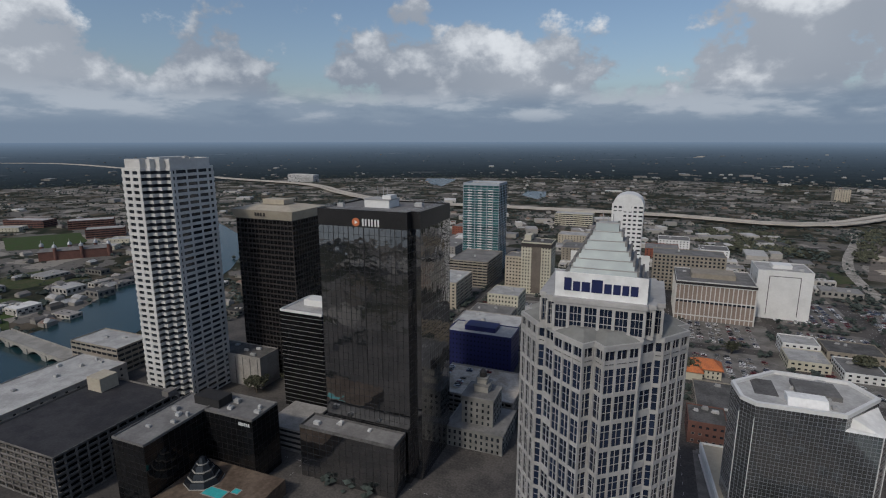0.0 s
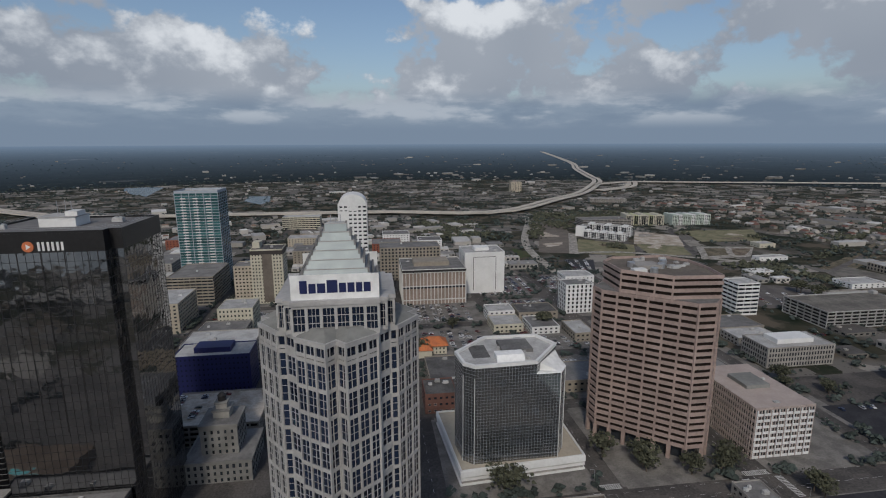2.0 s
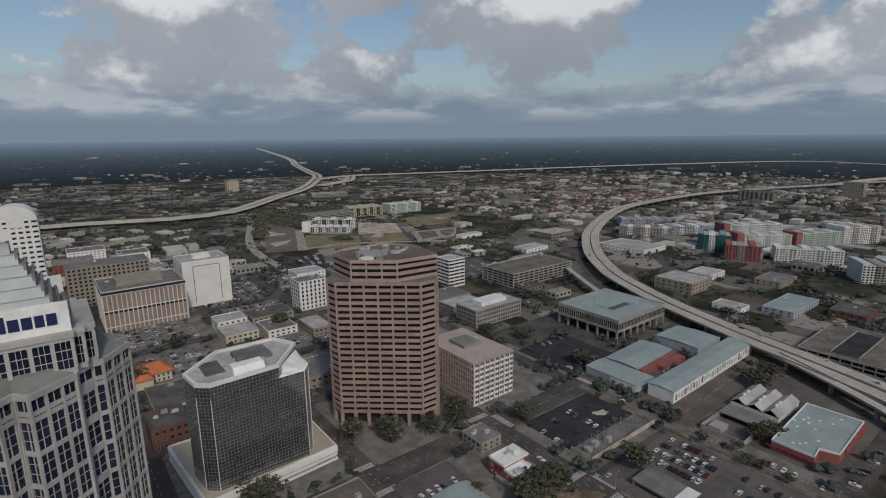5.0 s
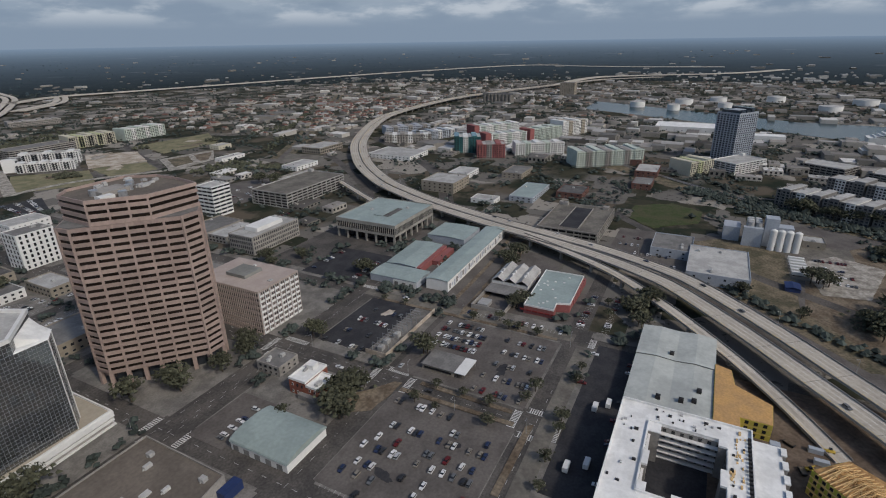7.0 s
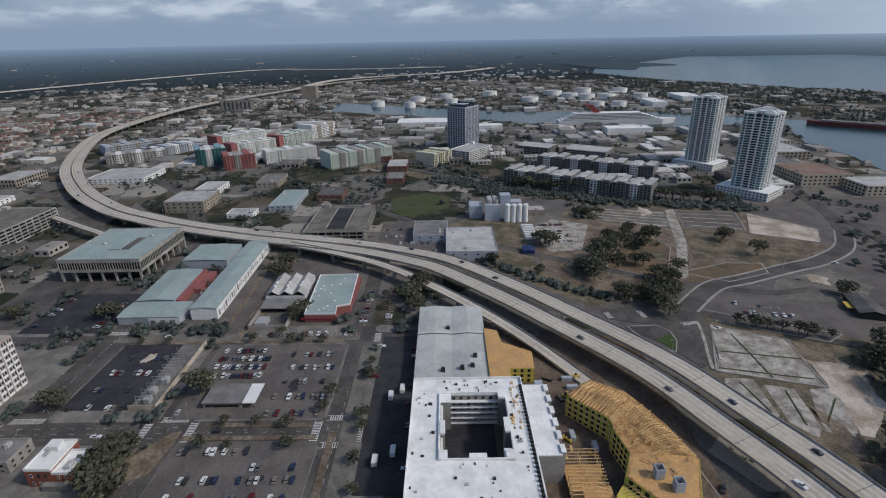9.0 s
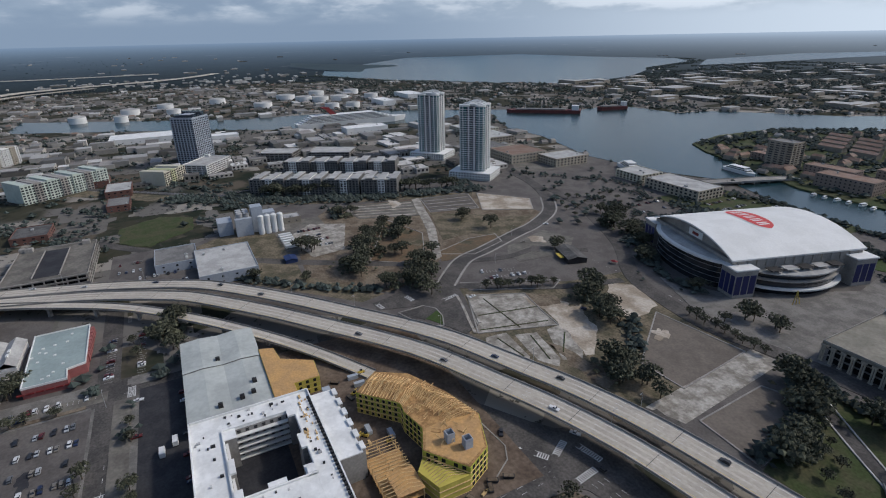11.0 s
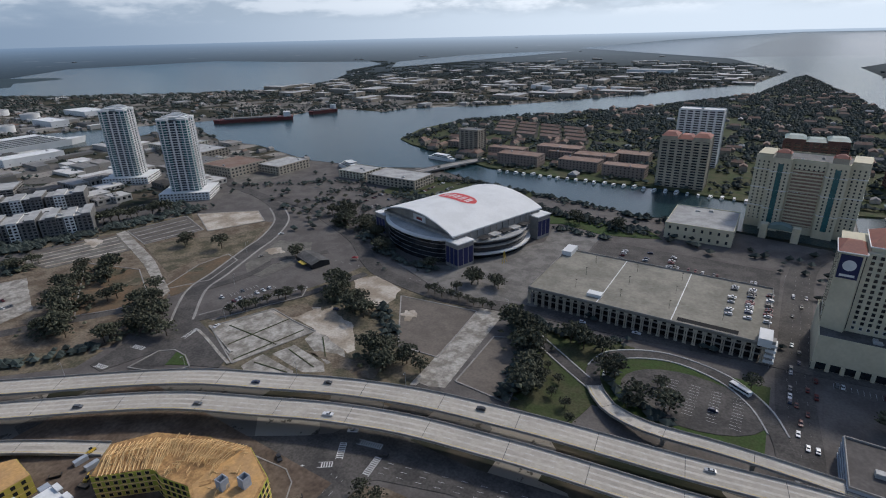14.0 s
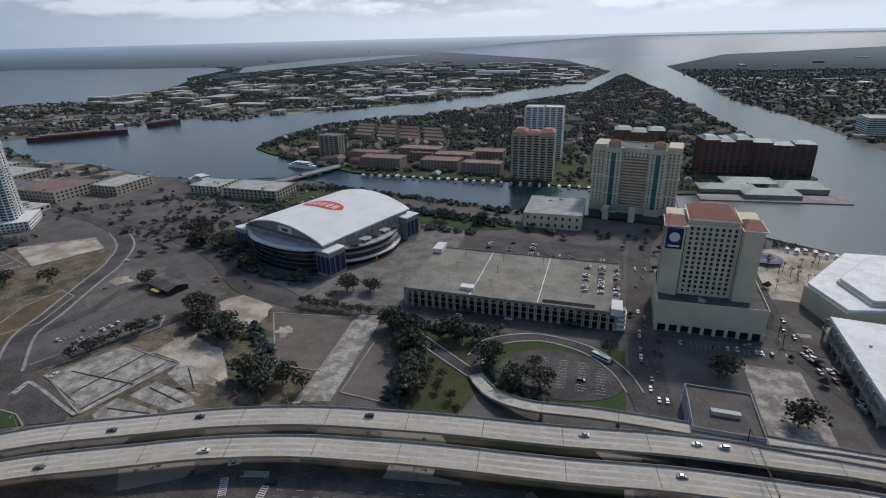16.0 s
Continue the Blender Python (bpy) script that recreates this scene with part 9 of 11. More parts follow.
    take(x - k, y - k, x + k, y + k)
    n = max(3, round(h / 3.2))
    s = h / n
    pts = rect(w, d)
    part("wall", prism(bmesh.new(), pts, -0.2, h), wall, root)
    windows_on(root, pts, 0, n, s, 2.3, 2.0, 0.6, 3.7, "glass", "concrete", lim)
    m = max(2, int(w / 15))
    for i in range(m):
        a = -w / 2 + w * i / m - (0.0 if i else 0.25)
        b = a + w / m * 0.55
        part("bay_tower", boxes((a, -d / 2 - 1.2, -0.2, b, d / 2 + 1.2, h + (1.2 if i % 2 else 2.4))), accent if accent and i % 2 else wall, root)
        if cap:
            part("bay_roof", boxes((a - 0.2, -d / 2 - 1.4, h + (1.2 if i % 2 else 2.4), b + 0.2, d / 2 + 1.4, h + (1.6 if i % 2 else 2.9))), cap, root)
        bm = bmesh.new()
        for f in range(n):
            q = max(1, int((b - a) / 3.2))
            for g in range(q):
                c = a + (b - a) * (g + 0.2) / q
                for yy in (-d / 2 - 1.28, d / 2 + 1.16):
                    box(bm, c, yy, f * s + 0.7, c + (b - a) * 0.6 / q, yy + 0.12, f * s + 2.6)
        tagged(part("window_field", bm, "glass", root), kind="stuff")
        for f in range(1, n) if x < 640 else ():
            part("balcony", boxes((a + 0.5, -d / 2 - 2.4, f * s, b - 0.5, -d / 2 - 1.2, f * s + 1.1)), "glass", root)
    roof_top(root, pts, h, roof, wall, 0.8, 4, rr)
    return root


# coloured blocks beyond the curve: long white and lime wings with coloured end blocks
for x, y, w, d, h, t, wall, says, acc, ends in ((846, 385, 46, 40, 27, -63, "glass_teal", "teal glass and white apartment end block", "white", None), (820, 330, 46, 34, 22, -63, "rose", "red and white stepped apartment end block", "concrete", None),
        (868, 262, 84, 24, 20, -57, "white", "white and lime apartment wing with flat roof", "mint", None), (1010, 400, 110, 26, 23, -32, "white", "long white apartment wing with lime bays", "mint", "rose"), (940, 350, 90, 24, 20, -40, "white", "white apartment wing with balconies", "mint", "rose"),
        (1010, 300, 90, 26, 22, -25, "mint", "pale apartment wing with white bays", "mint", "rose"), (1085, 265, 70, 34, 28, -30, "white", "white apartment tower block with tan bays", "tan", None),
        (838, 145, 108, 40, 23, -55, "mint", "pale green-white apartment block with stepped roofs", "concrete", None), (886, 530, 90, 28, 15, -60, "concrete", "grey low apartment block with white bays", "white", None), (940, 500, 90, 28, 15, -30, "bluewall", "grey-blue low apartment block with pale bays", "white", None),
        (980, 590, 100, 28, 14, -40, "bluewall", "grey-blue low apartment block with pale bays", "concrete", None)):
    root = flats(x, y, w, d, h, t, wall, says, acc)
    if ends:
        part("end_block", boxes((-w / 2 - 2, -d / 2 - 1.5, -0.2, -w / 2 + 9, d / 2 + 1.5, h + 2.8)), ends, root, "red end block")
# rows of flats by the railway
for i in range(4):
    t = (i + 0.5) / 4
    x, y = 690 + (590 - 690) * t, -70 + (-235 + 70) * t
    flats(x + 18, y - 14, 46, 34, 19, 58, "roof_grey", "grey four-storey apartment row with white roofs", "white", "roof_light", cap="roof_light")
for i in range(4):
    t = (i + 0.5) / 4
    x, y = 778 + (690 - 778) * t, -130 + (-275 + 130) * t
    flats(x + 20, y - 14, 40, 30, 17, 58, "roof_grey", "grey apartment row with white roofs and bays", "white", "roof_light", cap="roof_light")
garage("parking_garage", 835, -60, 905, -20, 15, 5, "white parking garage beside the blue tower", "white", roof="roof_light", turn=-35)
garage("parking_garage", 812, -255, 882, -205, 15, 5, "long grey concrete parking garage", "concrete", roof="roof_light", turn=58)
garage("parking_garage", 860, -175, 920, -130, 14, 4, "long grey concrete parking garage", "concrete", roof="roof_light", turn=58)
garage("parking_garage", 478, 82, 566, 142, 11, 3, "open grey parking garage with a central ramp well", "concrete", roof="slab")
root = thing("garage_ramp", 522, 112, 11, 0, "dark sunken ramp well with pale walls on a garage roof", "ramp")
for yy in (-9.5, 9.5):
    part("well_wall", boxes((-34, yy - 0.3, 0.02, 34, yy + 0.3, 1.2)), "concrete", root)
part("ramp_deck", boxes((-34, -9.1, 0.02, 34, 9.1, 0.12)), "asphalt_new", root)
for yy in (-22, 22):
    part("stair_head", boxes((36, yy - 3, 0.02, 42, yy + 3, 3.4)), "concrete", root)
flats(830, 20, 50, 34, 18, -35, "cream", "cream apartment block with lime bays", "lime")
# mill with silos
root = thing("flour_mill", 540, -62, 0, 0, "grey flour mill with steel silos and a tower", "mill")
take(500, -90, 575, -30)
for k in range(4):
    bm = bmesh.new()
    drum(bm, -6 - 0.0, -2 - k * 6.4, 0, 19, 3.0, 14)
    drum(bm, -6, -2 - k * 6.4, 19, 20.5, 3.0, 14, 0.6)
    part("silo", bm, "white", root)
for k in range(6):
    bm = bmesh.new()
    drum(bm, 4 + (k % 3) * 6.4, 10 + (k // 3) * 6.4, 0, 22, 3.0, 14)
    part("silo", bm, "plant", root)
for r in ((2, -6, 14, 5, 27), (-4, 6, 2, 22, 18), (14, -20, 26, 2, 16), (6, 24, 26, 38, 14)):
    part("mill_house", boxes((r[0], r[1], -0.2, r[2], r[3], r[4])), "bluewall", root)
simple_house("mill_store", 428, -44, 492, 2, 9, 2, "bluewall", "roof_light", "pale blue mill store with flat roof", "warehouse", bay=9, gear=4)
simple_house("mill_store", 474, 0, 516, 34, 8, 2, "bluewall", "roof_grey", "pale blue-grey flat-roofed mill store", "warehouse", bay=9, gear=3)
root = thing("blue_container", 448, -74, 0, 0, "blue tarpaulin-covered yard shed", "shed")
gable(root, -6, -5, 6, 5, 0, 3, 1, "tarp", "tarp")
for k in range(6):
    root = thing("box_trailer", 478 + k * 7, -82, 0, 0, "white box trailer parked in the yard", "trailer", "yard trailers")
    part("box", boxes((-1.3, -6, 1.1, 1.3, 6, 3.8)), "white", root)
    part("axle", boxes((-1.2, 3, 0, 1.2, 5, 1.1)), "tyre", root)
simple_house("small_house", 552, -108, 570, -90, 6, 1, "beige", "roof_light", "small hip-roofed house in the yard", "house", bay=6)
# sheds behind the expressway
for x0, y0, x1, y1, h, wall, roof, lab in ((585, 180, 655, 210, 6, "bluewall", "roof_blue", "repair shop with blue and white roof"), (622, 130, 662, 162, 7, "brick_dull", "roof_dark", "dark brick shed with flat roof"), (584, 285, 632, 332, 13, "beige", "roof_light", "beige three-storey block with pale roof"),
                                            (515, 480, 576, 516, 12, "concrete", "roof_light", "low white garage block behind trees"), (728, 434, 790, 516, 7, "white", "roof_light", "long low white metal shed"), (660, 300, 700, 330, 7, "white", "roof_light", "low white flat-roofed shed"),
                                            (690, 230, 740, 260, 7, "beige", "roof_grey", "beige shed with grey roof"), (770, 60, 820, 90, 8, "brick_dull", "roof_light", "brick shed with white roof"), (560, 220, 580, 250, 5, "white", "roof_light", "low white flat-roofed shop"),
                                            (700, 60, 740, 84, 7, "brick_dull", "roof_grey", "low brick warehouse with grey roof"), (840, 90, 880, 110, 8, "brick_dull", "roof_grey", "red-brown warehouse with grey roof"), (600, 560, 650, 590, 6, "white", "roof_light", "white shed with pale roof")):
    simple_house("shed", x0, y0, x1, y1, h, max(1, round(h / 4)), wall, roof, lab, "shed", bay=7, win=(2.4, 1.4), limit=24, gear=3)
# flats in the far park
for x, y, w, d, h, t, c, acc, lab in ((446, 938, 78, 17, 13, -41, "white", None, "white front wing of flats by the park"), (476, 982, 84, 17, 19, -41, "white", "roof_light", "white stepped block of flats by the park"), (420, 985, 34, 16, 18, 49, "white", "roof_grey", "white end wing of flats with grey bays"), (610, 1104, 84, 40, 21, -8, "cream", "lime", "cream and yellow block of flats by the park"),
                                      (710, 1088, 92, 36, 22, 0, "mint", "white", "pale teal block of flats by the park"), (725, 1530, 110, 40, 11, -15, "concrete", None, "low grey flat-roofed school building")):
    flats(x, y, w, d, h, t, c, lab, acc, "roof_light", lim=30)
simple_house("uptown_block", 460, 1080, 572, 1124, 15, 4, "concrete", "roof_grey", "long grey parking block behind the flats", "building", ribbons=True, bay=9, limit=20, gear=2)
simple_house("park_pavilion", 673, 812, 703, 836, 7, 1, "cream", "roof_light", "white flat-roofed park pavilion", "pavilion", bay=7, limit=10, gear=2)
simple_house("park_pavilion", 600, 722, 650, 738, 5, 1, "white", "roof_light", "low white park building with flat roof", "pavilion", bay=8, limit=10, gear=2)
simple_house("station", 715, 608, 778, 650, 10, 2, "beige", "roof_light", "pale colonnaded station with a white roof", "station", bay=5, win=(2.6, 3.2), limit=24, gear=2)
# brick campus across the river, with its lawn and old hall
for x0, y0, x1, y1, h, t, lab in ((-1300, 700, -1205, 735, 15, 15, "long red-brown brick campus hall with pale bands"), (-1150, 735, -1068, 775, 18, 50, "red-brown brick campus hall with flat pale roof"), (-1015, 676, -950, 712, 17, 50, "red-brown brick campus residence with flat roof")):
    simple_house("campus_hall", x0, y0, x1, y1, h, 4, "brick_dull", "roof_light", lab, "building", ribbons=True, bay=8, gear=4, turn=t, limit=30)
for x0, y0, x1, y1, h in ((-1278, 640, -1200, 672, 8), (-880, 596, -848, 622, 7), (-905, 640, -870, 668, 10), (-1400, 640, -1330, 690, 12), (-780, 690, -740, 730, 9)):
    simple_house("campus_house", x0, y0, x1, y1, h, 2, "cream", "roof_light", "low pale campus building with flat roof", "building", bay=6, limit=10, gear=2, turn=30)
old = thing("museum_hall", -848, 545, 0, 48, "long old brick hall with silver domed towers", "hall")
take(-900, 500, -800, 590)
part("wall", boxes((-48, -10, -0.2, 48, 10, 14)), "brick_dull", old)
part("roof", prism(bmesh.new(), rect(98, 22), 14, 18, rect(90, 3)), "roof_grey", old)
for k, x in enumerate((-46, -26, -9, 9, 26, 46)):
    bm = bmesh.new()
    drum(bm, x, -10 if k % 2 else 10, 0, 20, 2.6, 10)
    part("tower", bm, "brick_dull", old)
    bm = bmesh.new()
    drum(bm, x, -10 if k % 2 else 10, 20, 22.5, 3.4, 12, 3.0)
    drum(bm, x, -10 if k % 2 else 10, 22.5, 25, 3.0, 12, 1.2)
    drum(bm, x, -10 if k % 2 else 10, 25, 30, 0.5, 8, 0.1)
    part("dome", bm, "steel", old, "silver onion dome")
simple_house("far_hospital", -1520, 1945, -1385, 1985, 32, 8, "white", "roof_light", "long white far hospital block", "building", ribbons=True, bay=10, limit=20)
# waterfront shops and aquarium
for x0, y0, x1, y1, h, wall, roof, lab in ((605, -560, 650, -500, 12, "tan", "roof_light", "tan waterfront shops with flat roof"), (655, -520, 720, -455, 14, "tan", "isle_roof", "tan waterfront shops with arcades"), (725, -500, 780, -440, 12, "cream", "roof_grey", "cream shopping building with grey roof"),
                                            (800, -560, 880, -500, 13, "beige", "roof_light", "beige cinema block with pale roof"), (900, -590, 980, -520, 11, "cream", "roof_light", "cream cruise terminal building by the quay"), (383, -572, 462, -528, 12, "tan", "roof_light", "tan history museum block"),
                                            (475, -575, 520, -535, 10, "cream", "roof_light", "pale waterfront pavilion with flat roof")):
    simple_house("waterfront_building", x0, y0, x1, y1, h, 3, wall, roof, lab, "building", bay=6, win=(3, 2.2), limit=40, gear=4)
# port: tanks and terminals
r = random.Random(12)
for x, y, rad in ((1597, 201, 20), (1554, 104, 16), (1700, 88, 24), (1632, -18, 18), (1640, -254, 26), (1833, -360, 30), (1741, -397, 26), (1703, -441, 26), (1698, -502, 28), (1500, -420, 20), (1495, -480, 20), (1780, 0, 22), (1850, -150, 24), (1900, -480, 26), (1880, -600, 26), (1700, -610, 22)):
    root = thing("storage_tank", x, y, 0, 0, "white cylindrical oil storage tank", "tank", "port tank farm")
    part("shell", (lambda bm: (drum(bm, 0, 0, 0, 15, rad, 28), bm)[1])(bmesh.new()), "white", root)
    part("roof", (lambda bm: (drum(bm, 0, 0, 15, 17.5, rad, 28, rad * 0.2), bm)[1])(bmesh.new()), "roof_light", root)
for x0, y0, x1, y1, h in ((1190, -10, 1260, 110, 10), (1050, -410, 1090, -320, 12), (1460, -600, 1560, -560, 14), (1600, -760, 1720, -700, 12), (1130, -120, 1160, -20, 10)):
    simple_house("port_shed", x0, y0, x1, y1, h, 1, "white", "membrane", "long white metal port shed", "warehouse", bay=14, limit=20, gear=4)
simple_house("far_tower", 1840, 440, 1872, 490, 41, 11, "beige", "roof_grey", "beige apartment tower far off", "apartments", bay=6, limit=40)
elevator = thing("grain_elevator", 1572, 610, 0, 0, "row of grey concrete grain silos by the channel", "silos")
take(1560, 560, 1585, 655)
for k in range(8):
    for sx in (-6.2, 6.2):
        bm = bmesh.new()
        drum(bm, sx, -42 + k * 12, 0, 24, 6.1, 14)
        part("silo", bm, "pavement", elevator)
part("gallery", boxes((-5, -50, 24, 5, 50, 28)), "roof_grey", elevator)
simple_house("far_tower", 520, 1900, 560, 1930, 36, 10, "tan", "roof_grey", "tan far apartment tower", "apartments", bay=6, limit=40)
simple_house("far_office", -190, 1150, -110, 1190, 26, 6, "cream", "roof_light", "cream far office block", "office", ribbons=True, bay=8)
for x0, y0, x1, y1, h, wall in ((20, 960, 70, 1000, 16, "white"), (80, 880, 120, 920, 18, "white"), (0, 880, 50, 930, 14, "brick"), (-120, 800, -70, 850, 22, "beige"), (-320, 760, -280, 830, 18, "concrete"), (-150, 950, -90, 990, 15, "tan"), (150, 760, 200, 800, 14, "beige"),
                                (-360, 960, -300, 1010, 16, "brick"), (-60, 1030, -10, 1070, 14, "concrete"), (252, 640, 292, 672, 9, "white")):
    simple_house("uptown_block", x0, y0, x1, y1, h, max(2, round(h / 3.8)), wall, "roof_light" if x0 % 20 else "roof_grey", "flat-roofed masonry uptown block", "building", bay=5, limit=24, gear=3)

# ---- trees, houses far off, cars and street furniture ----
def clump(bm, c, r, rng, squash=0.75):
    """A ragged leaf clump: a jittered octahedron."""
    v = [bm.verts.new((c[0] + x * r * rng.uniform(0.7, 1.25), c[1] + y * r * rng.uniform(0.7, 1.25), c[2] + z * r * squash * rng.uniform(0.7, 1.2))) for x, y, z in ((1, 0.2, 0), (-0.2, 1, 0.1), (-1, -0.1, 0), (0.1, -1, -0.1), (0, 0.1, 1), (0.1, 0, -0.8))]
    for i in range(4):
        bm.faces.new((v[i], v[(i + 1) % 4], v[4]))
        bm.faces.new((v[(i + 1) % 4], v[i], v[5]))


def tree_meshes(seed, h, spread):
    rng = random.Random(seed)
    bm = bmesh.new()
    tube(bm, [(0, 0, -0.2), (0.1, 0.05, h * 0.25), (rng.uniform(-0.4, 0.4), rng.uniform(-0.4, 0.4), h * 0.5)], h * 0.035, 6, 0.6)
    tips = []
    for k in range(6):
        a = k * 1.05 + rng.uniform(-0.3, 0.3)
        e = (math.cos(a) * spread * 0.6, math.sin(a) * spread * 0.6, h * rng.uniform(0.55, 0.75))
        tube(bm, [(0, 0, h * 0.32), (e[0] * 0.5, e[1] * 0.5, h * 0.48), e], h * 0.016, 5, 0.4)
        tips.append(e)
    trunk = finish(bm, "trunk", "bark")
    bm = bmesh.new()
    for k in range(78):
        t = rng.choice(tips) if k % 3 else (0, 0, h * 0.72)
        g = [rng.gauss(0, 1) for _ in range(3)]
        c = (t[0] + g[0] * spread * 0.26, t[1] + g[1] * spread * 0.26, t[2] + g[2] * h * 0.09)
        clump(bm, c, spread * rng.uniform(0.10, 0.24), rng)
    for k in range(130):
        a, d = rng.uniform(0, 6.28), spread * math.sqrt(rng.random()) * 1.05
        z = h * (0.55 + 0.42 * math.sqrt(max(0.02, 1 - (d / spread / 1.1) ** 2)) * rng.uniform(0.5, 1.05))
        s = spread * rng.uniform(0.05, 0.1)
        n = Vector((rng.uniform(-1, 1), rng.uniform(-1, 1), rng.uniform(0, 1))).normalized()
        u = n.orthogonal() * s
        w = n.cross(u)
        c = Vector((d * math.cos(a), d * math.sin(a), z))
        bm.faces.new([bm.verts.new(p) for p in (c - u, c + w * 0.6, c + u, c - w * 0.6)])
    crown = finish(bm, "crown", "leaf")
    return trunk, crown


TREES = [tree_meshes(11, 9, 5.0), tree_meshes(12, 11, 6.2), tree_meshes(13, 7, 3.6), tree_meshes(14, 10, 5.4), tree_meshes(15, 6, 2.8)]


def plant_tree(x, y, rng, big=None, z=0.0, scale=1.0):
    k = rng.randrange(len(TREES)) if big is None else big
    trunk, crown = TREES[k]
    root = thing("tree", x, y, z, rng.uniform(0, 360), "dark green broadleaf tree with a ragged crown", "tree", "city trees")
    s = scale * rng.uniform(1.05, 1.55)
    for n, me in (("trunk", trunk), ("crown", crown)):
        piece(n, me, root, Matrix.Diagonal((s, s, s * rng.uniform(0.85, 1.1), 1)))


def palm_mesh(seed):
    rng = random.Random(seed)
    bm = bmesh.new()
    tube(bm, [(0, 0, -0.1), (0.15, 0, 3.5), (0.1, 0.1, 7)], 0.2, 6, 0.7)
    trunk = finish(bm, "trunk", "bark")
    bm = bmesh.new()
    for k in range(18):
        a = k * 0.7 + rng.uniform(-0.2, 0.2)
        up = rng.uniform(-0.2, 0.9)
        d = Vector((math.cos(a), math.sin(a), up)).normalized()
        sidev = Vector((-math.sin(a), math.cos(a), 0)) * 0.32
        p0, p1, p2 = Vector((0.1, 0.1, 7)), Vector((0.1, 0.1, 7)) + d * 1.4, Vector((0.1, 0.1, 7)) + d * 2.3 + Vector((0, 0, -0.9))
        bm.faces.new([bm.verts.new(p) for p in (p0, p1 - sidev, p2, p1 + sidev)])
    return trunk, finish(bm, "crown", "palm")


PALMS = [palm_mesh(1), palm_mesh(2)]


def plant_palm(x, y, rng):
    trunk, crown = PALMS[rng.randrange(2)]
    root = thing("palm_tree", x, y, 0.1, rng.uniform(0, 360), "slender palm tree with a small feathery crown", "palm", "city palms")
    s = rng.uniform(0.85, 1.25)
    for n, me in (("trunk", trunk), ("crown", crown)):
        piece(n, me, root, Matrix.Diagonal((s, s, s, 1)))


rt = random.Random(41)
for x, y, rad, n, big in ((431, -134, 12, 5, 1), (416, -157, 8, 3, 1), (404, -116, 12, 5, 3), (390, -124, 8, 3, 1), (468, -159, 9, 4, 1), (488, -178, 7, 3, 3), (470, -196, 8, 3, 1), (452, -180, 6, 2, 3), (384, -173, 9, 4, 1), (358, -165, 9, 4, 3), (346, -150, 8, 3, 1), (352, -132, 7, 3, 3), (330, -150, 5, 2, 3), (542, -150, 8, 3, 3), (546, -167, 6, 2, 3), (467, -265, 4, 2, 3), (431, -275, 4, 1, 3), (459, -98, 6, 3, 3), (468, -89, 5, 2, 3),
                          (398, -76, 4, 2, 2), (422, -39, 4, 2, 2), (394, -186, 4, 1, 3), (292, -345, 6, 3, 1), (282, -368, 6, 3, 1), (320, -372, 8, 3, 1), (230, -334, 4, 2, 3), (200, -486, 6, 2, 3), (160, -505, 8, 3, 3), (120, -505, 6, 2, 3), (371, -380, 14, 5, 1), (342, -384, 12, 5, 1), (402, -404, 12, 4, 3), (270, -264, 8, 5, 1), (262, -252, 6, 3, 1), (236, -250, 7, 4, 1), (226, -244, 5, 2, 3), (186, -208, 8, 5, 1), (176, -200, 6, 3, 3), (154, -209, 3, 1, 2), (167, -211, 4, 2, 2), (294, -232, 3, 1, 3), (308, -207, 2, 1, 2), (355, -296, 5, 2, 3),
                          (184, -330, 5, 3, 3), (164, -333, 5, 3, 3), (190, -312, 3, 1, 2), (128, -283, 5, 3, 1), (120, -276, 6, 4, 3), (108, -262, 7, 4, 1), (100, -244, 6, 4, 3), (92, -226, 7, 4, 1), (84, -284, 8, 4, 3), (66, -288, 6, 3, 3), (56, -262, 4, 2, 3), (40, -240, 6, 2, 3), (22, -246, 5, 2, 3), (-12, -291, 4, 1, 2), (30, -264, 3, 1, 2),
                          (178, 160, 5, 3, 3), (190, 162, 5, 3, 3), (200, 158, 4, 2, 2), (174, 152, 4, 2, 2), (248, 141, 3, 2, 3), (233, 218, 6, 3, 3), (355, 30, 8, 4, 3), (372, 26, 8, 3, 1), (338, 24, 6, 2, 3), (305, 111, 2, 1, 2), (338, 250, 10, 3, 3), (330, 108, 6, 3, 3), (300, 96, 2, 1, 4), (404, 142, 6, 3, 3), (420, 138, 6, 2, 3),
                          (134, 268, 6, 2, 3), (152, 250, 8, 3, 3), (158, 178, 2, 1, 4), (68, 246, 6, 3, 3), (178, 242, 5, 2, 3), (196, 246, 6, 3, 3), (146, 658, 6, 3, 3), (172, 492, 4, 2, 3), (40, 440, 4, 2, 3), (75, 497, 5, 2, 3), (-103, -250, 6, 3, 3), (-75, -284, 5, 2, 3), (300, 330, 18, 3, 3), (330, 320, 12, 2, 3), (-266, 284, 8, 3, 3), (-240, 300, 8, 3, 3), (520, 540, 20, 4, 1)):
    for k in range(n):
        plant_tree(x + rt.gauss(0, rad * 0.5), y + rt.gauss(0, rad * 0.5), rt, big if k % 2 == 0 else None)
for k in range(7):
    plant_tree(312 - k * 3.2, -196 - k * 8.5, rt, 4)
for x, y in ((125, -122), (121, -116), (116, -122)):
    plant_tree(x, y, rt, 4)
for k in range(26):
    u = k / 25
    plant_tree(672 - 84 * u + rt.uniform(-3, 3), -92 - 225 * u + rt.uniform(-3, 3), rt, rt.choice((1, 3)), scale=1.15)
for k in range(10):
    plant_tree(66 + rt.uniform(-3, 3) + 5.2 * k, -214 - 8 * k + rt.uniform(-4, 4), rt, rt.choice((2, 4)), scale=0.75)
for i in range(4):
    for j in range(6):
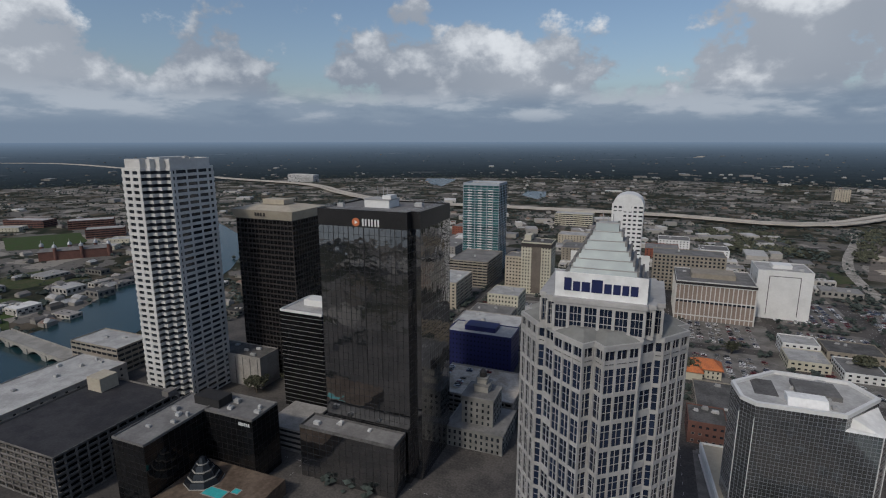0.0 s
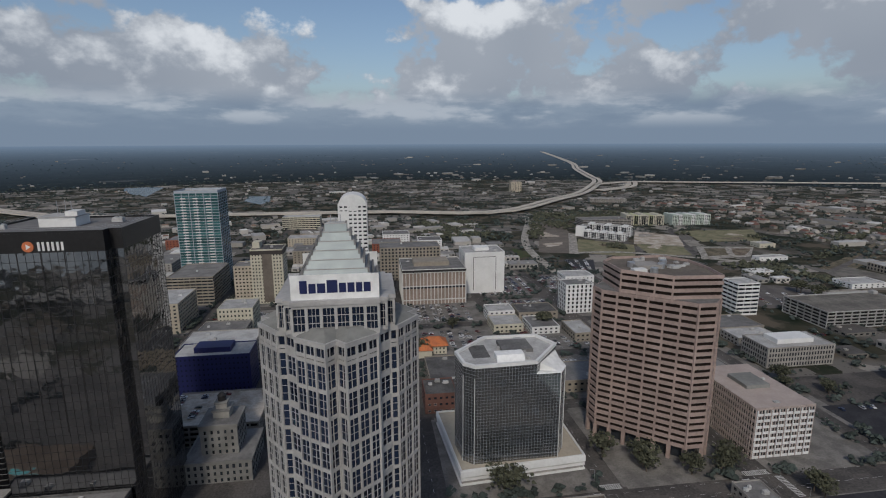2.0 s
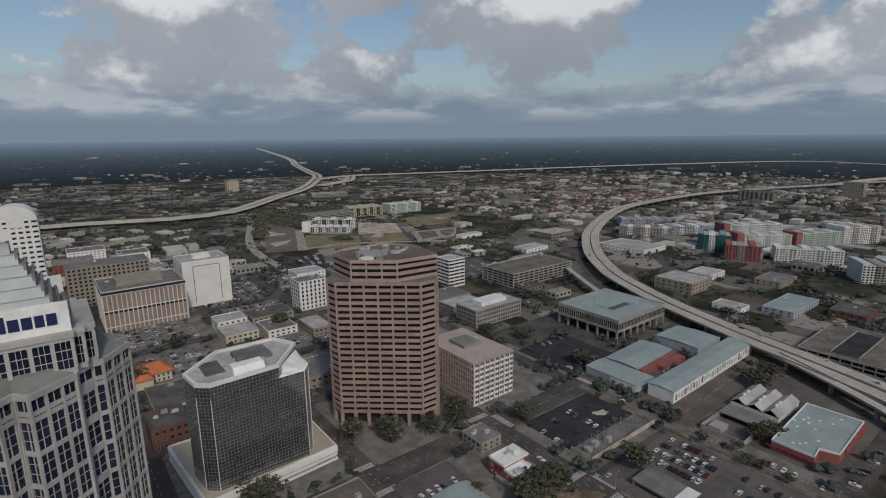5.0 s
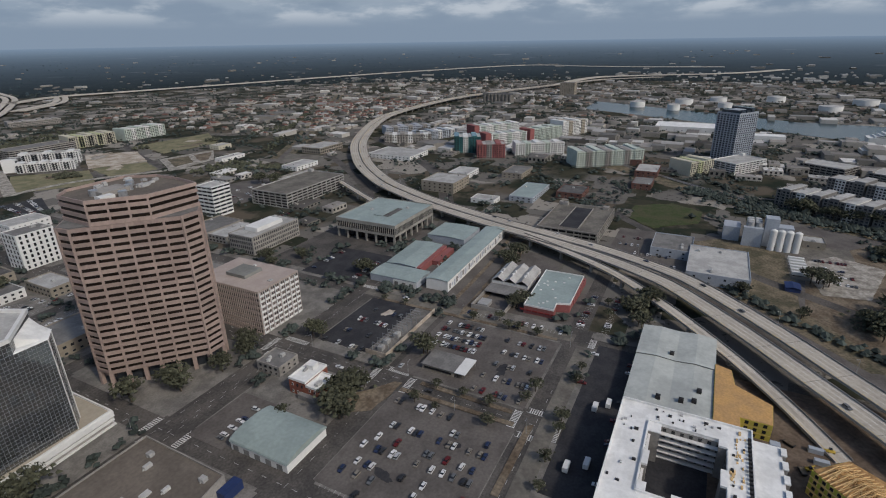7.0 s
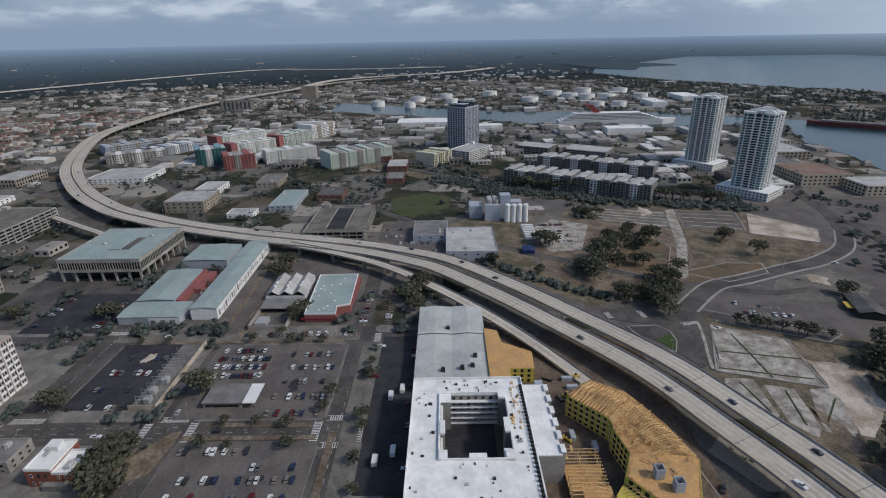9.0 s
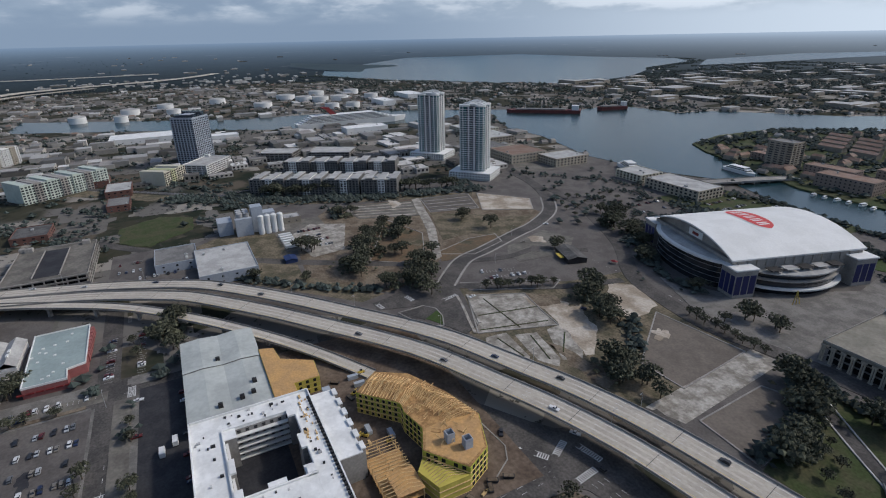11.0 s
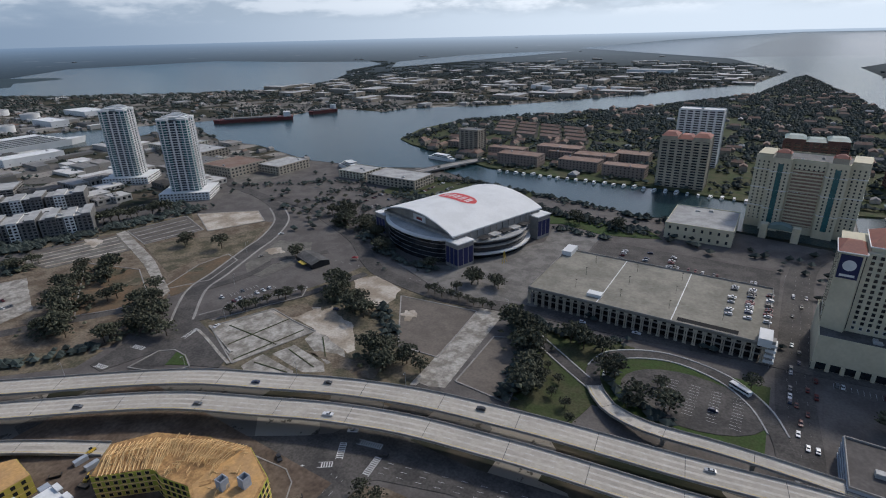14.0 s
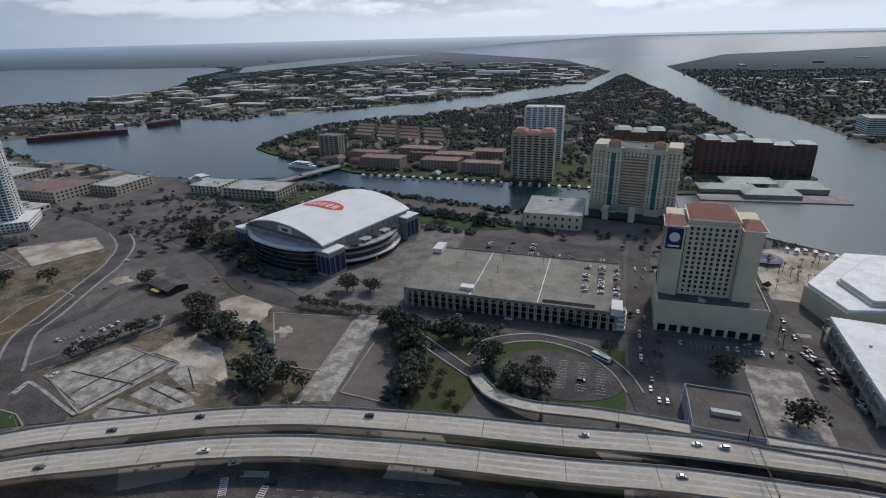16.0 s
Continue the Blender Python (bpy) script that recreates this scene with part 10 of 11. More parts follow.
        plant_tree(416 + i * 19 - j * 3 + rt.uniform(-3, 3), -372 - j * 13 - i * 9 + rt.uniform(-3, 3), rt, rt.choice((2, 4)), scale=0.7)
for k in range(9):
    plant_tree(208 - k * 7, -297 + rt.uniform(-2, 2), rt, 4)
for x, y in ((221, 47), (211, 46), (189, 47), (172, 44), (238, 67), (228, 68), (201, 122), (201, 110), (202, 79), (216, 84), (217, 100), (217, 118), (297, 84), (297, 104), (297, 130), (297, 186), (297, 204), (340, 46), (360, 48), (256, 46), (270, 47), (150, 46)):
    plant_tree(x + rt.uniform(-1, 1), y + rt.uniform(-1, 1), rt, rt.choice((2, 4, 4)), scale=0.85)
for k in range(34):
    plant_palm(rt.uniform(-205, -128), rt.uniform(-480, -402), rt)
for k in range(10):
    plant_palm(-114 + rt.uniform(-3, 3), -330 - k * 9, rt)


# far woods and hedges: leaf clumps past counting
def scatter_clumps(name, label, places, material="leaf_far", squash=0.7):
    verts, faces = [], []
    rng = random.Random(len(places))
    for x, y, z, r in places:
        c = warp(x, y, z)
        d = math.hypot(x, y)
        k = r * (bow(d) / d if d > 2600 else 1)
        b = len(verts)
        for ux, uy, uz in ((1, 0.2, 0), (-0.2, 1, 0.1), (-1, -0.1, 0), (0.1, -1, -0.1), (0, 0.1, 1), (0.1, 0, -0.8)):
            verts.append((c.x + ux * k * rng.uniform(0.7, 1.3), c.y + uy * k * rng.uniform(0.7, 1.3), c.z + uz * k * squash * rng.uniform(0.7, 1.2)))
        for i in range(4):
            faces.append((b + i, b + (i + 1) % 4, b + 4))
            faces.append((b + (i + 1) % 4, b + i, b + 5))
    me = bpy.data.meshes.new(name)
    me.from_pydata(verts, [], faces)
    me.materials.append(M[material])
    return tagged(new(name, me), label, "trees", kind="stuff")


HIGHWAYS = [MIDDLE, [(-1953, 1958), (-1320, 1800), (-1000, 1560), (-709, 1390), (-300, 1375), (70, 1358), (227, 1306), (375, 1345), (560, 1560), (743, 1770), (965, 2150), (1151, 2212), (1374, 2148), (1923, 1989)]]
near_road = set()
for ln in HIGHWAYS:
    for p in smooth_line([(x, y, 0) for x, y in ln], 15):
        for dx in (-1, 0, 1):
            for dy in (-1, 0, 1):
                near_road.add((int(p.x // 22) + dx, int(p.y // 22) + dy))


def open_place(x, y, pad_by=2.0):
    return not wet(x, y) and is_free(x, y, pad_by) and (int(x // 22), int(y // 22)) not in near_road


def town(x, y):
    """How built-up a place is, 0 to 1."""
    v = 0.5 + 0.5 * noise.noise(Vector((x / 420, y / 420, 3.1)))
    d = math.hypot(x, y)
    if d > 3200:
        v *= 0.45
    if y > 500 and math.atan2(x, y) < 0.87:
        v *= max(0.1, min(1.0, 1.7 - d / 950))
    elif y > 500:
        v *= max(0.12, min(1.0, 2.3 - d / 1300))
    if x < -600:
        v *= 0.6
    if 800 < x < 2400 and 300 < y < 1500:
        v += 0.25
    if 225 < x < 820 and 690 < y < 1350:
        v *= 0.03
    if y < -650:
        v *= 0.3 if x > 300 else 0.2
    return v


rw = random.Random(99)
places = []
while len(places) < 26000:
    a = rw.uniform(0, 2 * math.pi)
    d = 300 + 2500 * rw.random() ** 0.75
    x, y = d * math.sin(a), d * math.cos(a)
    if within(x, y, ISLAND) and y > -2600:
        continue
    if not open_place(x, y) or (-400 < x < 318 and 30 < y < 690):
        continue
    if rw.random() < town(x, y) * 0.75:
        continue
    r = rw.uniform(2.2, 5.5)
    for _ in range(rw.randrange(1, 4)):
        places.append((x + rw.gauss(0, 7), y + rw.gauss(0, 7), r * 0.7, r * rw.uniform(0.7, 1.1)))
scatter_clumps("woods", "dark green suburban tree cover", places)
places = []
while len(places) < 10000:
    x, y = rw.uniform(-280, 620), rw.uniform(-2600, -680)
    if within(x, y, ISLAND) and is_free(x, y, 3) and (y < -860 or rw.random() < 0.35) and noise.noise(Vector((x / 60, y / 60, 5.0))) > -0.3:
        r = rw.uniform(2.5, 5.5)
        places.append((x, y, 2 + r * 0.6, r))
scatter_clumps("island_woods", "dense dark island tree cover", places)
places = []
while len(places) < 1700:
    a = rw.uniform(0, 2 * math.pi)
    d = 2600 + 5000 * rw.random() ** 1.6
    x, y = d * math.sin(a), d * math.cos(a)
    if y < 0 or wet(x, y) or rw.random() < town(x, y) * 0.8:
        continue
    places.append((x, y, 3, rw.uniform(4, 9)))
scatter_clumps("far_woods", "distant dark woods with a painted haze glow", places, "leaf_distant", 0.5)
places = []
while len(places) < 9000:
    x, y = rw.uniform(-2600, -300), rw.uniform(-2900, -560)
    if not wet(x, y) and not within(x, y, ISLAND) and noise.noise(Vector((x / 260, y / 260, 8.0))) > -0.28:
        r = rw.uniform(3.5, 7.5)
        places.append((x, y, r * 0.6, r))
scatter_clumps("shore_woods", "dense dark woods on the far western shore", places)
# trees along the downtown blocks and in the nearer quarters
places = []
while len(places) < 5200:
    i, j = rw.randrange(0, len(xs) - 1, 2), rw.randrange(0, len(ys) - 1, 2)
    x, y = rw.uniform(xs[i], xs[i + 1]), rw.uniform(ys[j], ys[j + 1])
    if rw.random() < 0.5:
        x = rw.choice((xs[i] + 1.5, xs[i + 1] - 1.5))
    else:
        y = rw.choice((ys[j] + 1.5, ys[j + 1] - 1.5))
    if not is_free(x, y, 2.0) or math.hypot(x, y) < 240 or noise.noise(Vector((x / 50, y / 50, 9))) < -0.05:
        continue
    for _ in range(5):
        r = rw.uniform(1.2, 2.6)
        places.append((x + rw.gauss(0, 1.8), y + rw.gauss(0, 1.8), 2.8 + rw.gauss(0, 0.9), r))
scatter_clumps("street_trees", "small dark street trees downtown", places)
places = []
while len(places) < 12000:
    a, d = rw.uniform(-0.9, 1.9), rw.uniform(420, 1700)
    x, y = d * math.sin(a), d * math.cos(a)
    if (-400 < x < 318 and 30 < y < 690) or not open_place(x, y, 1.0) or noise.noise(Vector((x / 70, y / 70, 2.0))) < 0.0:
        continue
    for _ in range(4):
        r = rw.uniform(1.4, 3.2)
        places.append((x + rw.gauss(0, 2.6), y + rw.gauss(0, 2.6), 2.4 + rw.gauss(0, 1.0), r))
scatter_clumps("quarter_trees", "dark tree groups between the houses", places)
places = []
while len(places) < 10000:
    x, y = rw.uniform(150, 2900), rw.uniform(-3400, -640)
    if not wet(x, y) and not within(x, y, ISLAND) and is_free(x, y, 3) and noise.noise(Vector((x / 190, y / 190, 4.0))) > -0.12:
        r = rw.uniform(3.0, 7.0)
        places.append((x, y, r * 0.6, r))
scatter_clumps("port_woods", "dark woods and scrub between port yards", places)
places = []
for x, y, rad, n in ((404, -118, 16, 60), (427, -142, 14, 55), (465, -178, 16, 60), (484, -190, 9, 25), (372, -168, 12, 45), (350, -146, 13, 55), (258, -256, 13, 50), (238, -248, 9, 30), (183, -204, 10, 45), (112, -268, 12, 60), (96, -234, 11, 60), (542, -156, 10, 30), (366, 26, 16, 60), (344, -386, 12, 45), (376, -384, 14, 45), (190, 160, 10, 40)):
    for _ in range(n):
        r = rw.uniform(1.2, 2.9)
        px, py = x + rw.gauss(0, rad * 0.5), y + rw.gauss(0, rad * 0.5)
        places.append((px, py, r * 0.7 + rw.uniform(0, 2.2), r))
for x, y, rx, ry, n in ((170, 1090, 70, 110, 900), (416, 1110, 26, 50, 150), (566, 665, 42, 40, 260), (606, 606, 12, 12, 60), (430, 862, 12, 16, 50), (640, 1190, 190, 40, 700), (560, 1250, 150, 60, 500), (330, 1010, 10, 10, 30), (620, 960, 14, 10, 26), (738, 905, 12, 10, 26), (880, 880, 60, 26, 160)):
    for _ in range(n):
        r = rw.uniform(2.2, 4.6)
        places.append((x + rx * rw.uniform(-1, 1) + rw.gauss(0, 6), y + ry * rw.uniform(-1, 1) + rw.gauss(0, 6), r * 0.8, r))
for k in range(260):
    r, u = rw.uniform(2.0, 4.2), rw.random()
    places.append((435 - 121 * u + rw.gauss(0, 8), 1310 - 345 * u + rw.gauss(0, 8), r * 0.8, r))
for k in range(320):
    r, u = rw.uniform(2.0, 4.0), rw.random()
    places.append((700 + 620 * u + rw.gauss(0, 5), 706 + 400 * u + rw.gauss(0, 5) + 14, r * 0.8, r))
scatter_clumps("undergrowth", "dark undergrowth beneath tree groups", places, "leaf")
# hedges and mangrove edges
places = []
for pts, wdt, n in (([(335, -597), (233, -580), (102, -554), (80, -560)], 8, 220), ([(220, -528), (158, -520), (95, -508)], 12, 320), ([(205, -480), (150, -478), (125, -478)], 5, 90), ([(290, -345), (262, -336), (226, -334)], 5, 110), ([(329, -370), (300, -362), (288, -350)], 8, 130), ([(-180, -520), (-140, -505)], 6, 20), ([(410, -450), (470, -520), (600, -440)], 10, 90), ([(250, -520), (380, -510), (380, -590), (260, -585)], 14, 260), ([(345, -440), (460, -440), (460, -490), (350, -500)], 12, 160),
                    ([(568, -338), (582, -287), (600, -200), (625, -143), (670, -60), (720, 10)], 16, 1100), ([(590, -330), (640, -380)], 10, 80), ([(570, -150), (545, -145)], 8, 60), ([(360, -500), (350, -400), (330, -390)], 10, 160), ([(325, -405), (330, -440), (330, -470)], 9, 110), ([(352, -122), (381, -81), (438, -17)], 6, 120), ([(100, -214), (110, -262), (128, -286)], 5, 120), ([(60, -300), (96, -292), (120, -300)], 4, 70), ([(20, -236), (52, -252), (58, -280)], 4, 60), ([(222, -262), (214, -250), (196, -236)], 5, 50),
                    ([(560, 80), (700, 200), (900, 330)], 12, 160), ([(820, 20), (700, -60), (640, -110)], 8, 110), ([(2849, -740), (2290, -930), (1990, -1340), (1890, -1650)], 30, 400)):
    ln = smooth_line([(x, y, 0) for x, y in pts], 5)
    for _ in range(n):
        p = rw.choice(ln)
        r = rw.uniform(1.4, 3.8) * (1.6 if wdt > 20 else 1)
        x, y = p.x + rw.gauss(0, wdt * 0.5), p.y + rw.gauss(0, wdt * 0.5)
        if not wet(x, y):
            places.append((x, y, r * 0.7, r))
scatter_clumps("hedges", "dark hedges and shore trees", places)


def scatter_houses(name, label, count, region, sizes, mats, gabled, seed):
    """Small far houses and sheds past counting; mats: wall, roof."""
    rng = random.Random(seed)
    verts, faces, which = [], [], []
    made, tries = 0, 0
    while made < count and tries < count * 30:
        tries += 1
        x, y = region(rng)
        if not open_place(x, y, 6) or rng.random() > town(x, y) * 1.25:
            continue
        if -400 < x < 318 and 30 < y < 690:
            continue
        if gabled and ((500 < x < 1300 and -480 < y < 480) or (-420 < x < 560 and 30 < y < 1000)):
            continue
        if 470 < x < 800 and -90 < y < 540:
            continue
        if -150 < x < 640 and -660 < y < -40:
            continue
        if within(x, y, ISLAND) and not gabled:
            continue
        w, d, h = (rng.uniform(a, b) for a, b in sizes)
        ang = rng.choice((0, math.pi / 2)) + (rng.uniform(-0.05, 0.05)) + (0.35 if y > 1000 else 0.0)
        ca, sa = math.cos(ang), math.sin(ang)
        base = 2.0 if within(x, y, ISLAND) else 0.0
        b = len(verts)
        rise = min(w, d) * 0.28 if gabled else 0
        loc = [(-w / 2, -d / 2, 0), (w / 2, -d / 2, 0), (w / 2, d / 2, 0), (-w / 2, d / 2, 0), (-w / 2, -d / 2, h), (w / 2, -d / 2, h), (w / 2, d / 2, h), (-w / 2, d / 2, h)]
        if gabled:
            loc += [(-w / 2 + rise * 0.6, 0, h + rise), (w / 2 - rise * 0.6, 0, h + rise)]
        for lx, ly, lz in loc:
            verts.append(tuple(warp(x + lx * ca - ly * sa, y + lx * sa + ly * ca, base + lz)))
        for f in ((0, 1, 5, 4), (1, 2, 6, 5), (2, 3, 7, 6), (3, 0, 4, 7)):
            faces.append(tuple(b + i for i in f))
            which.append(0)
        for f in (((4, 5, 9, 8), (6, 7, 8, 9), (5, 6, 9), (7, 4, 8)) if gabled else ((4, 5, 6, 7),)):
            faces.append(tuple(b + i for i in f))
            which.append(1)
        extra = []
        if not gabled and math.hypot(x, y) < 900:
            for sx, sy, n2 in ((0, -1, w), (0, 1, w), (-1, 0, d), (1, 0, d)):
                k = max(1, int(n2 / 6))
                for q in range(k):
                    c0 = -n2 / 2 + n2 * (q + 0.25) / k
                    c1 = c0 + n2 / k * 0.5
                    if sy:
                        extra.append(((c0, sy * (d / 2 + 0.06)), (c1, sy * (d / 2 + 0.06))))
                    else:
                        extra.append(((sx * (w / 2 + 0.06), c0), (sx * (w / 2 + 0.06), c1)))
        for e0, e1 in extra:
            b = len(verts)
            for (lx, ly), lz in ((e0, h * 0.35), (e1, h * 0.35), (e1, h * 0.75), (e0, h * 0.75)):
                verts.append(tuple(warp(x + lx * ca - ly * sa, y + lx * sa + ly * ca, base + lz)))
            faces.append((b, b + 1, b + 2, b + 3))
            which.append(2)
        if not gabled and w > 15 and extra:
            for _ in range(rng.randrange(1, 4)):
                ux, uy, us = rng.uniform(-w * 0.35, w * 0.35), rng.uniform(-d * 0.3, d * 0.3), rng.uniform(0.9, 2.2)
                b = len(verts)
                for lz in (h, h + us * 0.9):
                    for lx, ly in ((ux - us, uy - us), (ux + us, uy - us), (ux + us, uy + us), (ux - us, uy + us)):
                        verts.append(tuple(warp(x + lx * ca - ly * sa, y + lx * sa + ly * ca, base + lz)))
                for f in ((0, 1, 5, 4), (1, 2, 6, 5), (2, 3, 7, 6), (3, 0, 4, 7), (4, 5, 6, 7)):
                    faces.append(tuple(b + i for i in f))
                    which.append(0)
        made += 1
    me = bpy.data.meshes.new(name)
    me.from_pydata(verts, [], faces)
    for m in tuple(mats) + ("glass",):
        me.materials.append(M[m])
    me.polygons.foreach_set("material_index", which)
    return tagged(new(name, me), label, "houses", kind="stuff")


def ring_place(lo, hi, power=1.0, arc=(0, 360)):
    def f(rng):
        a = radians(rng.uniform(*arc))
        d = lo + (hi - lo) * rng.random() ** power
        return d * math.sin(a), d * math.cos(a)
    return f


def isle(rng):
    return rng.uniform(-230, 560), rng.uniform(-1900, -720)


scatter_houses("far_houses", "small far suburban houses with grey roofs", 1300, ring_place(620, 2700), ((9, 15), (8, 11), (3, 4.5)), ("house_wall", "house_roof"), True, 1)
scatter_houses("far_houses", "small far suburban houses with pale roofs", 700, ring_place(620, 3400), ((9, 18), (8, 13), (3, 5)), ("house_wall", "roof_light"), True, 2)
scatter_houses("far_houses", "small far suburban houses with brown roofs", 500, ring_place(620, 2700), ((9, 16), (8, 12), (3, 5)), ("house_wall", "isle_roof"), True, 3)
scatter_houses("far_sheds", "far white flat-roofed stores and sheds", 430, ring_place(560, 3000, 1.0), ((18, 60), (14, 36), (4, 9)), ("store_wall", "store_roof"), False, 4)
scatter_houses("far_sheds", "far grey flat-roofed stores and sheds", 240, ring_place(560, 3000, 1.0), ((16, 40), (12, 26), (4, 8)), ("house_wall", "house_roof"), False, 5)
scatter_houses("far_sheds", "distant white stores and sheds on the plain", 150, ring_place(3000, 8000, 1.6), ((20, 70), (14, 34), (5, 10)), ("house_wall", "roof_light"), False, 6)
scatter_houses("port_sheds", "far port sheds and tanks", 150, lambda g: (g.uniform(60, 1900), g.uniform(-3600, -1250)), ((30, 110), (20, 50), (6, 14)), ("beige", "roof_light"), False, 7)
scatter_houses("island_houses", "island town houses with terracotta roofs", 190, isle, ((10, 26), (9, 13), (5, 8)), ("beige", "isle_roof"), True, 8)
scatter_houses("far_houses", "houses on the far western shore", 190, lambda g: (g.uniform(-1900, -340), g.uniform(-2600, -700)), ((9, 18), (8, 14), (3, 6)), ("house_wall", "house_roof"), True, 9)
scatter_houses("far_sheds", "flat-roofed sheds of the channel district with pale roofs", 90, lambda g: (g.uniform(560, 1250), g.uniform(-420, 520)), ((14, 44), (12, 28), (5, 11)), ("store_wall", "store_roof"), False, 10)
scatter_houses("far_sheds", "flat-roofed sheds of the channel district with dark roofs", 60, lambda g: (g.uniform(560, 1250), g.uniform(-420, 520)), ((14, 44), (12, 28), (5, 11)), ("house_wall", "house_roof"), False, 11)
scatter_houses("far_sheds", "flat-roofed uptown shops and stores", 90, lambda g: (g.uniform(-420, 560), g.uniform(600, 1250)), ((12, 34), (10, 24), (4, 10)), ("store_wall", "store_roof"), False, 12)
scatter_houses("far_houses", "brown-roofed houses along the railway cutting", 170, lambda g: (g.uniform(760, 1500), g.uniform(780, 1500)), ((9, 16), (8, 12), (4, 7)), ("house_wall", "brick_dull"), True, 14)
scatter_houses("distant_houses", "distant pale roofs among northern woods", 420, ring_place(2650, 6500, 1.3, (-70, 75)), ((8, 20), (8, 14), (3, 6)), ("pavement", "roof_grey"), False, 13)

# ---- vehicles ----
def car_meshes(kind):
    ln, w, h = {"saloon": (4.6, 1.8, 1.45), "suv": (4.7, 1.9, 1.75), "pickup": (5.5, 1.95, 1.8)}[kind]
    bm = bmesh.new()
    prof = {"saloon": [(-2.3, 0.35), (2.3, 0.35), (2.3, 0.75), (1.2, 0.95), (-1.7, 0.98), (-2.3, 0.9)], "suv": [(-2.35, 0.4), (2.35, 0.4), (2.35, 0.95), (1.3, 1.1), (-2.3, 1.12), (-2.35, 1.0)],
            "pickup": [(-2.75, 0.45), (2.75, 0.45), (2.75, 1.0), (1.5, 1.12), (-2.75, 1.1)]}[kind]
    rows = [[bm.verts.new((x, y, z)) for x, z in prof] for y in (-w / 2, w / 2)]
    n = len(prof)
    for i in range(n):
        bm.faces.new((rows[0][i], rows[0][(i + 1) % n], rows[1][(i + 1) % n], rows[1][i]))
    bm.faces.new(rows[0][::-1])
    bm.faces.new(rows[1])
    a, b, c, d = {"saloon": (-1.6, 1.05, -1.05, 0.35), "suv": (-2.2, 1.1, -1.95, 0.5), "pickup": (-0.6, 1.3, -0.45, 0.75)}[kind]
    z0, z1 = (0.96 if kind == "saloon" else 1.1), h
    roof = [bm.verts.new(p) for p in ((c, -w * 0.4, z1), (d, -w * 0.4, z1), (d, w * 0.4, z1), (c, w * 0.4, z1))]
    roof2 = [bm.verts.new((p.co.x, p.co.y, p.co.z - 0.08)) for p in roof]
    bm.faces.new(roof)
    bm.faces.new(roof2[::-1])
    for i in range(4):
        bm.faces.new((roof[i], roof[(i + 1) % 4], roof2[(i + 1) % 4], roof2[i]))
    bmesh.ops.recalc_face_normals(bm, faces=bm.faces)
    body = bm
    gl = bmesh.new()
    prism(gl, [(a, -w * 0.46), (b, -w * 0.46), (b, w * 0.46), (a, w * 0.46)], z0 - 0.02, z1 - 0.07, [(c, -w * 0.39), (d, -w * 0.39), (d, w * 0.39), (c, w * 0.39)])
    return body, gl, ln, w




def wheel_mesh():
    bm = bmesh.new()
    drum(bm, 0, 0, -0.11, 0.11, 0.33, 10)
    bmesh.ops.rotate(bm, verts=bm.verts, matrix=Matrix.Rotation(math.pi / 2, 3, "X"))
    return finish(bm, "wheel", "tyre")


WHEEL = wheel_mesh()
CARS = []
for kind in ("saloon", "suv", "pickup"):
    for i, paint in enumerate(CAR_PAINT):
        if kind == "pickup" and i not in (0, 2, 5):
            continue
        body, gl, ln, w = car_meshes(kind)
        CARS.append((finish(body, "body", paint), finish(gl, "cabin_glass", "glass"), ln, w, kind, i))
COLOURS = ("white", "silver grey", "black", "dark grey", "white", "dark red", "dark blue", "beige")
rc = random.Random(7)
spare = []
BUILT = [0]


def car(x, y, z, turn, own=True, group="parked cars", where="parked in a lot"):
    body, gl, ln, w, kind, i = CARS[rc.randrange(len(CARS))]
    if not own or BUILT[0] > 70:
        spare.append((x, y, z, turn, body, gl))
        return
    BUILT[0] += 1
    root = thing("car", x, y, z, turn, "%s %s car %s" % (COLOURS[i], kind if kind != "suv" else "estate", where), "car", group)
    shell = piece("body", body, root, Matrix())
    piece("cabin_glass", gl, shell, Matrix())
    for sx in (-0.3, 0.3):
        for sy in (-0.5, 0.5):
            piece("wheel", WHEEL, root, Matrix.Translation((ln * sx, w * sy * 0.94, 0.33)))


LINES = bmesh.new()


def stall_row(x0, y0, x1, y1, fill=0.5, z=0.25, depth=5.2, lines=True, own=True):
    """Stalls side by side along a line; cars stand across it."""
    a, b = Vector((x0, y0)), Vector((x1, y1))
    n = int((b - a).length / 2.7)
    d = (b - a).normalized()
    nrm = Vector((-d.y, d.x))
    turn = math.degrees(math.atan2(nrm.y, nrm.x))
    for k in range(n + 1):
        p = a + d * (2.7 * k)
        if lines:
            q = p + nrm * depth
            e = d * 0.07
            vs = [LINES.verts.new((v.x, v.y, z + 0.02)) for v in (p - e, p + e, q + e, q - e)]
            LINES.faces.new(vs)
        if k < n and rc.random() < fill:
            c = p + d * 1.35 + nrm * (depth * 0.5 + rc.uniform(-0.3, 0.3))
            car(c.x, c.y, z, turn + rc.choice((0, 180)) + rc.uniform(-3, 3), own)


# car parks this side of the expressway
for k in range(4):
    stall_row(136 + k * 18, 70, 136 + k * 18, 133, (0.12, 0.22, 0.3, 0.12)[k])
    stall_row(141.2 + k * 18, 133, 141.2 + k * 18, 70, (0.25, 0.5, 0.5, 0.3)[k], own=False)
for k, f in enumerate((0.75, 0.9, 0.85, 0.7)):
    stall_row(262 + k * 9, 112, 262 + k * 9, 146, f)
for k, f in enumerate((0.2, 0.25, 0.3, 0.35, 0.3)):
    stall_row(228 + k * 14, 70, 228 + k * 14, 100, f + 0.15, own=False)
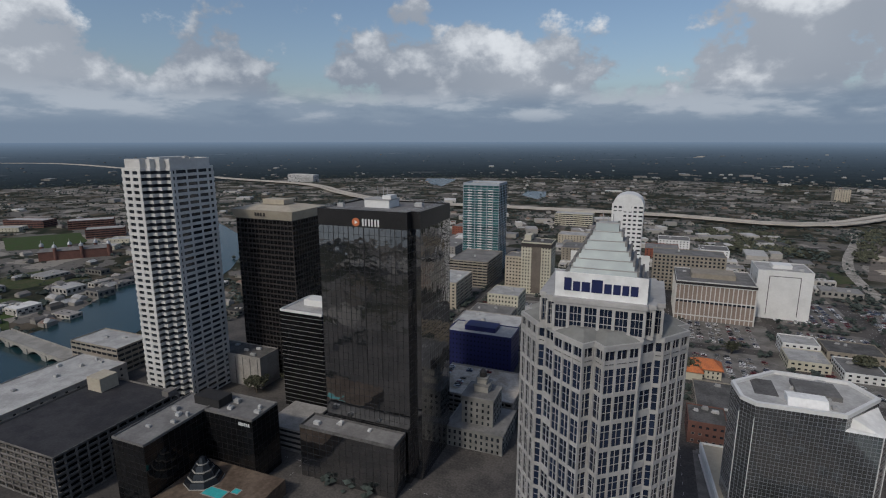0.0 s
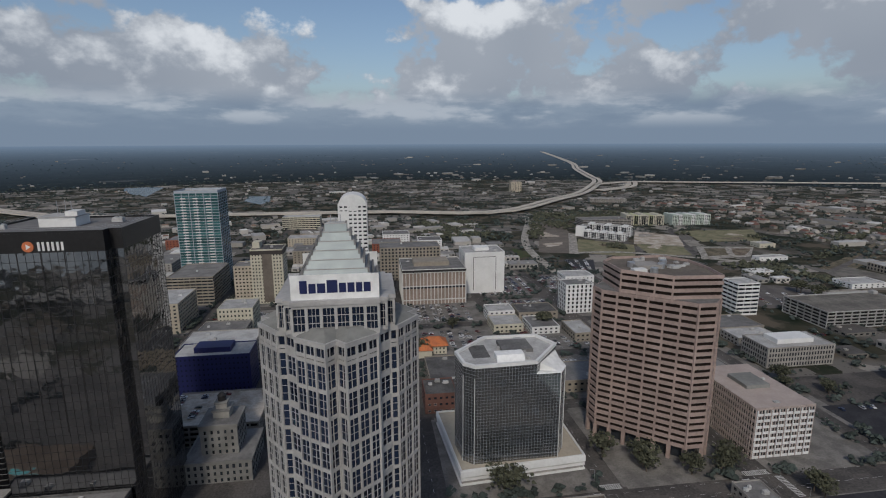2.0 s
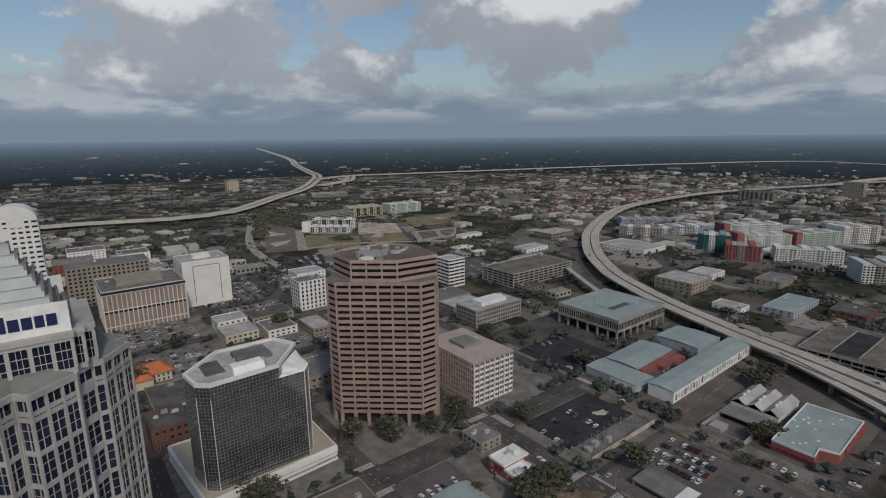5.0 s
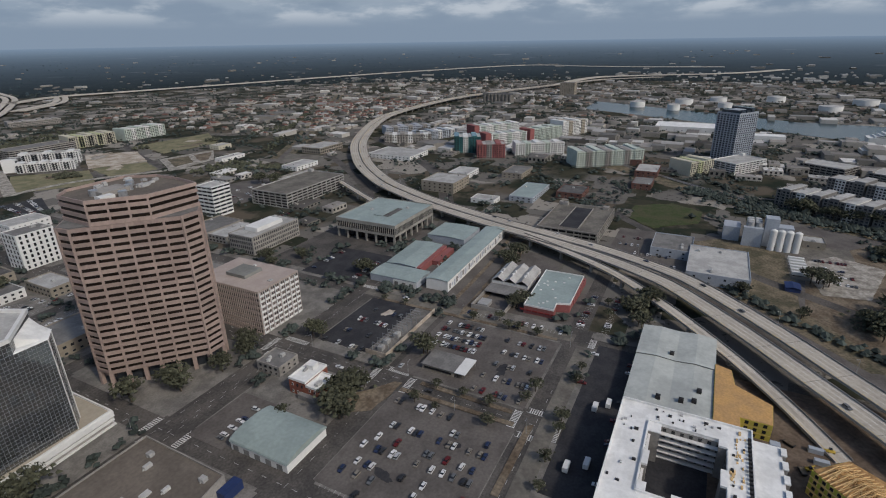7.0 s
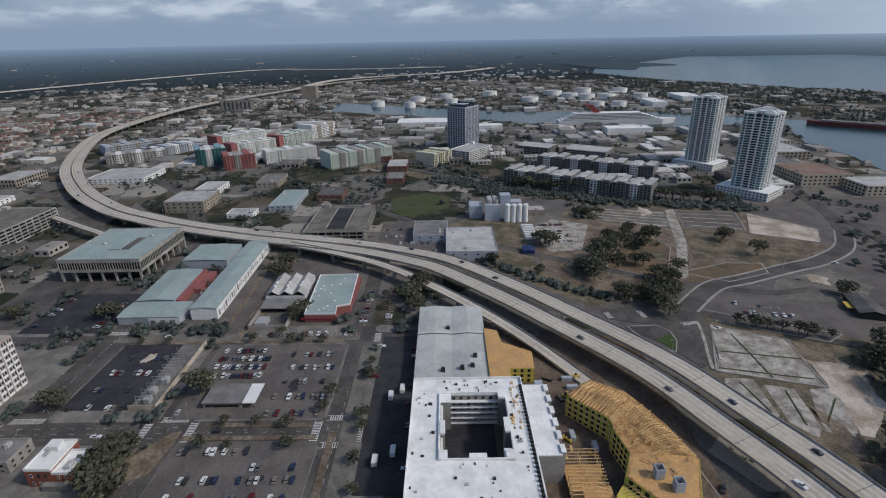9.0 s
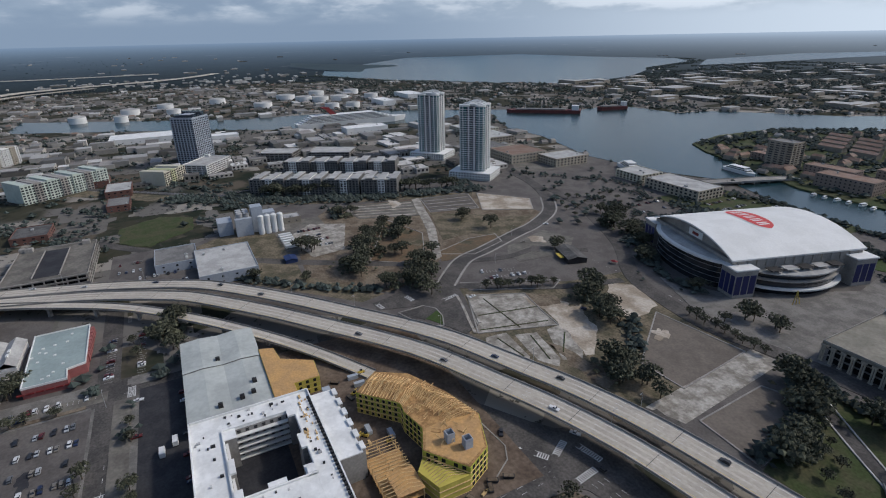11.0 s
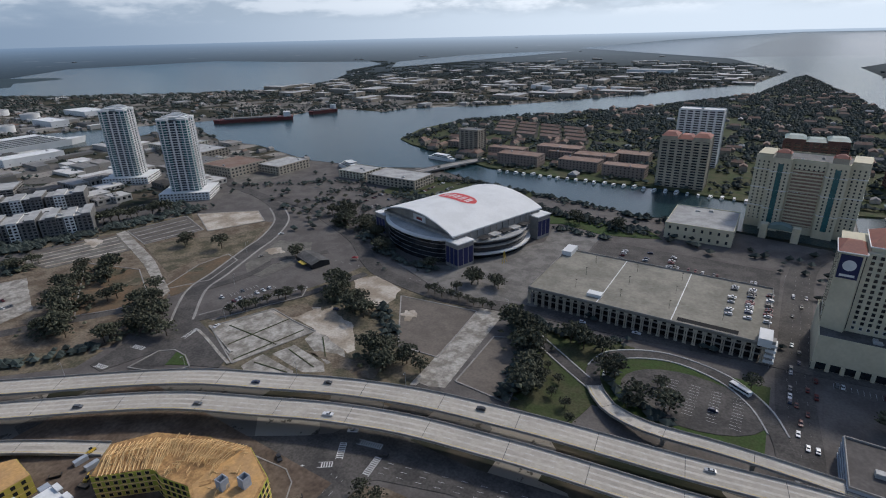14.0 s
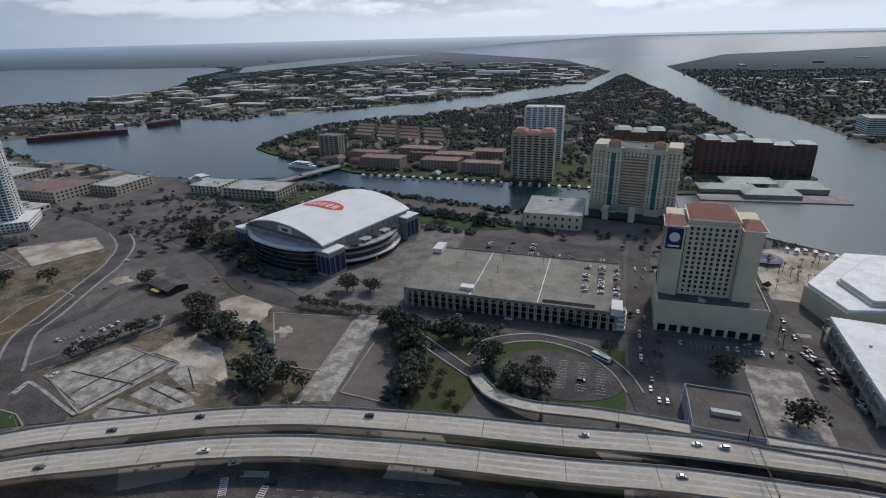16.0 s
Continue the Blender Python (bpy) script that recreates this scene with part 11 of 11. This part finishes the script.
for k, f in enumerate((0.5, 0.2, 0.5, 0.3)):
    stall_row(234 + k * 16, 178, 234 + k * 16, 212, f)
stall_row(318, 246, 366, 246, 0.3)
stall_row(366, 296, 318, 296, 0.4)
stall_row(326, 262, 362, 262, 0.1)
stall_row(175, 42, 298, 42, 0.14, 0.27, 5.0, False)
stall_row(298, 24, 175, 24, 0.12, 0.27, 5.0, False)
stall_row(132, 194, 162, 194, 0.5)
stall_row(162, 212, 132, 212, 0.4)
for k in range(3):
    stall_row(310 + k * 13, -250 + k * 6, 318 + k * 13, -204 - k * 2, (0.1, 0.3, 0.25)[k], TOPS["worn asphalt car park with a few cars"] + 0.01)
for k in range(4):
    stall_row(-6 + k * 11, -276, -6 + k * 11, -248, 0.06, TOPS["rounded worn car park inside the loop"] + 0.01)
stall_row(309, 66, 309, 140, 0.35, 0.16, 5.0, True)
stall_row(318, 58, 372, 58, 0.45, 0.16, 5.0, True)
stall_row(372, 46, 318, 46, 0.3, 0.16, 5.0, True)
stall_row(-16, -408, 120, -408, 0.25, 0.17)
stall_row(-10, -440, 60, -440, 0.5, 0.17)
for k, f in enumerate((0.6, 0.75, 0.55)):
    stall_row(-13 + k * 11, -395, -13 + k * 11, -345, f, 13.03, 5.2, False, own=k > 0)
stall_row(60, -352, 90, -352, 0.1, 13.03, 5.2, False)
for k in range(3):
    stall_row(-128 + k * 14, 314, -128 + k * 14, 352, 0.55, 14.05, 5.0, False, False)
for x, y, t in ((478, -84, 90), (486, -112, 90), (493, -112, 90), (500, -113, 90)):
    car(x, y, 0.17, t)
for k in range(4):
    stall_row(474 + k * 16, -120, 474 + k * 16, -95, 0.5, 0.17, own=False)
for k in range(4):
    stall_row(455 + k * 20, 10, 455 + k * 20, 64, 0.45, 0.17, own=False)
for k in range(4):
    stall_row(352 + k * 22, 640 + k * 6, 382 + k * 22, 720 + k * 4, 0.4, TOPS["pale worn car park behind the brown tower"] + 0.01, own=False)
for k in range(5):
    stall_row(452 + k * 20, 516, 464 + k * 20, 560, 0.4, TOPS["worn grey car park with trees"] + 0.01, own=False)
for k in range(3):
    stall_row(300 + k * 9, 706, 306 + k * 15, 772, 0.6, TOPS["dark asphalt car park by the uptown street"] + 0.01, own=False)
for k in range(8):
    stall_row(240 + k * 22, -590, 240 + k * 22, -520, 0.3, 0.14, lines=False, own=False)
for k in range(5):
    stall_row(345 + k * 22, -495, 345 + k * 22, -440, 0.3, 0.14, lines=False, own=False)
for k in range(7):
    stall_row(980 + k * 16, -200 - k * 8, 1040 + k * 16, -330, 0.6, 0.1, lines=False, own=False)
for x0, y0, n in ((318, 470, 20), (396, 420, 14), (330, 560, 20), (230, 560, 16), (140, 560, 16)):
    stall_row(x0, y0, x0 + n * 2.7, y0, 0.6, 0.25, lines=False, own=False)
    stall_row(x0 + n * 2.7, y0 + 14, x0, y0 + 14, 0.6, 0.25, lines=False, own=False)
# surface lots among the downtown blocks
for x0, y0, x1, y1, f in ((138, 345, 204, 408, 0.5), (224, 345, 292, 408, 0.6), (224, 436, 292, 492, 0.55), (138, 436, 160, 492, 0.4), (224, 524, 292, 580, 0.6), (44, 350, 112, 372, 0.4), (138, 240, 158, 300, 0.3), (230, 608, 292, 680, 0.5), (40, 440, 112, 470, 0.5)):
    k = 0
    while x0 + k * 17 < x1 - 5:
        for yy0, yy1, xx in ((y0, y1, x0 + k * 17), (y1, y0, x0 + k * 17 + 5.4)):
            if is_free(xx, (y0 + y1) / 2, 2.0):
                stall_row(xx, yy0, xx, yy1, f, 0.24, own=False)
        k += 1
# open parts of the downtown blocks: rows of parked cars
for i in range(0, len(xs), 2):
    for j in range(0, len(ys), 2):
        if ys[j] < 330 or xs[i] < -190 or xs[i + 1] - xs[i] < 20 or ys[j + 1] - ys[j] < 30:
            continue
        fill = rc.choice((0.35, 0.5, 0.65))
        x = xs[i] + 4
        while x < xs[i + 1] - 12:
            for y in range(int(ys[j]) + 4, int(ys[j + 1]) - 14, 14):
                if is_free(x + 4, y + 6, 5.0):
                    stall_row(x, y, x, y + 13.5, fill, 0.24, own=False)
                    stall_row(x + 5.4, y + 13.5, x + 5.4, y, fill, 0.24, own=False)
            x += 17.5
# on the expressway and the streets
for x, y in ((532, 178), (528, 162), (497, 114), (451, 82), (466, 17), (366, -37), (284, -82), (423, -27), (223, -145), (170, -144), (186, -165), (101, -190), (-5, -209), (-55, -216), (-68, -215), (232, -117), (-42, -191), (600, 405), (700, 492), (760, 545), (560, 372), (640, 462), (880, 610)):
    p = min(middle, key=lambda q: (q.x - x) ** 2 + (q.y - y) ** 2)
    i = middle.index(p)
    e = middle[min(i + 1, len(middle) - 1)] - middle[max(i - 1, 0)]
    e = Vector((e.x, e.y, 0)).normalized()
    s = (Vector((x, y, 0)) - Vector((p.x, p.y, 0))).dot(Vector((e.y, -e.x, 0)))
    lane = (8.5, 12.3)[int(abs(s) > 11)] * (1 if s > 0 else -1)
    c = p + Vector((e.y, -e.x, 0)) * lane
    car(c.x, c.y, 9.02, math.degrees(math.atan2(e.y, e.x)) + (180 if lane < 0 else 0), True, "expressway traffic", "driving on the expressway")
for x, y, t in ((227, 147, 0), (262, 143, 0), (212, 120, 90), (209, 180, 90), (300, 100, 90), (305, 190, 90), (-31, -300, 90), (-36, -270, 90), (-34, -285, 90), (-31, -350, 90), (-36, -410, 90), (-121, -350, 90), (-124, -362, 90), (-118, -375, 90), (-125, -340, 90), (-142, -290, 115), (-150, -270, 115), (55, -316, 0),
                (90, -312, 180), (-95, -322, 0), (112, -280, 35), (60, -262, 100), (250, -240, 10), (154, -150, 30), (130, -145, 10), (172, -118, -30), (306, -180, 100), (380, -280, 60), (410, -330, 60)):
    car(x, y, 0.26, t, True, "street traffic", "on a city street")
for k in range(40):
    u = rc.random()
    if k % 2:
        x, y, t = -148 + 26 * u + rc.choice((-5, -2, 2, 5)), -262 - 70 * u, 111
    else:
        x, y, t = -37 + rc.choice((-6, -2, 2, 6)), -225 - 220 * u, 90
    car(x, y, 0.2, t + rc.choice((0, 180)), False)
stall_row(-108, -318, -50, -318, 0.4, 0.2, own=False)
for k in range(3):
    stall_row(60 + k * 20, -460, 60 + k * 20, -410, 0.35, 0.17, own=False)
# the rest of the cars, as one
verts, faces, which, mats = [], [], [], []
for x, y, z, turn, body, gl in spare:
    m = pose(x, y, z, 0, 0, turn)
    for me in (body, gl):
        mat = me.materials[0]
        if mat not in mats:
            mats.append(mat)
        b = len(verts)
        verts += [tuple(m @ v.co) for v in me.vertices]
        for p in me.polygons:
            faces.append(tuple(b + i for i in p.vertices))
            which.append(mats.index(mat))
me = bpy.data.meshes.new("parked_cars")
me.from_pydata(verts, [], faces)
for m in mats:
    me.materials.append(m)
me.polygons.foreach_set("material_index", which)
tagged(new("parked_cars", me), "many small parked cars in far lots", "cars", kind="stuff")
root = thing("bus", -8, -284, 0.24, -32, "white city bus on the loop road", "bus")
part("body", boxes((-6, -1.3, 0.5, 6, 1.3, 3.2)), "white", root)
part("window_band", boxes((-5.6, -1.33, 1.7, 6.02, 1.33, 2.7)), "glass", root)
for x in (-3.8, 3.8):
    for y in (-1.15, 1.15):
        piece("wheel", WHEEL, root, Matrix.Translation((x, y, 0.35)) @ Matrix.Diagonal((1.4, 1.4, 1.4, 1)))
for x, y, t in ((196, 28, 0), (190, 36, 0), (238, 33, 0), (244, 27, 0)):
    root = thing("box_truck", x, y, 0.27, t, "white box truck parked by the kerb", "truck", "street trucks")
    part("box", boxes((-3.6, -1.25, 0.9, 2.0, 1.25, 3.4)), "white", root)
    part("cab", prism(bmesh.new(), [(2.1, -1.1), (4, -1.1), (4, 1.1), (2.1, 1.1)], 0.6, 2.4, [(2.1, -1.05), (3.3, -1.05), (3.3, 1.05), (2.1, 1.05)]), "white", root)
    part("windscreen", prism(bmesh.new(), [(3.75, -0.9), (3.9, -0.9), (3.9, 0.9), (3.75, 0.9)], 1.4, 2.3, [(3.2, -0.85), (3.42, -0.85), (3.42, 0.85), (3.2, 0.85)]), "glass", root)
    for sx in (-2.4, 3.0):
        for sy in (-1.0, 1.0):
            piece("wheel", WHEEL, root, Matrix.Translation((sx, sy, 0.42)) @ Matrix.Diagonal((1.25, 1.25, 1.25, 1)))


# ---- markings ----
def dash_line(x0, y0, x1, y1, z=0.14, on=3.0, off=6.0, w=0.14):
    a, b = Vector((x0, y0)), Vector((x1, y1))
    n = (b - a).length
    d = (b - a).normalized()
    e = Vector((-d.y, d.x)) * w / 2
    t = 0.0
    while t < n:
        p, q = a + d * t, a + d * min(t + on, n)
        LINES.faces.new([LINES.verts.new((v.x, v.y, z)) for v in (p - e, p + e, q + e, q - e)])
        t += on + off


def crossing(x, y, turn, length, z=0.16, wide=3.6):
    """A ladder crossing."""
    m = pose(x, y, z, 0, 0, turn)
    k = int(length / 1.2)
    for i in range(k):
        a = -length / 2 + i * 1.2
        LINES.faces.new([LINES.verts.new(m @ Vector(c)) for c in ((a, -wide / 2, 0), (a + 0.55, -wide / 2, 0), (a + 0.55, wide / 2, 0), (a, wide / 2, 0))])
    for s in (-wide / 2 - 0.1, wide / 2 + 0.1):
        LINES.faces.new([LINES.verts.new(m @ Vector(c)) for c in ((-length / 2, s - 0.12, 0), (length / 2, s - 0.12, 0), (length / 2, s + 0.12, 0), (-length / 2, s + 0.12, 0))])


for x, y, t, ln in ((212, 158, 0, 16), (212, 134, 0, 16), (212, 69, 0, 16), (212, 47, 0, 16), (212, 238, 0, 16), (302, 48, 0, 11), (125, 238, 0, 12), (125, 213, 0, 12), (222, 225, 90, 18), (202, 225, 90, 18), (115, 225, 90, 18), (222, 146, 90, 15), (222, 58, 90, 14), (202, 58, 90, 14), (311, 225, 90, 18),
                    (-33, -312, 0, 17), (-33, -340, 0, 17), (-122, -318, 0, 16), (-128, -345, 0, 16), (-108, -327, 90, 15), (145, -306, 90, 14)):
    crossing(x, y, t, ln)
low = TOPS["worn grey asphalt junction below the expressway"] + 0.02
for x, y, t, ln in ((150, -137, 120, 11), (131, -137, 98, 12), (141, -147.5, 14, 13), (150.5, -126.5, 35, 7), (147.5, -112, -12, 8)):
    crossing(x, y, t, ln, low, 3.0)
low2 = TOPS["darker asphalt junction beyond the expressway"] + 0.02
for x, y, t, ln in ((314, -165, 102, 13), (328, -137, 10, 10), (327, -113, 10, 9)):
    crossing(x, y, t, ln, low2, 3.0)
for o in (-3.5, 0, 3.5):
    dash_line(139 + o, -96, 140.5 + o, -124, low)
    dash_line(126, -139 + o, 40, -160 + o, low)
for x, y, t, c in ((134.9, -120, 268, 0), (138.5, -116, 88, 0), (129, -143, 195, 0), (110, -143, 12, 0), (186, -106, 212, 0)):
    car(x, y, low, t, False)
for x in (-176, 29, 125, 212, 302):
    dash_line(x - 0.2, 40, x - 0.2, 690)
for x in (208, 216):
    dash_line(x, 70, x, 690)
for y in (58, 146, 225, 330, 420, 505):
    dash_line(-380, y, 318, y)
for y in (220, 230):
    dash_line(30, y, 440, y + 8, 0.16)
dash_line(-28, -320, 400, -305, 0.16)
for o in (-4.5, 0, 4.5):
    dash_line(-37 + o, -235, -33 + o, -330, 0.17)
    dash_line(-35 + o, -330, -37 + o, -480, 0.17)
    dash_line(-148 + o, -262, -122 + o, -330, 0.17)
for o in (-3.6, 0, 3.6):
    dash_line(238, -70 + o, 190, -100 + o, 0.34, 3, 3)
    dash_line(190, -100 + o, 150, -126 + o, 0.34, 6, 3)
for x, y, t in ((226, -76, 212), (214, -88, 212), (206, -84, 212), (176, -112, 212), (168, -108, 212), (160, -120, 212), (186, -98, 212)):
    mm = pose(x, y, 0.36, 0, 0, t)
    for q in (((-2.2, -0.12), (0.6, -0.12), (0.6, 0.12), (-2.2, 0.12)), ((0.6, -0.6), (2.0, -0.02), (2.0, 0.02), (0.6, 0.6))):
        LINES.faces.new([LINES.verts.new(mm @ Vector((a, b, 0))) for a, b in q])
tagged(new("road_markings", finish(LINES, "road_markings", "paint")), "white stall, lane and crossing lines", "marking", kind="stuff")


# ---- street lamps and signs ----
def lamp_meshes(h):
    bm = bmesh.new()
    tube(bm, [(0, 0, 0), (0, 0, h * 0.9), (0.4, 0, h), (2.2, 0, h + 0.15)], 0.11, 6, 0.6)
    pole = finish(bm, "pole", "steel")
    bm = boxes((1.9, -0.16, h + 0.02, 2.8, 0.16, h + 0.2))
    return pole, finish(bm, "lamp_head", "plant")


LAMP = lamp_meshes(10)


def lamp(x, y, z, turn, label="grey steel street lamp with a curved arm"):
    root = thing("street_lamp", x, y, z, turn, label, "street lamp", "street lamps")
    piece("pole", LAMP[0], root, Matrix())
    piece("lamp_head", LAMP[1], root, Matrix())


outer = side(middle, -17.3)
for i in range(len(middle) - 60, 30, -6):
    p = outer[i]
    e = middle[i + 1] - middle[i - 1]
    lamp(p.x, p.y, 9.0, math.degrees(math.atan2(e.y, e.x)) - 90)
for x, y in ((204, 100), (204, 60), (220, 138), (220, 210), (292, 60), (200, 240), (116, 240), (310, 150), (140, -300), (-20, -316), (-46, -360), (-24, -440), (130, -330), (310, -190), (352, -230), (400, -280), (150, -170), (-110, -316)):
    lamp(x, y, 0.2, rc.choice((0, 90, 180, 270)))
# sign gantry over the expressway
i = min(range(len(middle)), key=lambda k: abs(middle[k].x + 78) + abs(middle[k].y + 202))
p = middle[i]
root = thing("sign_gantry", p.x, p.y, 9, 4, "lattice steel sign gantry over the expressway", "gantry")
for y in (-19, 19):
    bm = bmesh.new()
    tube(bm, [(0, y, 0), (0, y, 7.5)], 0.22, 6)
    part("post", bm, "dark_metal", root)
bm = bmesh.new()
for z in (6.2, 7.4):
    tube(bm, [(0, -19, z), (0, 19, z)], 0.12, 5)
for k in range(19):
    tube(bm, [(0, -19 + k * 2, 6.2), (0, -17 + k * 2, 7.4)], 0.07, 4)
part("truss", bm, "dark_metal", root)
